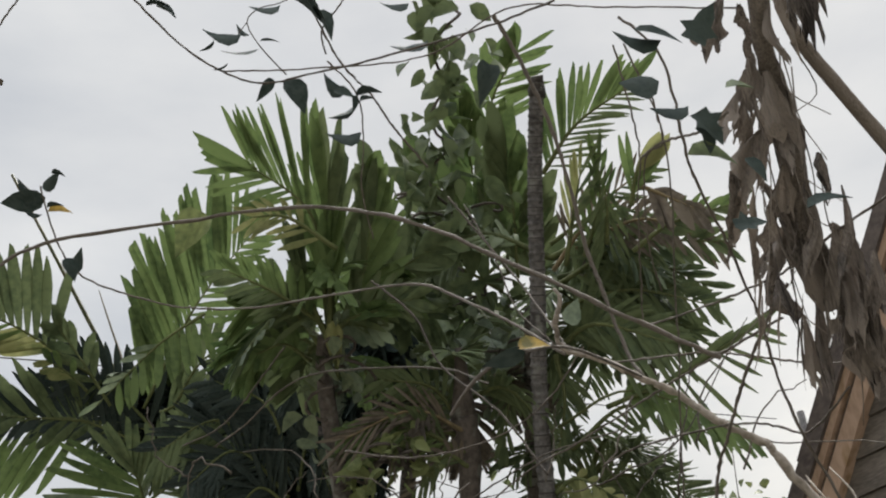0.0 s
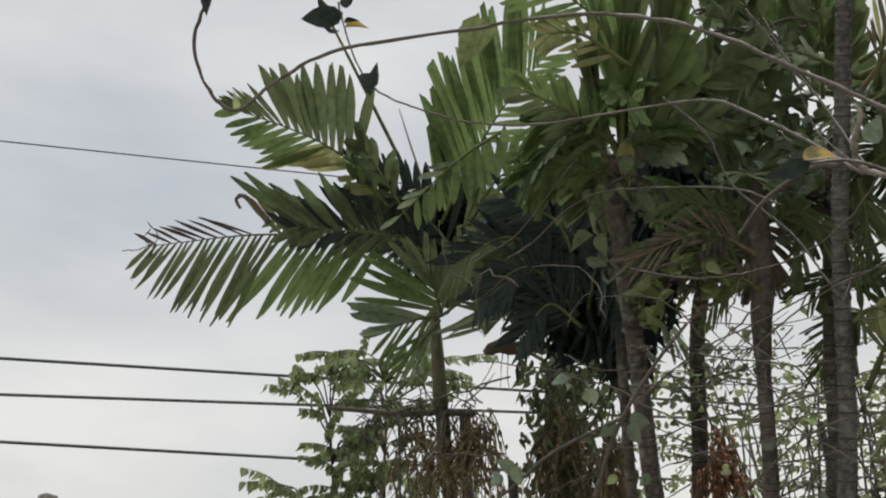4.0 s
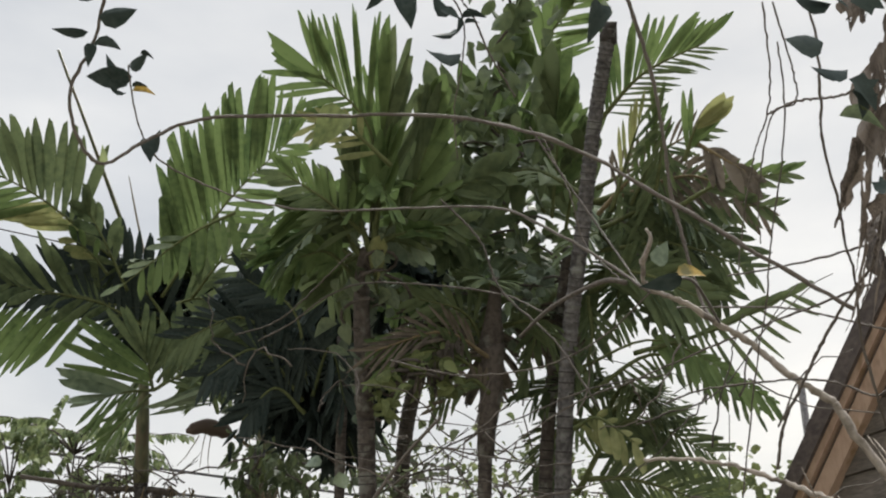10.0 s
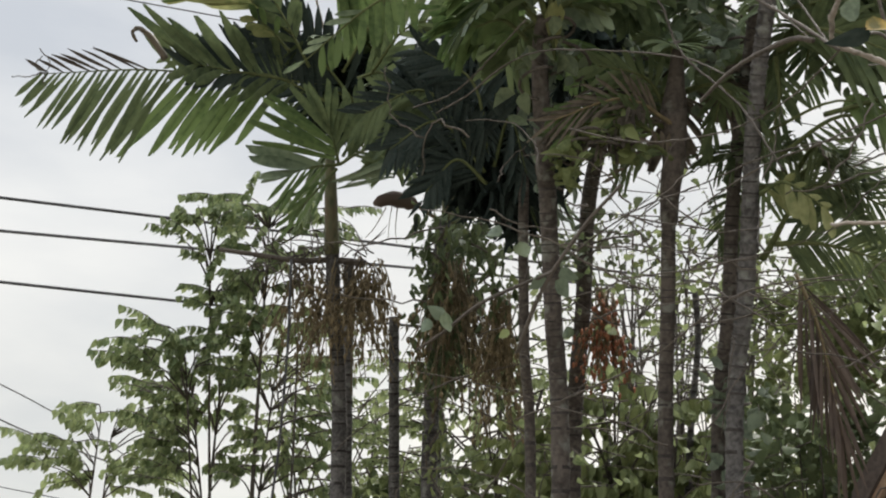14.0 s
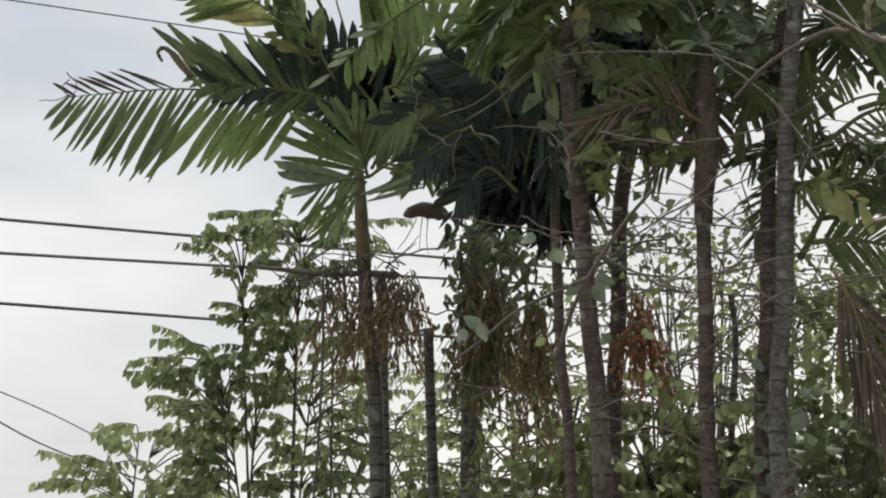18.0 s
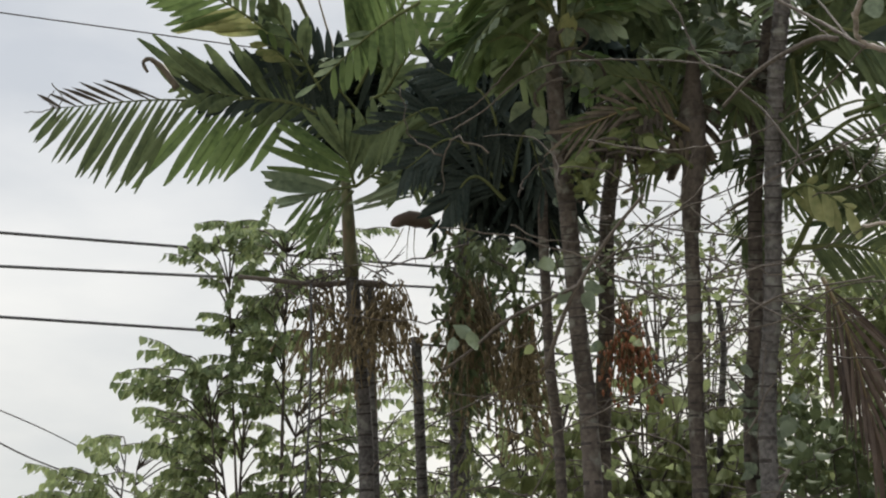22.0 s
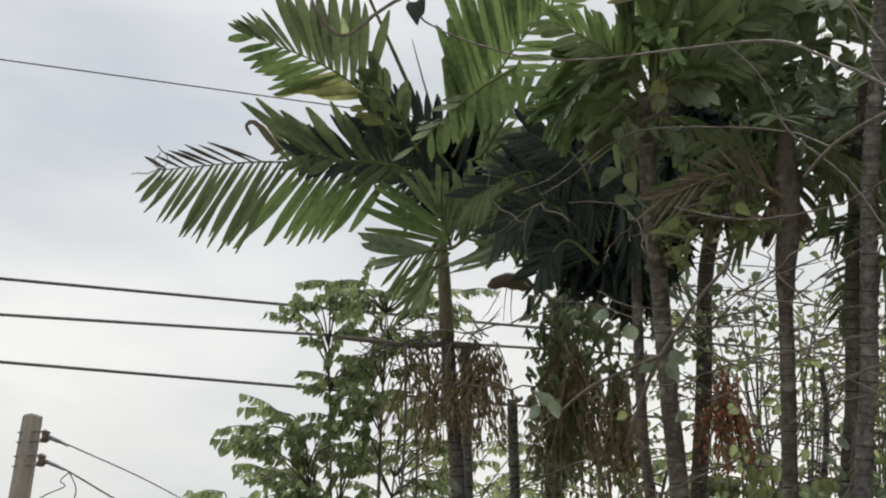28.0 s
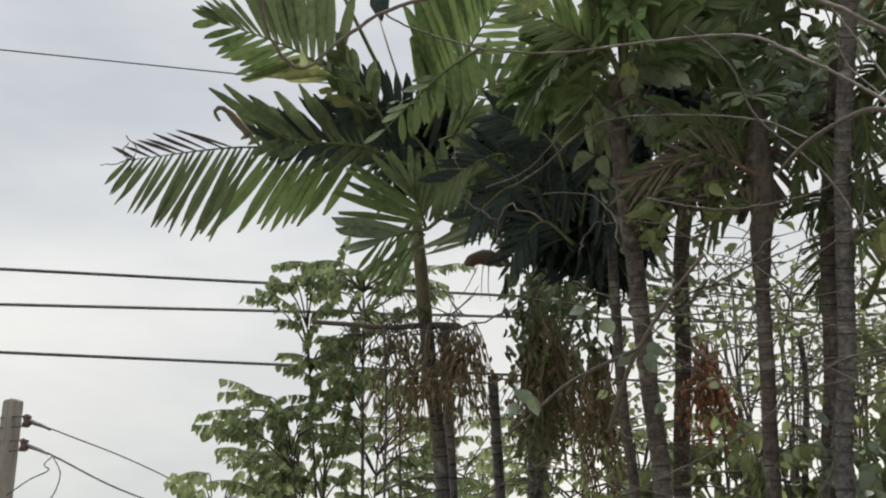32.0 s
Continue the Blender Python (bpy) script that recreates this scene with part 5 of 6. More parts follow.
bush("shrub", "dark low shrub beside the hanging dead frond", (0.80, 7.98, 3.14), (0.55, 0.5, 0.5), 700, 0.09, PALM_DARK, 185, 24)


def creeper(name, label, spots_along, r_out, n, size, mat, seed, hang=0.6, aspect=0.6, stem=0.008):
    """A climber: a stem winding up its support and many leaves round it."""
    t = thing(name, label, "climber", spots_along[0], "climbers on the palms")
    r = random.Random(seed)
    path = through_points(spots_along, 40)
    wound = [p + V((math.cos(i * 0.7), math.sin(i * 0.7), 0)) * 0.06 for i, p in enumerate(path)]
    v, f = tube_data(wound, [stem] * 40, 5)
    linked("stem", v, f, TWIG, t)
    spots = []
    for i in range(n):
        p = path[r.randint(0, 39)]
        spots.append(p + random_dir(r) * r_out * r.random() ** 0.6)
    for i, (bv, bf) in enumerate(leaf_bits(spots, size, r, hang, aspect)):
        linked("leaf", bv, bf, mat, t)
    return t


creeper("climber", "leafy climber winding up a palm trunk", [(-1.61, 9.45, 4.19), (-1.59, 9.30, 4.67), (-1.49, 9.18, 5.07), (-1.63, 9.01, 5.42)], 0.30, 150, 0.11, VINE_LEAF, 91)
creeper("climber", "ragged climber hanging in strands round a palm trunk", [(-1.66, 9.64, 3.30), (-1.67, 9.54, 3.79), (-1.66, 9.39, 4.35), (-1.60, 9.23, 4.87)], 0.17, 200, 0.085, VINE_LEAF, 102, 1.6, 0.34)
creeper("climber", "ragged climber hanging in strands round a palm trunk", [(-1.61, 9.07, 3.02), (-1.59, 8.92, 3.79), (-1.56, 8.75, 4.40), (-1.55, 8.60, 4.84)], 0.2, 170, 0.085, BUSH_LEAF, 103, 1.6, 0.34)
creeper("climber", "dark ragged climber hanging in a curtain between trunks", [(-1.55, 8.32, 4.76), (-1.55, 8.45, 4.40), (-1.49, 8.57, 4.04), (-1.54, 8.64, 3.74)], 0.27, 260, 0.10, PALM_DARK, 105, 1.6, 0.34)
creeper("climber", "dark ragged climber hanging in a curtain between trunks", [(-1.28, 8.15, 4.73), (-1.15, 8.29, 4.38), (-1.09, 8.41, 4.02), (-1.09, 8.50, 3.69)], 0.20, 170, 0.09, PALM_DARK, 106, 1.6, 0.30)
creeper("climber", "leafy climber with greyish leaves on a palm trunk", [(-0.62, 5.85, 4.01), (-0.62, 5.68, 4.23), (-0.60, 5.56, 4.47), (-0.62, 5.54, 4.64)], 0.15, 52, 0.10, VINE_GREY, 92)
creeper("climber", "leafy climber with greyish leaves on a palm trunk", [(0.25, 6.17, 2.58), (0.24, 6.11, 2.93), (0.22, 6.06, 3.13)], 0.16, 60, 0.08, VINE_GREY, 93)
creeper("climber", "thick column of broad dark leaves climbing above the palms", [(-0.00, 5.73, 5.16), (0.00, 5.44, 5.38), (0.04, 5.14, 5.57), (0.10, 4.94, 5.82), (0.16, 4.69, 6.10)], 0.24, 120, 0.15, PALM_DARK, 94, 1.0, 0.42)
creeper("climber", "leafy climber spreading over the palm crowns", [(-0.21, 5.36, 5.48), (-0.03, 5.49, 5.31), (0.28, 5.45, 5.35)], 0.26, 44, 0.13, PALM_DARK, 95, 0.9, 0.42)
creeper("climber", "leafy climber spreading over the palm crowns", [(-0.25, 5.91, 4.51), (-0.02, 5.86, 4.60), (0.26, 5.66, 4.67), (-0.18, 5.80, 4.70)], 0.26, 76, 0.10, VINE_GREY, 96, 0.7)
# narrow near-black leaves deepen the shade between the palms
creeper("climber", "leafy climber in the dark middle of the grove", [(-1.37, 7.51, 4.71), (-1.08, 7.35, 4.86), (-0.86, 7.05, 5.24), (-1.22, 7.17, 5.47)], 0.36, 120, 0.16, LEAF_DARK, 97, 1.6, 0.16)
creeper("climber", "leafy climber in the dark middle of the grove", [(-0.30, 6.74, 5.59), (0.04, 6.76, 5.55), (0.30, 6.59, 5.56), (0.42, 6.78, 5.21)], 0.34, 90, 0.14, PALM_DARK, 98, 0.8, 0.4)
creeper("climber", "leafy climber hanging over the side of a crown", [(0.64, 5.63, 5.03), (0.87, 5.54, 4.89), (1.06, 5.51, 4.88)], 0.26, 66, 0.10, VINE_GREY, 99, 0.8)
creeper("climber", "leafy climber hanging beside the bare trunk", [(0.58, 5.40, 4.94), (0.66, 5.51, 4.75), (0.77, 5.60, 4.55), (0.85, 5.67, 4.38)], 0.22, 60, 0.10, PALM_DARK, 107, 1.0, 0.42)
creeper("climber", "climber with broad light green leaves under a dead frond", [(-0.55, 5.50, 3.99), (-0.42, 5.39, 4.09), (-0.34, 5.42, 4.03), (-0.24, 5.46, 4.09)], 0.15, 64, 0.10, BUSH_LEAF, 104, 0.7, 0.4)
creeper("climber", "leafy climber below the palm crowns", [(-1.50, 8.58, 4.69), (-1.10, 8.34, 4.75), (-0.63, 8.19, 4.53), (-0.19, 8.15, 4.66)], 0.34, 170, 0.08, VINE_LEAF, 100, 0.6)
creeper("climber", "leafy climber with drooping leaves on a palm head", [(-0.71, 5.44, 4.29), (-0.61, 5.29, 4.44), (-0.54, 5.23, 4.56), (-0.45, 5.52, 4.44)], 0.20, 24, 0.10, VINE_LEAF, 101, 0.8)
fine = thing("twig_tangle", "fine bare twigs and small leaves between the palm trunks", "vine", (0.13, 7.88, 4.08))
r = random.Random(61)
for i in range(110):
    t0 = V((0.17, 8.12, 4.15)) + V((r.uniform(-1.1, 1.2), r.uniform(-0.9, 1.2), r.uniform(-1.1, 0.8)))
    d = V((r.uniform(-1, 1), r.uniform(-0.4, 0.4), r.uniform(-0.5, 0.6))) * r.uniform(0.5, 1.1)
    tube("twig", [t0, t0 + d * 0.4 + random_dir(r) * 0.06, t0 + d + random_dir(r) * 0.1], 0.004, 0.002, TWIG, fine, 8, 4)
spots = [V((0.17, 8.12, 4.15)) + V((r.uniform(-1.2, 1.3), r.uniform(-0.9, 1.2), r.uniform(-1.2, 0.8))) for i in range(300)]
v, f = joined(leaf_bits(spots, 0.075, r, 0.5, 0.5))
tagged(linked("leaf_mass", v, f, TREE_LEAF, fine), kind="stuff")
# added clump: its near-black leaves stand for the shaded middle of the crowns
dark = thing("climber", "dense leaf clump coloured near-black for the shade among the palm heads", "climber", (-1.09, 7.38, 5.10), "climbers on the palms")
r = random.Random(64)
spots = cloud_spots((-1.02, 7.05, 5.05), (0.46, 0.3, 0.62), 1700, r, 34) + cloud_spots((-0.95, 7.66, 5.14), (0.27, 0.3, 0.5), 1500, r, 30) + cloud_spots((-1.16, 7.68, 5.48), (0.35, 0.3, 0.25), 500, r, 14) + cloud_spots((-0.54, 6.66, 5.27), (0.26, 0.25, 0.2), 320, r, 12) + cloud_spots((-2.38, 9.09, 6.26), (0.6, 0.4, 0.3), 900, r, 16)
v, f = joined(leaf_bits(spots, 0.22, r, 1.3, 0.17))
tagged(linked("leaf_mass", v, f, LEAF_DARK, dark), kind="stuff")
tube("stem", [(-1.11, 7.66, 4.77), (-1.07, 7.49, 5.15), (-1.13, 7.33, 5.47)], 0.012, 0.006, TWIG, dark)


# ---- vines and branches in front ----
def vine(label, pts, r0, r1, mat=None, n=40, name="vine", cat="vine", jitter=0.0014):
    t = thing(name, label, cat, pts[0], "bare vines and twigs" if name == "vine" else "")
    tube("stem", pts, r0 * 0.42, r1 * 0.42, mat or TWIG, t, n + 20, 6, 0.5, jitter=jitter)
    return t


lr = random.Random(77)
THIN = "thin brown vine stretched across in front of the palms"
v_arch = vine("long arching brown vine in front of the palms", [(-0.86, 1.72, 3.15), (-0.89, 1.79, 3.06), (-0.93, 1.83, 2.98), (-0.92, 1.88, 2.91), (-0.88, 1.92, 2.88), (-0.82, 1.93, 2.93), (-0.71, 1.96, 3.01), (-0.47, 1.98, 3.03), (-0.25, 1.94, 3.00), (-0.05, 1.83, 2.86), (0.15, 1.80, 2.70), (0.25, 1.78, 2.61), (0.38, 1.77, 2.51)], 0.006, 0.0075, n=70)
# vine leaves coloured near-black, as silhouettes against the bright sky
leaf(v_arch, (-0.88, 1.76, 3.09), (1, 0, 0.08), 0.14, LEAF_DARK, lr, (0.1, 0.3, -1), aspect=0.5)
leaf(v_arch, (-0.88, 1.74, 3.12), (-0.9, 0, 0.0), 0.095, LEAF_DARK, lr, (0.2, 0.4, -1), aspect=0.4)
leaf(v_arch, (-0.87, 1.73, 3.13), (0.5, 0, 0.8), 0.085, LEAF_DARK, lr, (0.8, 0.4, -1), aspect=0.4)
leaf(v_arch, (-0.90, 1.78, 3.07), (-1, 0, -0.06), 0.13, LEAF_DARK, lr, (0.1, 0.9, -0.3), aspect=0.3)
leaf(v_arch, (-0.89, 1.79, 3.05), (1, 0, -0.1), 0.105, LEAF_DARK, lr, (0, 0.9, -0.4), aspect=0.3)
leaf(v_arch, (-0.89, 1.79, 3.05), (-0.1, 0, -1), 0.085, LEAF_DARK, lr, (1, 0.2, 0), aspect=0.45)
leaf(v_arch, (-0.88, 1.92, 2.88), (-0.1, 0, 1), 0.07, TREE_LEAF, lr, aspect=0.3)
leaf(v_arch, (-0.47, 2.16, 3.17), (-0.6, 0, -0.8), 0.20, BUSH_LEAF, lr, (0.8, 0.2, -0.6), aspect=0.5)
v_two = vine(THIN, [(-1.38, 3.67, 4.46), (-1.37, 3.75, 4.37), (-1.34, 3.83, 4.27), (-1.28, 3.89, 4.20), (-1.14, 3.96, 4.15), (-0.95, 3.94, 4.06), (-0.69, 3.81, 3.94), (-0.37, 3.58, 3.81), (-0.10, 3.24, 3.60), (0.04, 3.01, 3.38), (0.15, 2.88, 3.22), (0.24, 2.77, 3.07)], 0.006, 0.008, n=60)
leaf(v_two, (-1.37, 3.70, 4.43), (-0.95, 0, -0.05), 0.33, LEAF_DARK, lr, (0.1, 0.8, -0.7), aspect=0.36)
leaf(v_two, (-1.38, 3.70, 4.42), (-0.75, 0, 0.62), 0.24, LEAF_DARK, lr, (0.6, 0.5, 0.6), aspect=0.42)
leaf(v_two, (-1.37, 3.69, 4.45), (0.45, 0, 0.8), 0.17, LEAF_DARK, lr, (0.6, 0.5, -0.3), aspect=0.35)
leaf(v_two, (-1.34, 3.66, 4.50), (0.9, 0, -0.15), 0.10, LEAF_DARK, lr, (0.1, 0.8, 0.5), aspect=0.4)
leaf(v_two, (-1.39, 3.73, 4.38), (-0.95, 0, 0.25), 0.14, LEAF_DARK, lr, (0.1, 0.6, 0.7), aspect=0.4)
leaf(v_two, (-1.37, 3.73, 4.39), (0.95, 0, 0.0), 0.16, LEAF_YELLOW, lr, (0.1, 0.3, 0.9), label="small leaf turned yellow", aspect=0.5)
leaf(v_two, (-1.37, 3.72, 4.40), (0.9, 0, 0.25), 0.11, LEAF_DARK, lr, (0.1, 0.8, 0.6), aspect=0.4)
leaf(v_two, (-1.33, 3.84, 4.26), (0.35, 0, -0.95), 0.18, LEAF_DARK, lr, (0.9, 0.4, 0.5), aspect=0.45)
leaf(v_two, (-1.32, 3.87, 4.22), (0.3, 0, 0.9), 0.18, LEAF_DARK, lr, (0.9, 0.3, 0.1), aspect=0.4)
vine(THIN, [(-0.99, 4.63, 3.84), (-0.86, 4.61, 3.91), (-0.72, 4.49, 3.96), (-0.56, 4.39, 3.97), (-0.30, 4.22, 3.87), (-0.06, 3.97, 3.70), (0.07, 3.74, 3.51)], 0.007, 0.006, n=40)
branch = vine("long pale crooked branch hanging in front of the house and palms", [(0.23, 2.78, 3.17), (0.24, 2.81, 3.11), (0.32, 2.81, 3.07), (0.41, 2.82, 3.01), (0.49, 2.83, 2.96), (0.56, 2.82, 2.88), (0.65, 2.80, 2.80), (0.67, 2.80, 2.76), (0.77, 2.79, 2.57), (0.83, 2.75, 2.42)], 0.012, 0.021, TWIG_PALE, 60, "branch", "branch", 0.002)
tube("twig", [(0.23, 2.78, 3.16), (0.25, 2.75, 3.21), (0.24, 2.75, 3.24)], 0.006, 0.003, TWIG_PALE, branch, 8, 5)
tube("twig", [(0.19, 2.81, 3.12), (0.14, 2.86, 3.15), (0.03, 3.03, 3.17), (-0.05, 3.24, 3.18)], 0.006, 0.004, TWIG, branch, 14, 5)
leaf(branch, (0.08, 1.64, 2.50), (0.9, -0.1, 0.1), 0.085, LEAF_YELLOW, lr, (0.1, 0.4, 0.9), label="yellow withering leaf")
leaf(branch, (0.09, 1.65, 2.50), (-0.9, 0, -0.3), 0.12, LEAF_DARK, lr, (0.3, 0.7, -0.6), aspect=0.4)
leaf(branch, (0.27, 2.78, 3.15), (0.3, 0, 1), 0.13, VINE_GREY, lr)
tube("twig", [(0.08, 1.65, 2.50), (0.19, 2.02, 2.69), (0.41, 2.81, 3.01)], 0.002, 0.003, TWIG, branch, 10, 5)
lower = vine("second pale branch lower down in front of the house", [(0.27, 3.24, 2.82), (0.39, 3.14, 2.78), (0.48, 3.04, 2.72), (0.57, 2.98, 2.66), (0.65, 2.92, 2.60), (0.75, 2.91, 2.56), (0.83, 2.80, 2.46)], 0.009, 0.015, TWIG_PALE, 40, "branch", "branch", 0.004)
stem_top = vine("dark woody stem leaning across the bare trunk", [(0.21, 2.79, 4.17), (0.24, 2.83, 4.12), (0.29, 2.88, 3.98), (0.33, 2.93, 3.83), (0.35, 2.97, 3.69), (0.37, 3.03, 3.51), (0.39, 3.04, 3.39), (0.42, 3.04, 3.20), (0.44, 2.98, 3.09)], 0.012, 0.009, TWIG, 44)
leaf(stem_top, (0.18, 2.80, 4.00), (-0.3, 0, -1), 0.24, LEAF_DARK, lr, (1, 0.3, -0.2), aspect=0.5)
v_top = vine("thin vine hanging down with a few dark leaves", [(-0.28, 2.96, 4.23), (-0.22, 3.01, 4.17), (-0.20, 3.06, 4.11), (-0.21, 3.13, 4.02), (-0.23, 3.20, 3.93), (-0.22, 3.34, 3.84)], 0.005, 0.004)
for o, d, s in (((-0.22, 3.05, 4.12), (-0.8, 0, -0.6), 0.16), ((-0.21, 3.10, 4.06), (-1, 0, -0.15), 0.2), ((-0.21, 3.03, 4.14), (0.8, 0, 0.3), 0.15), ((-0.23, 3.02, 4.16), (-0.7, 0, 0.5), 0.18), ((-0.22, 3.03, 4.15), (0.1, 0, -0.9), 0.12)):
    leaf(v_top, o, d, s, LEAF_DARK, lr, (0.4, 0.6, 0.6), aspect=0.45)
leaf(stem_top, (0.20, 2.87, 4.08), (0.2, 0, -1), 0.13, VINE_LEAF, lr)
vine(THIN, [(0.02, 3.47, 4.05), (0.10, 3.46, 3.89), (0.21, 3.38, 3.62), (0.28, 3.12, 3.27)], 0.006, 0.006)
vine(THIN, [(0.07, 3.57, 4.08), (0.14, 3.50, 3.82), (0.18, 3.50, 3.63), (0.26, 3.29, 3.38)], 0.005, 0.004)
vine(THIN, [(-0.83, 2.86, 4.48), (-0.70, 2.91, 4.32), (-0.58, 2.91, 4.20), (-0.46, 2.88, 4.11), (-0.31, 2.81, 4.06), (-0.08, 2.65, 3.95), (0.16, 2.56, 3.92), (0.34, 2.45, 3.88)], 0.006, 0.006)
vine(THIN, [(-0.28, 2.93, 4.23), (-0.28, 2.88, 4.28), (-0.22, 2.84, 4.33), (-0.16, 2.79, 4.39)], 0.005, 0.005)
v_l = vine("thin vine with a few large heart-shaped leaves", [(-0.30, 2.84, 4.32), (-0.24, 2.95, 4.21), (-0.17, 3.10, 4.20), (-0.12, 3.24, 4.18), (-0.03, 3.41, 4.13)], 0.006, 0.007)
vine(THIN, [(-0.58, 2.91, 4.20), (-0.32, 2.95, 4.20), (0.01, 2.89, 4.14), (0.25, 2.74, 4.14), (0.48, 2.67, 4.04), (0.79, 2.52, 3.84)], 0.005, 0.005)
# backlit look of these leaves comes from their near-black colour
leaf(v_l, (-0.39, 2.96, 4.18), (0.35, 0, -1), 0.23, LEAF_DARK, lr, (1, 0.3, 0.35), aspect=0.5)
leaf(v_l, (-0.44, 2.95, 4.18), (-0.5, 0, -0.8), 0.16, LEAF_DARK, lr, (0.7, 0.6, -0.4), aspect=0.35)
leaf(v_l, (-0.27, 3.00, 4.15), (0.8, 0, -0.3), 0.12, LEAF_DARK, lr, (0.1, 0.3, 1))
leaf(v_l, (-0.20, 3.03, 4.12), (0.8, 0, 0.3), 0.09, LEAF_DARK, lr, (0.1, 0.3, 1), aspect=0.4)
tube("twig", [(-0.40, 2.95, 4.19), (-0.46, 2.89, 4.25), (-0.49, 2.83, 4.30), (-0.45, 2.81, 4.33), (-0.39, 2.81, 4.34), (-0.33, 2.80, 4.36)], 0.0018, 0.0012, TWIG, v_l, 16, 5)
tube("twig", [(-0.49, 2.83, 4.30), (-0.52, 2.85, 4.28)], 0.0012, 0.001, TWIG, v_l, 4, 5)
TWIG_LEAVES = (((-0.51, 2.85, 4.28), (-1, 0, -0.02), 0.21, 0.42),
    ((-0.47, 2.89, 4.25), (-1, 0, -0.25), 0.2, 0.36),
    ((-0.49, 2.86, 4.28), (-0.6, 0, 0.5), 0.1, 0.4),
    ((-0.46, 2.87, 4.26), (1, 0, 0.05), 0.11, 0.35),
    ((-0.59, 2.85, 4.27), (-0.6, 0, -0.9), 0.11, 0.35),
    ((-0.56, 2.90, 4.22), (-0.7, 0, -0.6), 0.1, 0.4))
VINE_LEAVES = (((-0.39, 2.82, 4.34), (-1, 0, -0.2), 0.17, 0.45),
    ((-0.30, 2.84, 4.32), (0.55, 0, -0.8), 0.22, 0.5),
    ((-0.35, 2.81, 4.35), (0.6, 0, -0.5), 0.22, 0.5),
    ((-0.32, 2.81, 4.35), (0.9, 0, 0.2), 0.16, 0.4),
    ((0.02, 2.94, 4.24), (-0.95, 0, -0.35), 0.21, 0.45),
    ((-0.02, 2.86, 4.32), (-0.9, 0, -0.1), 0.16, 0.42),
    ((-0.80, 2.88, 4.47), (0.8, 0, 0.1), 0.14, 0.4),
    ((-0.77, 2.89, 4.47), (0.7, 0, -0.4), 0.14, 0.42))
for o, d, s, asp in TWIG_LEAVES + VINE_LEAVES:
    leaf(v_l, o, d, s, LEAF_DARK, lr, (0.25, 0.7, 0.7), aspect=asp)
leaf(v_l, (-1.29, 3.06, 4.40), (-0.6, 0, 0.6), 0.06, TWIG, lr)
vine(THIN, [(-1.17, 2.89, 4.62), (-1.26, 2.94, 4.54), (-1.30, 2.97, 4.49), (-1.32, 3.01, 4.44)], 0.006, 0.004)

# twigs on the right
tw = vine("leafy twining stem beside the hanging dry leaves", [(0.36, 1.82, 3.24), (0.42, 1.85, 3.18), (0.44, 1.90, 3.12), (0.45, 1.96, 3.04), (0.48, 2.07, 3.03), (0.54, 2.21, 2.98), (0.58, 2.33, 2.96), (0.60, 2.36, 2.90), (0.64, 2.50, 2.82), (0.67, 2.55, 2.71), (0.72, 2.66, 2.68), (0.75, 2.69, 2.59), (0.75, 2.71, 2.51)], 0.005, 0.006, n=60)
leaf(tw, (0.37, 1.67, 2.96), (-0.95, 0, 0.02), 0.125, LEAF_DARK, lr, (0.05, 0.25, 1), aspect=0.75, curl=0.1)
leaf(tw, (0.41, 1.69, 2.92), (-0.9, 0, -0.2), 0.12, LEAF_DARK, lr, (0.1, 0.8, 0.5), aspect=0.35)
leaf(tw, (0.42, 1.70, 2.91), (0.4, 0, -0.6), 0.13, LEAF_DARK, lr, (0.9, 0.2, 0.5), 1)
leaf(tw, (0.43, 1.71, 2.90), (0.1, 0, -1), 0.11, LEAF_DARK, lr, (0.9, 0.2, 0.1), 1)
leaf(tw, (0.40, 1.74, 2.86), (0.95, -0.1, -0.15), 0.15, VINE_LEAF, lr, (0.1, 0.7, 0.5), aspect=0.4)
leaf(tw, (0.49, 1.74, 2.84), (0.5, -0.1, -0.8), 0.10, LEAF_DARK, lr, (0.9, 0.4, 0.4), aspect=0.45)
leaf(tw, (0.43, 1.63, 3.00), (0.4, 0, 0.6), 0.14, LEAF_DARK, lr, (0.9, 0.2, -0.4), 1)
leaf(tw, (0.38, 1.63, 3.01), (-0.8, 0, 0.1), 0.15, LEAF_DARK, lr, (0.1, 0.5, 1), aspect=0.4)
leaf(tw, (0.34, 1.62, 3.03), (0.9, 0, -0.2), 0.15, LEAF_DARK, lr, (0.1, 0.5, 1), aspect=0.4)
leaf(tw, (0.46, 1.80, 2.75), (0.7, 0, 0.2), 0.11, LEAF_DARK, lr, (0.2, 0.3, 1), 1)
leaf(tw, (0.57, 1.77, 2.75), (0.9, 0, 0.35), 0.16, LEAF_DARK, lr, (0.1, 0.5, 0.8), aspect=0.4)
leaf(tw, (0.47, 1.67, 2.93), (0.9, 0, 0.1), 0.09, VINE_LEAF, lr, (0.1, 0.5, 0.8))
vine(THIN, [(0.69, 2.41, 2.98), (0.67, 2.43, 2.96), (0.63, 2.52, 2.92), (0.59, 2.62, 2.86), (0.56, 2.70, 2.80), (0.53, 2.79, 2.74), (0.51, 2.83, 2.64)], 0.0075, 0.0075)
vine(THIN, [(0.46, 2.19, 3.38), (0.48, 2.26, 3.29), (0.49, 2.38, 3.20), (0.48, 2.52, 3.07), (0.47, 2.59, 2.95), (0.46, 2.70, 2.85), (0.45, 2.81, 2.72), (0.43, 2.87, 2.58)], 0.0038, 0.0036)
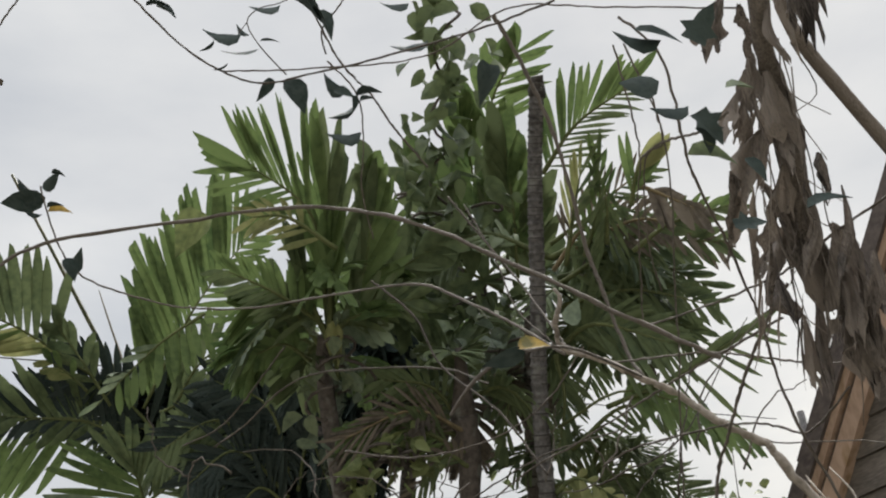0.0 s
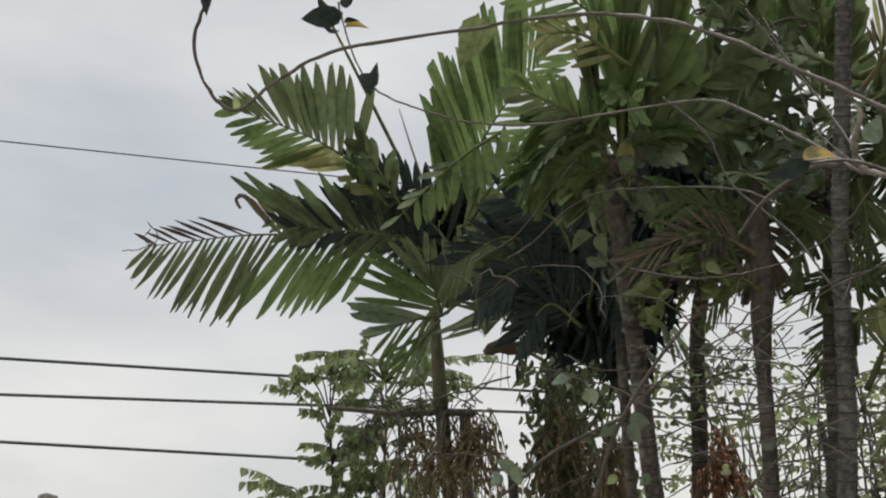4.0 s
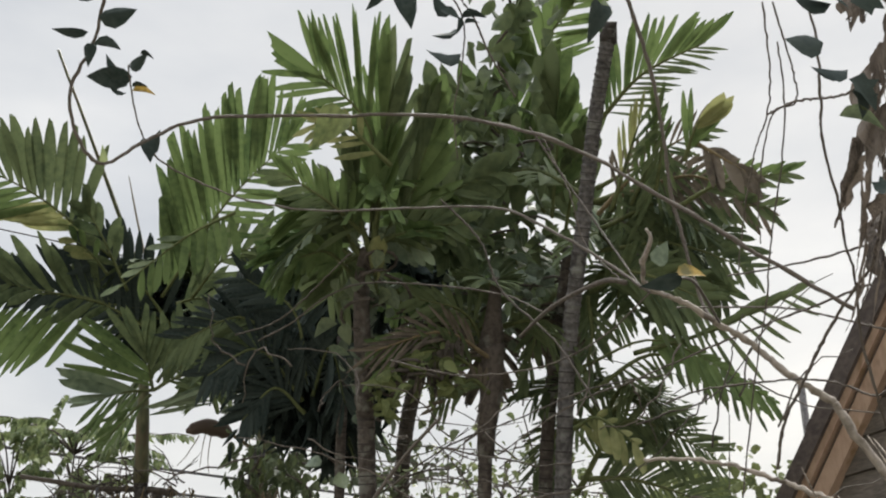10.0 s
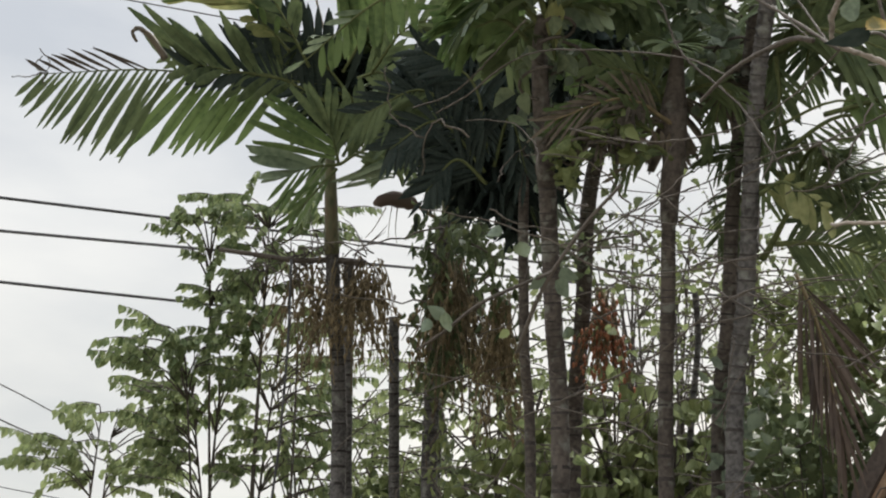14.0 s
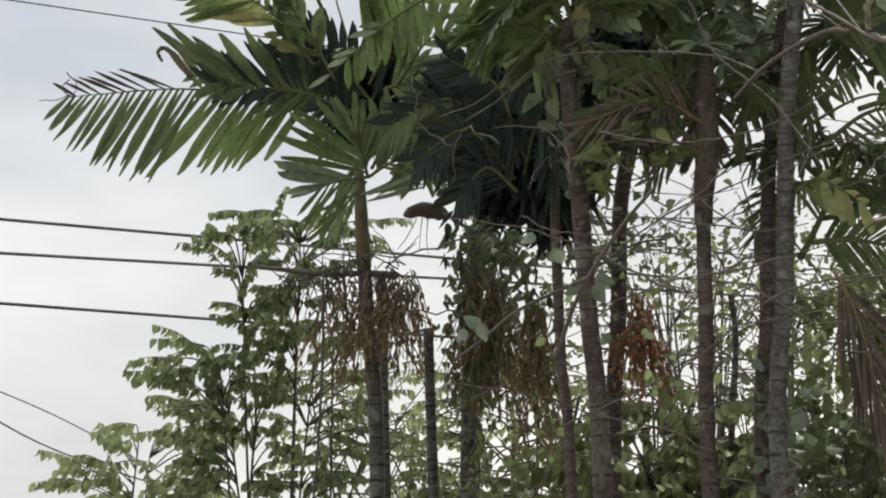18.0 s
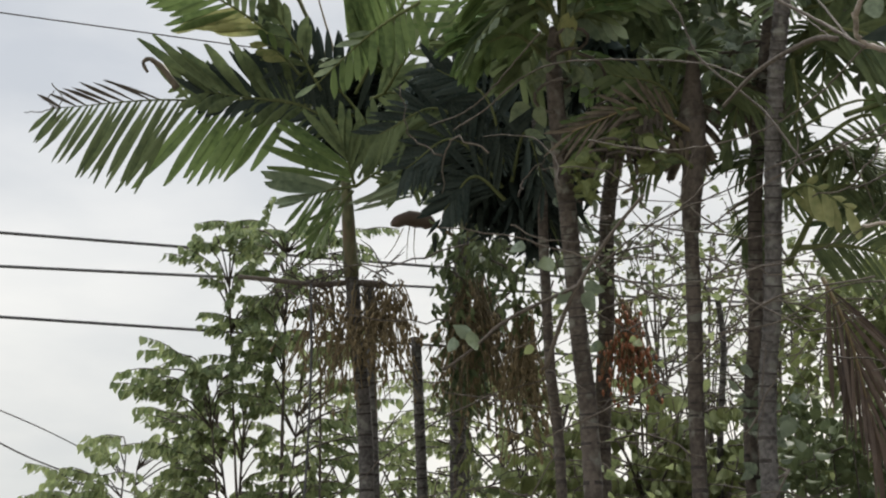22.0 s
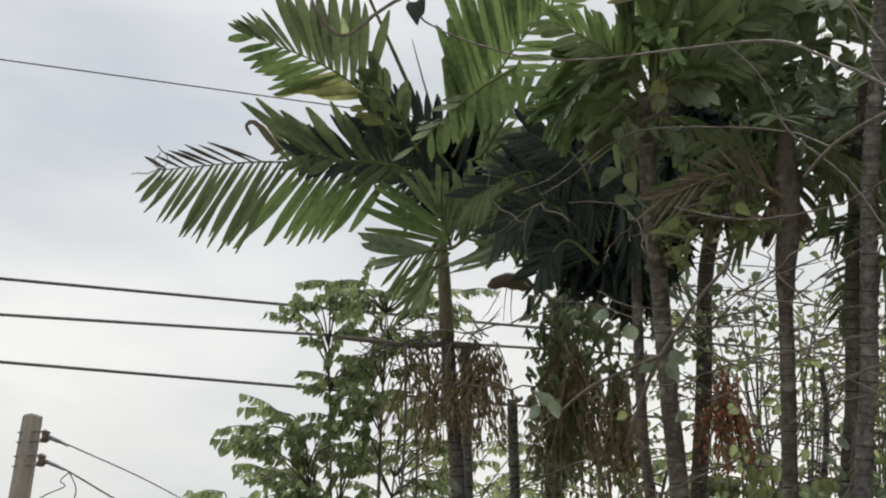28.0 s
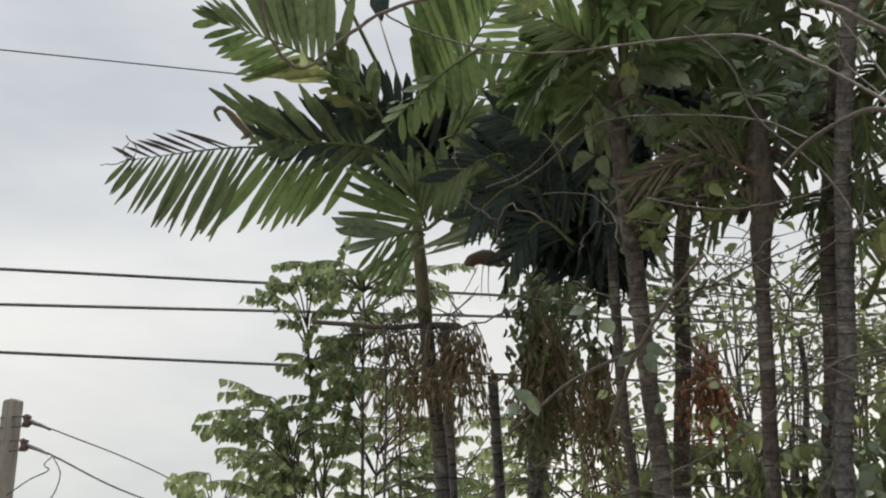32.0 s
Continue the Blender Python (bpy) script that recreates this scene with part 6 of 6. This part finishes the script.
vine(THIN, [(0.31, 3.08, 2.91), (0.38, 2.97, 2.90), (0.52, 2.85, 2.87), (0.59, 2.79, 2.85), (0.66, 2.73, 2.81), (0.71, 2.68, 2.76), (0.74, 2.62, 2.76), (0.79, 2.54, 2.79)], 0.005, 0.005)
vine(THIN, [(0.36, 3.06, 3.18), (0.54, 2.77, 3.03), (0.62, 2.67, 2.96), (0.74, 2.57, 2.87), (0.89, 2.45, 2.79)], 0.005, 0.005)
vine(THIN, [(0.45, 2.83, 3.15), (0.55, 2.63, 3.07), (0.66, 2.50, 3.04), (0.69, 2.39, 3.00), (0.78, 2.25, 3.00), (0.85, 2.11, 2.98)], 0.005, 0.006)
vine(THIN, [(0.36, 1.93, 3.27), (0.38, 2.01, 3.17), (0.40, 2.14, 3.15), (0.40, 2.28, 3.14), (0.40, 2.45, 3.06), (0.39, 2.50, 2.97)], 0.0038, 0.003)
vine(THIN, [(0.38, 1.93, 3.27), (0.42, 2.00, 3.17), (0.43, 2.04, 3.11), (0.41, 2.15, 3.15), (0.41, 2.32, 3.07), (0.44, 2.46, 3.03)], 0.0038, 0.003)
vine(THIN, [(0.40, 2.14, 3.15), (0.43, 2.04, 3.11), (0.48, 1.94, 3.05), (0.51, 1.84, 3.01)], 0.005, 0.005)
vine(THIN, [(-0.09, 3.83, 3.06), (0.12, 3.58, 3.12), (0.29, 3.34, 3.10), (0.41, 3.11, 3.07), (0.54, 2.78, 3.00), (0.69, 2.52, 2.96)], 0.005, 0.006)
vine(THIN, [(-0.27, 3.80, 3.98), (-0.14, 3.80, 3.82), (-0.07, 3.79, 3.62), (0.09, 3.68, 3.38), (0.20, 3.57, 3.11)], 0.007, 0.006)
vine(THIN, [(-0.45, 4.25, 3.58), (-0.21, 4.09, 3.45), (0.05, 3.90, 3.39), (0.23, 3.66, 3.38), (0.33, 3.22, 3.32)], 0.006, 0.005)
vine(THIN, [(-0.47, 4.29, 3.10), (-0.24, 4.16, 3.22), (-0.02, 4.03, 3.26), (0.20, 3.78, 3.26), (0.42, 3.55, 3.21)], 0.006, 0.005)
vine(THIN, [(-0.66, 4.62, 2.61), (-0.38, 4.42, 2.68), (-0.17, 4.31, 2.76), (0.10, 4.04, 2.89), (0.38, 3.80, 2.87)], 0.006, 0.006)
vine(THIN, [(-0.03, 4.74, 3.00), (0.17, 4.53, 2.97), (0.34, 4.28, 3.00), (0.48, 4.08, 2.95)], 0.006, 0.005)
vine(THIN, [(-0.57, 3.78, 3.76), (-0.82, 4.03, 3.64), (-1.01, 4.21, 3.66)], 0.006, 0.005)

tangle = thing("creeper_tangle", "tangle of fine bare creeper twigs in front of the palms", "vine", (0.41, 3.75, 3.13))
r = random.Random(400)
for i in range(60):
    t0 = V((0.37, 3.48, 3.02)) + V((r.uniform(-1.4, 0.5), r.uniform(0.2, 1.6), r.uniform(-1.2, 0.5)))
    d = V((r.uniform(-1, 1), r.uniform(-0.3, 0.3), r.uniform(-0.5, 0.6)))
    tube("twig", [t0, t0 + d * 0.35 + random_dir(r) * 0.08, t0 + d * 0.75 + random_dir(r) * 0.12], 0.003, 0.0015, TWIG, tangle, 12, 5, jitter=0.01)

nl = thing("climber", "climber with large heart-shaped grey-green leaves between the trunks", "climber", (-0.51, 4.31, 3.05), "climbers on the palms")
tube("stem", [(-0.64, 4.47, 2.82), (-0.58, 4.38, 2.95), (-0.51, 4.30, 3.06), (-0.39, 4.25, 3.22), (-0.27, 4.20, 3.34)], 0.007, 0.005, TWIG, nl, 20, 5)
tube("stem", [(-0.51, 4.30, 3.06), (-0.75, 4.32, 2.96), (-0.88, 4.33, 2.86), (-0.98, 4.33, 2.79)], 0.006, 0.004, TWIG, nl, 16, 5)
for o, d, s, m in (((-0.50, 4.31, 3.03), (0.8, 0, -0.75), 0.20, VINE_GREY), ((-0.49, 4.31, 3.05), (0.95, 0, 0.0), 0.18, VINE_GREY), ((-0.53, 4.31, 3.04), (-0.9, 0, -0.4), 0.18, VINE_GREY),
                   ((-0.88, 4.31, 2.91), (-0.6, 0, 0.3), 0.17, VINE_GREY), ((-0.88, 4.31, 2.92), (0.1, 0, -0.9), 0.20, VINE_LEAF), ((-0.69, 4.23, 3.21), (-0.4, 0, -0.5), 0.16, VINE_GREY),
                   ((-0.62, 4.26, 3.16), (0.3, 0, -0.8), 0.18, VINE_LEAF), ((-0.45, 4.46, 2.91), (-0.4, 0, -0.6), 0.14, VINE_LEAF), ((-0.94, 4.31, 2.90), (-0.3, 0, -0.9), 0.15, VINE_GREY)):
    leaf(nl, o, d, s * 0.78, m, lr, curl=0.3)

# ---- hanging dry leaves on the right ----
COLUMN = [(0.64, 1.86, 3.35), (0.64, 1.94, 3.26), (0.67, 2.06, 3.18), (0.68, 2.13, 3.07), (0.71, 2.24, 2.99), (0.76, 2.33, 2.90), (0.85, 2.42, 2.78), (0.92, 2.50, 2.67)]
foot = V(COLUMN[-1])
dry = thing("dead_banana_plant", "dead plant stem hung with long withered brown leaves", "dead plant", (foot.x, foot.y, 0), "")
tube("trunk", [(foot.x + 0.1, foot.y, 0), (foot.x + 0.06, foot.y, 1.2)] + COLUMN[::-1], 0.03, 0.013, BANANA_DRY, dry, 40, 8, 0.5)


def drape(parent, top, bottom, width, seed, mat=None, name="dry_leaf"):
    """A broad withered leaf hung by its stalk: gathered at the top, folded lengthwise, torn into tatters at its lower edge."""
    r = random.Random(seed)
    a, b = V(top), V(bottom)
    rows, cols = 15, 8
    turn = r.uniform(-0.9, 0.9)
    across, out = V((math.cos(turn), math.sin(turn), 0)), V((-math.sin(turn), math.cos(turn), 0))
    bow = V((r.uniform(-1, 1), r.uniform(-0.5, 0.5), 0)) * (a - b).length * 0.1
    ph = [r.uniform(0, 6.28) for _ in range(3)]
    hang = [r.uniform(0.55, 1.05) for _ in range(cols)]
    twist, wide = r.uniform(-0.8, 0.8), r.uniform(0.45, 0.75)
    verts, faces = [], []
    for i in range(rows):
        u = i / (rows - 1)
        c = a.lerp(b, u) + bow * math.sin(math.pi * u)
        spread = width * (0.16 + 0.84 * min(1, u / wide) ** 0.8) * (1 - 0.45 * max(0, u - wide) / (1 - wide))
        q = turn + twist * u
        across, out = V((math.cos(q), math.sin(q), 0)), V((-math.sin(q), math.cos(q), 0))
        for j in range(cols):
            e = j / (cols - 1) - 0.5
            fold = math.sin(e * 9 + ph[0] + u * 2) * 0.16 + math.sin(e * 17 + ph[1] - u * 3) * 0.07
            drop = (b - a) * (u * u * (hang[j] - 1) * 0.75)
            edge = 1 + 0.12 * math.sin(u * 14 + ph[2] + j) * abs(e) * 2
            verts.append(c + drop + across * (spread * e * edge) + out * (spread * (fold + 0.5 * e * e)) + random_dir(r) * (width * 0.018))
    for i in range(rows - 1):
        for j in range(cols - 1):
            if i > rows * 0.6 and r.random() < 0.10:
                continue
            p = i * cols + j
            faces.append((p, p + 1, p + cols + 1, p + cols))
    return linked(name, verts, faces, mat or BANANA_DRY, parent)


def ribbon(parent, top, bottom, width, seed, mat=None, name="dry_leaf"):
    """A withered leaf: a long strip, folded on its rib, crumpled, frayed at its edges and drawn out to a point."""
    r = random.Random(seed)
    a, b = V(top), V(bottom)
    n = 26
    verts, faces = [], []
    ang = r.uniform(-0.9, 0.9) + (math.pi if r.random() < 0.5 else 0)
    tw_ = r.uniform(-1.3, 1.3)
    ph = r.uniform(0, 6.28)
    bow = V((r.uniform(-1, 1), r.uniform(-0.6, 0.6), 0)) * (a - b).length * 0.05
    close = r.uniform(0.5, 1.25)
    for i in range(n):
        u = i / (n - 1)
        c = a.lerp(b, u) + bow * math.sin(math.pi * u) + V((r.uniform(-1, 1), r.uniform(-1, 1), 0)) * width * 0.04
        wd = width * min(1, 0.3 + u * 2.2) * (1 + 0.25 * math.sin(u * 7 + ph) + 0.15 * math.sin(u * 19 + ph * 3)) * (1 - 0.92 * max(0, u - 0.55) / 0.45)
        q = ang + tw_ * u + 0.25 * math.sin(u * 13 + ph)
        across, out = V((math.cos(q), math.sin(q), 0)), V((-math.sin(q), math.cos(q), 0))
        f1, f2 = close + 0.35 * math.sin(u * 10 + ph), close + 0.35 * math.sin(u * 12 + ph * 2)
        fray = [V((0, 0, r.uniform(-0.12, 0.12) * width)) for _ in range(2)]
        l0, l1 = wd * (0.55 + 0.12 * math.sin(u * 15 + ph)) * r.uniform(0.92, 1.08), wd * (0.55 + 0.12 * math.sin(u * 17 + ph * 2)) * r.uniform(0.92, 1.08)
        verts += [c - across * (math.cos(f1) * l0) + out * (math.sin(f1) * l0) + fray[0], c - across * (math.cos(f1 * 0.6) * l0 * 0.5) + out * (math.sin(f1 * 0.6) * l0 * 0.4), c,
                  c + across * (math.cos(f2 * 0.6) * l1 * 0.5) + out * (math.sin(f2 * 0.6) * l1 * 0.4), c + across * (math.cos(f2) * l1) + out * (math.sin(f2) * l1) + fray[1]]
    for i in range(n - 1):
        for k in range(4):
            p = i * 5 + k
            faces.append((p, p + 1, p + 6, p + 5))
    return linked(name, verts, faces, mat or BANANA_DRY, parent)


line = through_points(COLUMN, 60)
lr2 = random.Random(55)
for i in range(34):
    k = lr2.randint(0, 44)
    p = line[k] + V((lr2.uniform(-0.075, 0.10), lr2.uniform(-0.07, 0.07), lr2.uniform(-0.03, 0.05)))
    drop = lr2.uniform(0.10, 0.26)
    drape(dry, p, p + V((lr2.uniform(-0.09, 0.05), lr2.uniform(-0.04, 0.06), -drop)), lr2.uniform(0.025, 0.078), 1400 + i)
HANGING = (((0.58, 2.17, 3.01), (0.58, 2.30, 2.86), 0.027),
    ((0.59, 2.20, 2.95), (0.57, 2.34, 2.78), 0.012),
    ((0.62, 2.19, 2.95), (0.59, 2.33, 2.80), 0.015),
    ((0.62, 2.24, 2.86), (0.61, 2.34, 2.76), 0.009),
    ((0.65, 2.23, 2.88), (0.64, 2.34, 2.75), 0.010),
    ((0.66, 2.23, 2.85), (0.65, 2.36, 2.71), 0.010),
    ((0.56, 2.12, 3.08), (0.54, 2.26, 2.95), 0.029),
    ((0.58, 2.14, 3.05), (0.56, 2.24, 2.98), 0.034),
    ((0.59, 2.25, 2.87), (0.56, 2.36, 2.76), 0.011),
    ((0.61, 1.92, 3.32), (0.63, 2.04, 3.24), 0.034),
    ((0.65, 1.91, 3.32), (0.64, 2.08, 3.17), 0.026),
    ((0.62, 2.05, 3.16), (0.56, 2.22, 3.02), 0.030),
    ((0.64, 2.02, 3.19), (0.62, 2.17, 3.06), 0.026),
    ((0.68, 2.01, 3.19), (0.71, 2.16, 3.04), 0.034),
    ((0.64, 2.13, 3.04), (0.61, 2.26, 2.93), 0.034),
    ((0.68, 2.12, 3.03), (0.65, 2.26, 2.89), 0.030),
    ((0.60, 2.14, 3.05), (0.59, 2.26, 2.94), 0.022))
for i, (t0, b0, w) in enumerate(HANGING):
    ribbon(dry, t0, b0, w, 900 + i)
for i in range(26):
    t0 = line[lr2.randint(5, 50)] + V((lr2.uniform(-0.08, 0.08), lr2.uniform(-0.05, 0.05), 0))
    tube("fibre", [t0, t0 + V((lr2.uniform(-0.03, 0.03), 0, -0.12)), t0 + V((lr2.uniform(-0.06, 0.05), 0, -lr2.uniform(0.15, 0.34)))], 0.0013, 0.0007, BANANA_DRY, dry, 8, 4)
tube("stalk", [(0.68, 1.91, 3.33), (0.71, 1.96, 3.26), (0.77, 2.01, 3.17), (0.86, 2.07, 3.03)], 0.010, 0.012, BANANA_DRY, dry, 12, 7)
heap = thing("dry_twig_heap", "tangle of dry pale twigs and withered leaves", "dead plant", (0.68, 2.65, 2.40))
r = random.Random(31)
tb = []
for i in range(110):
    o = V((0.71, 2.64, 2.41)) + V((r.uniform(-0.2, 0.35), r.uniform(-0.1, 0.35), r.uniform(-0.35, 0.1)))
    d = (random_dir(r) + V((0, 0, 0.3))) * r.uniform(0.08, 0.24)
    tb.append(tube_data(through_points([o, o + d * 0.5 + random_dir(r) * 0.03, o + d], 6), [0.003, 0.003, 0.0028, 0.0025, 0.002, 0.0012], 4))
v, f = joined(tb)
tagged(linked("twig_mass", v, f, TWIG_PALE, heap), kind="stuff")
for i in range(34):
    o = V((0.73, 2.65, 2.49)) + V((r.uniform(-0.16, 0.35), r.uniform(0, 0.3), r.uniform(-0.2, 0.1)))
    ribbon(heap, o, o + V((r.uniform(-0.2, 0.2), r.uniform(-0.05, 0.05), -r.uniform(0.1, 0.35))), r.uniform(0.02, 0.05), 1200 + i)

# ---- the house ----
house = thing("house", "wooden house gable with dark roof edge and tan trim boards", "house", (1.86, 6.26, 0))
r1, r0 = V((1.86, 5.55, 4.67)), V((1.45, 6.00, 3.89))
slope = (r1 - r0).normalized()
face = V((slope.x, slope.y, 0)).normalized()
back = V((-face.y, face.x, 0))
if back.y < 0:
    back = -back
perp = slope.cross(back).normalized()
if perp.x < 0:
    perp = -perp
lo, hi = r0 - slope * ((r0.z - 1.9) / slope.z), r1 + slope * 1.6


def board(name, a, b, inner, outer, front, depth, mat, parent):
    """A board along the gable edge: from inner to outer across, front to depth into the wall."""
    vs = [p + perp * w + back * q for p in (a, b) for w in (inner, outer) for q in (front, depth)]
    return linked(name, vs, [(0, 1, 3, 2), (4, 6, 7, 5), (0, 4, 5, 1), (2, 3, 7, 6), (0, 2, 6, 4), (1, 5, 7, 3)], mat, parent, smooth=False)


cuts = [lo.lerp(hi, u) for u in (0.0, 0.2, 0.36, 0.52, 0.68, 0.84, 1.0)]
for k in range(6):
    board("roof_edge", cuts[k], cuts[k + 1], -0.010 * (k % 2), 0.085, 0.0, 0.06, FASCIA, house)
board("roof", lo, hi, -0.02, 0.03, 0.062, 4.0, FASCIA, house)
board("trim_board", lo, hi, 0.088, 0.125, 0.02, 0.08, TRIM_TAN, house)
board("trim_groove", lo, hi, 0.126, 0.147, 0.06, 0.1, FASCIA, house)
board("trim_board", lo, hi, 0.148, 0.235, 0.04, 0.1, TRIM_TAN, house)
wall = linked("wall", [p + back * q for q in (0.13, 0.25) for p in (lo + perp * 0.1, hi + perp * 0.1, V((hi.x, hi.y, hi.z)) + face * 2.5 + V((0, 0, -0.5)), V((lo.x, lo.y, 0)) + face * 4.5, V((lo.x, lo.y, 0)) + face * 0.25)],
              [(0, 1, 2, 3, 4), (9, 8, 7, 6, 5), (0, 5, 6, 1), (1, 6, 7, 2), (2, 7, 8, 3), (3, 8, 9, 4), (4, 9, 5, 0)], FASCIA, house, smooth=False)
z = 1.6
while z < hi.z - 0.1:
    k = (z - lo.z) / slope.z
    s0 = lo + slope * max(k, 0) + perp * 0.22
    n0 = V((s0.x, s0.y, z))
    n1 = n0 + face * 2.6
    hgt = 0.16
    vs = [p + back * q + V((0, 0, h)) for p in (n0, n1) for h in (0, hgt) for q in (0.093 if h == 0 else 0.105, 0.129)]
    linked("wall_board", vs, [(0, 1, 3, 2), (4, 6, 7, 5), (0, 4, 5, 1), (2, 3, 7, 6), (0, 2, 6, 4), (1, 5, 7, 3)], WALL_WOOD, house, smooth=False)
    z += hgt + 0.006
post = thing("post", "weathered thin post standing behind the gable", "post", (2.18, 8.34, 0))
tube("shaft", [(2.18, 8.34, 0), (2.19, 8.23, 5.26)], 0.02, 0.02, BARK, post, 6, 6, 0.05)

# corrugated roof sheet low on the right
shed = thing("shed_roof", "rusty corrugated roof sheet seen from below its wavy edge", "roof", (0.54, 6.80, 2.45))
c0, c1 = V((0.31, 6.82, 2.47)), V((0.72, 6.74, 2.64))
vs, fs = [], []
N = 64
for i in range(N + 1):
    u = i / N * 2.2
    p = c0.lerp(c1, u) + V((0, 0, 0.035 * math.sin(u * 2 * math.pi * 3.2)))
    for q, dz in ((0.0, 0.0), (0.0, -0.012), (2.2, -0.35), (2.2, -0.362)):
        vs.append(p + V((0.1, 1, 0)) * q + V((0, 0, dz)))
for i in range(N):
    a = i * 4
    fs += [(a, a + 1, a + 5, a + 4), (a, a + 4, a + 6, a + 2), (a + 1, a + 3, a + 7, a + 5)]
linked("sheet", vs, fs, TIN, shed)
for q in (c0 + V((0.05, 0.05, 0)), c0 + V((0.9, 0.1, 0))):
    tube("post", [(q.x, q.y, 0), (q.x, q.y, 1.0), (q.x, q.y, q.z - 0.02)], 0.035, 0.035, FASCIA, shed, 6, 7, 0.05)
vs = [c0 + V((0, 0.25, -0.06)), c0 + (c1 - c0) * 2.2 + V((0, 0.25, -0.06)), c0 + (c1 - c0) * 2.2 + V((0, 0.25, -1.6)), c0 + V((0, 0.25, -1.6))]
linked("board_wall", vs + [p + V((0, 0.03, 0)) for p in vs], [(0, 1, 2, 3), (7, 6, 5, 4), (0, 4, 5, 1), (1, 5, 6, 2), (2, 6, 7, 3), (3, 7, 4, 0)], FASCIA, shed, smooth=False)

# ---- utility pole and wires ----
pt_, pb_ = V((-12.89, 20.61, 7.82)), V((-12.72, 20.50, 6.38))
pole = thing("utility_pole", "square weathered utility pole with two insulator brackets", "utility pole", (pt_.x, pt_.y, 0))
ax = V((pt_.x, pt_.y, 0))
vs, fs = [], []
for k, (h, w) in enumerate(((0.0, 0.19), (pt_.z * 0.5, 0.175), (pt_.z - 0.03, 0.155), (pt_.z, 0.135))):
    for a in range(4):
        an = radians(20 + 90 * a)
        vs.append(ax + V((math.cos(an) * w * 1.15, math.sin(an) * w * 1.15, h)))
for k in range(3):
    for a in range(4):
        fs.append((k * 4 + a, k * 4 + (a + 1) % 4, k * 4 + 4 + (a + 1) % 4, k * 4 + 4 + a))
fs += [(12, 13, 14, 15), (3, 2, 1, 0)]
linked("shaft", vs, fs, POLE, pole, smooth=False)
ends = []
for n_, (hh, label) in enumerate(((0.42, ""), (0.85, ""))):
    o = V((pt_.x + 0.12, pt_.y - 0.1, pt_.z - hh))
    rack = tube("bracket", [o + V((-0.3, 0, 0.08)), o + V((0.10, 0, 0.09)), o + V((0.24, 0, 0.07)), o + V((0.26, 0, -0.09)), o + V((0.10, 0, -0.09)), o + V((-0.3, 0, -0.1))], 0.012, 0.012, METAL, pole, 18, 6, 0.02)
    iv, jf = tube_data([o + V((0.25, 0, 0.11)), o + V((0.25, 0, 0.07)), o + V((0.25, 0, 0.02)), o + V((0.25, 0, -0.02)), o + V((0.25, 0, -0.07)), o + V((0.25, 0, -0.11))], [0.05, 0.085, 0.06, 0.06, 0.09, 0.05], 10)
    linked("insulator", iv, jf, CERAMIC, pole)
    ends.append(o + V((0.33, 0, -0.02)))
for e in ends:
    tube("clamp", [e, e + V((0.25, 0.0, -0.09)), e + V((0.4, 0.0, -0.16))], 0.035, 0.02, METAL, pole, 6, 6)
tube("loop_wire", [ends[1] + V((0.5, 0, -0.2)), ends[1] + V((0.35, 0, -0.35)), ends[1] + V((0.45, 0, -0.45)), ends[1] + V((0.1, 0, -0.6)), ends[1] + V((-0.3, 0, -0.85))], 0.009, 0.009, WIRE, pole, 24, 5, 0.02)
tube("loop_wire", [ends[1] + V((0.5, 0, -0.2)), ends[1] + V((0.68, 0, -0.55)), ends[1] + V((0.5, 0, -0.98)), ends[1] + V((0.0, 0, -0.95)), ends[1] + V((-0.35, 0, -0.98))], 0.009, 0.009, WIRE, pole, 24, 5, 0.02)


def wire(label, pts, rad, sag=0.0):
    w = thing("power_line", label, "power line", pts[0], "overhead power lines")
    a, b = V(pts[0]), V(pts[-1])
    path = [a.lerp(b, i / 40) - V((0, 0, 4 * sag * (i / 40) * (1 - i / 40))) for i in range(41)] if len(pts) == 2 else through_points(pts, 40)
    v, f = tube_data(path, [rad] * len(path), 6)
    linked("wire", v, f, WIRE, w)
    return w


def far_wire(label, a, b, rad, before=10.0, after=14.0):
    a, b = V(a), V(b)
    d = (b - a).normalized()
    wire(label, [a - d * before, b + d * after], rad)


LINE = "black overhead power line running behind the palms"
far_wire(LINE, (-11.25, 12.38, 7.34), (-6.18, 15.36, 7.65), 0.021)
far_wire(LINE, (-11.26, 12.57, 6.88), (-5.99, 15.56, 7.31), 0.021)
far_wire(LINE, (-11.26, 12.76, 6.40), (-7.77, 15.02, 6.63), 0.021)
far_wire("thin grey overhead line high above the others", (-11.04, 11.17, 9.76), (-6.54, 14.01, 10.11), 0.010)
wire("black service line sloping down from the pole", [ends[0] + V((0.3, 0, -0.1)), V((-11.80, 24.28, 7.24)), V((-10.91, 30.32, 6.66))], 0.014)
wire("black service line sloping down from the pole", [ends[1] + V((0.3, 0, -0.1)), V((-12.07, 24.24, 6.73)), V((-11.42, 30.11, 6.83))], 0.018)
far_wire("thin low line behind the shrubs", (-14.80, 25.88, 6.16), (-12.70, 27.00, 5.89), 0.012)
far_wire("thin low line behind the shrubs", (-14.78, 25.99, 5.57), (-13.01, 26.92, 5.47), 0.018)
far_wire("thin low line behind the shrubs", (-14.76, 26.07, 5.07), (-13.20, 26.89, 4.97), 0.014)
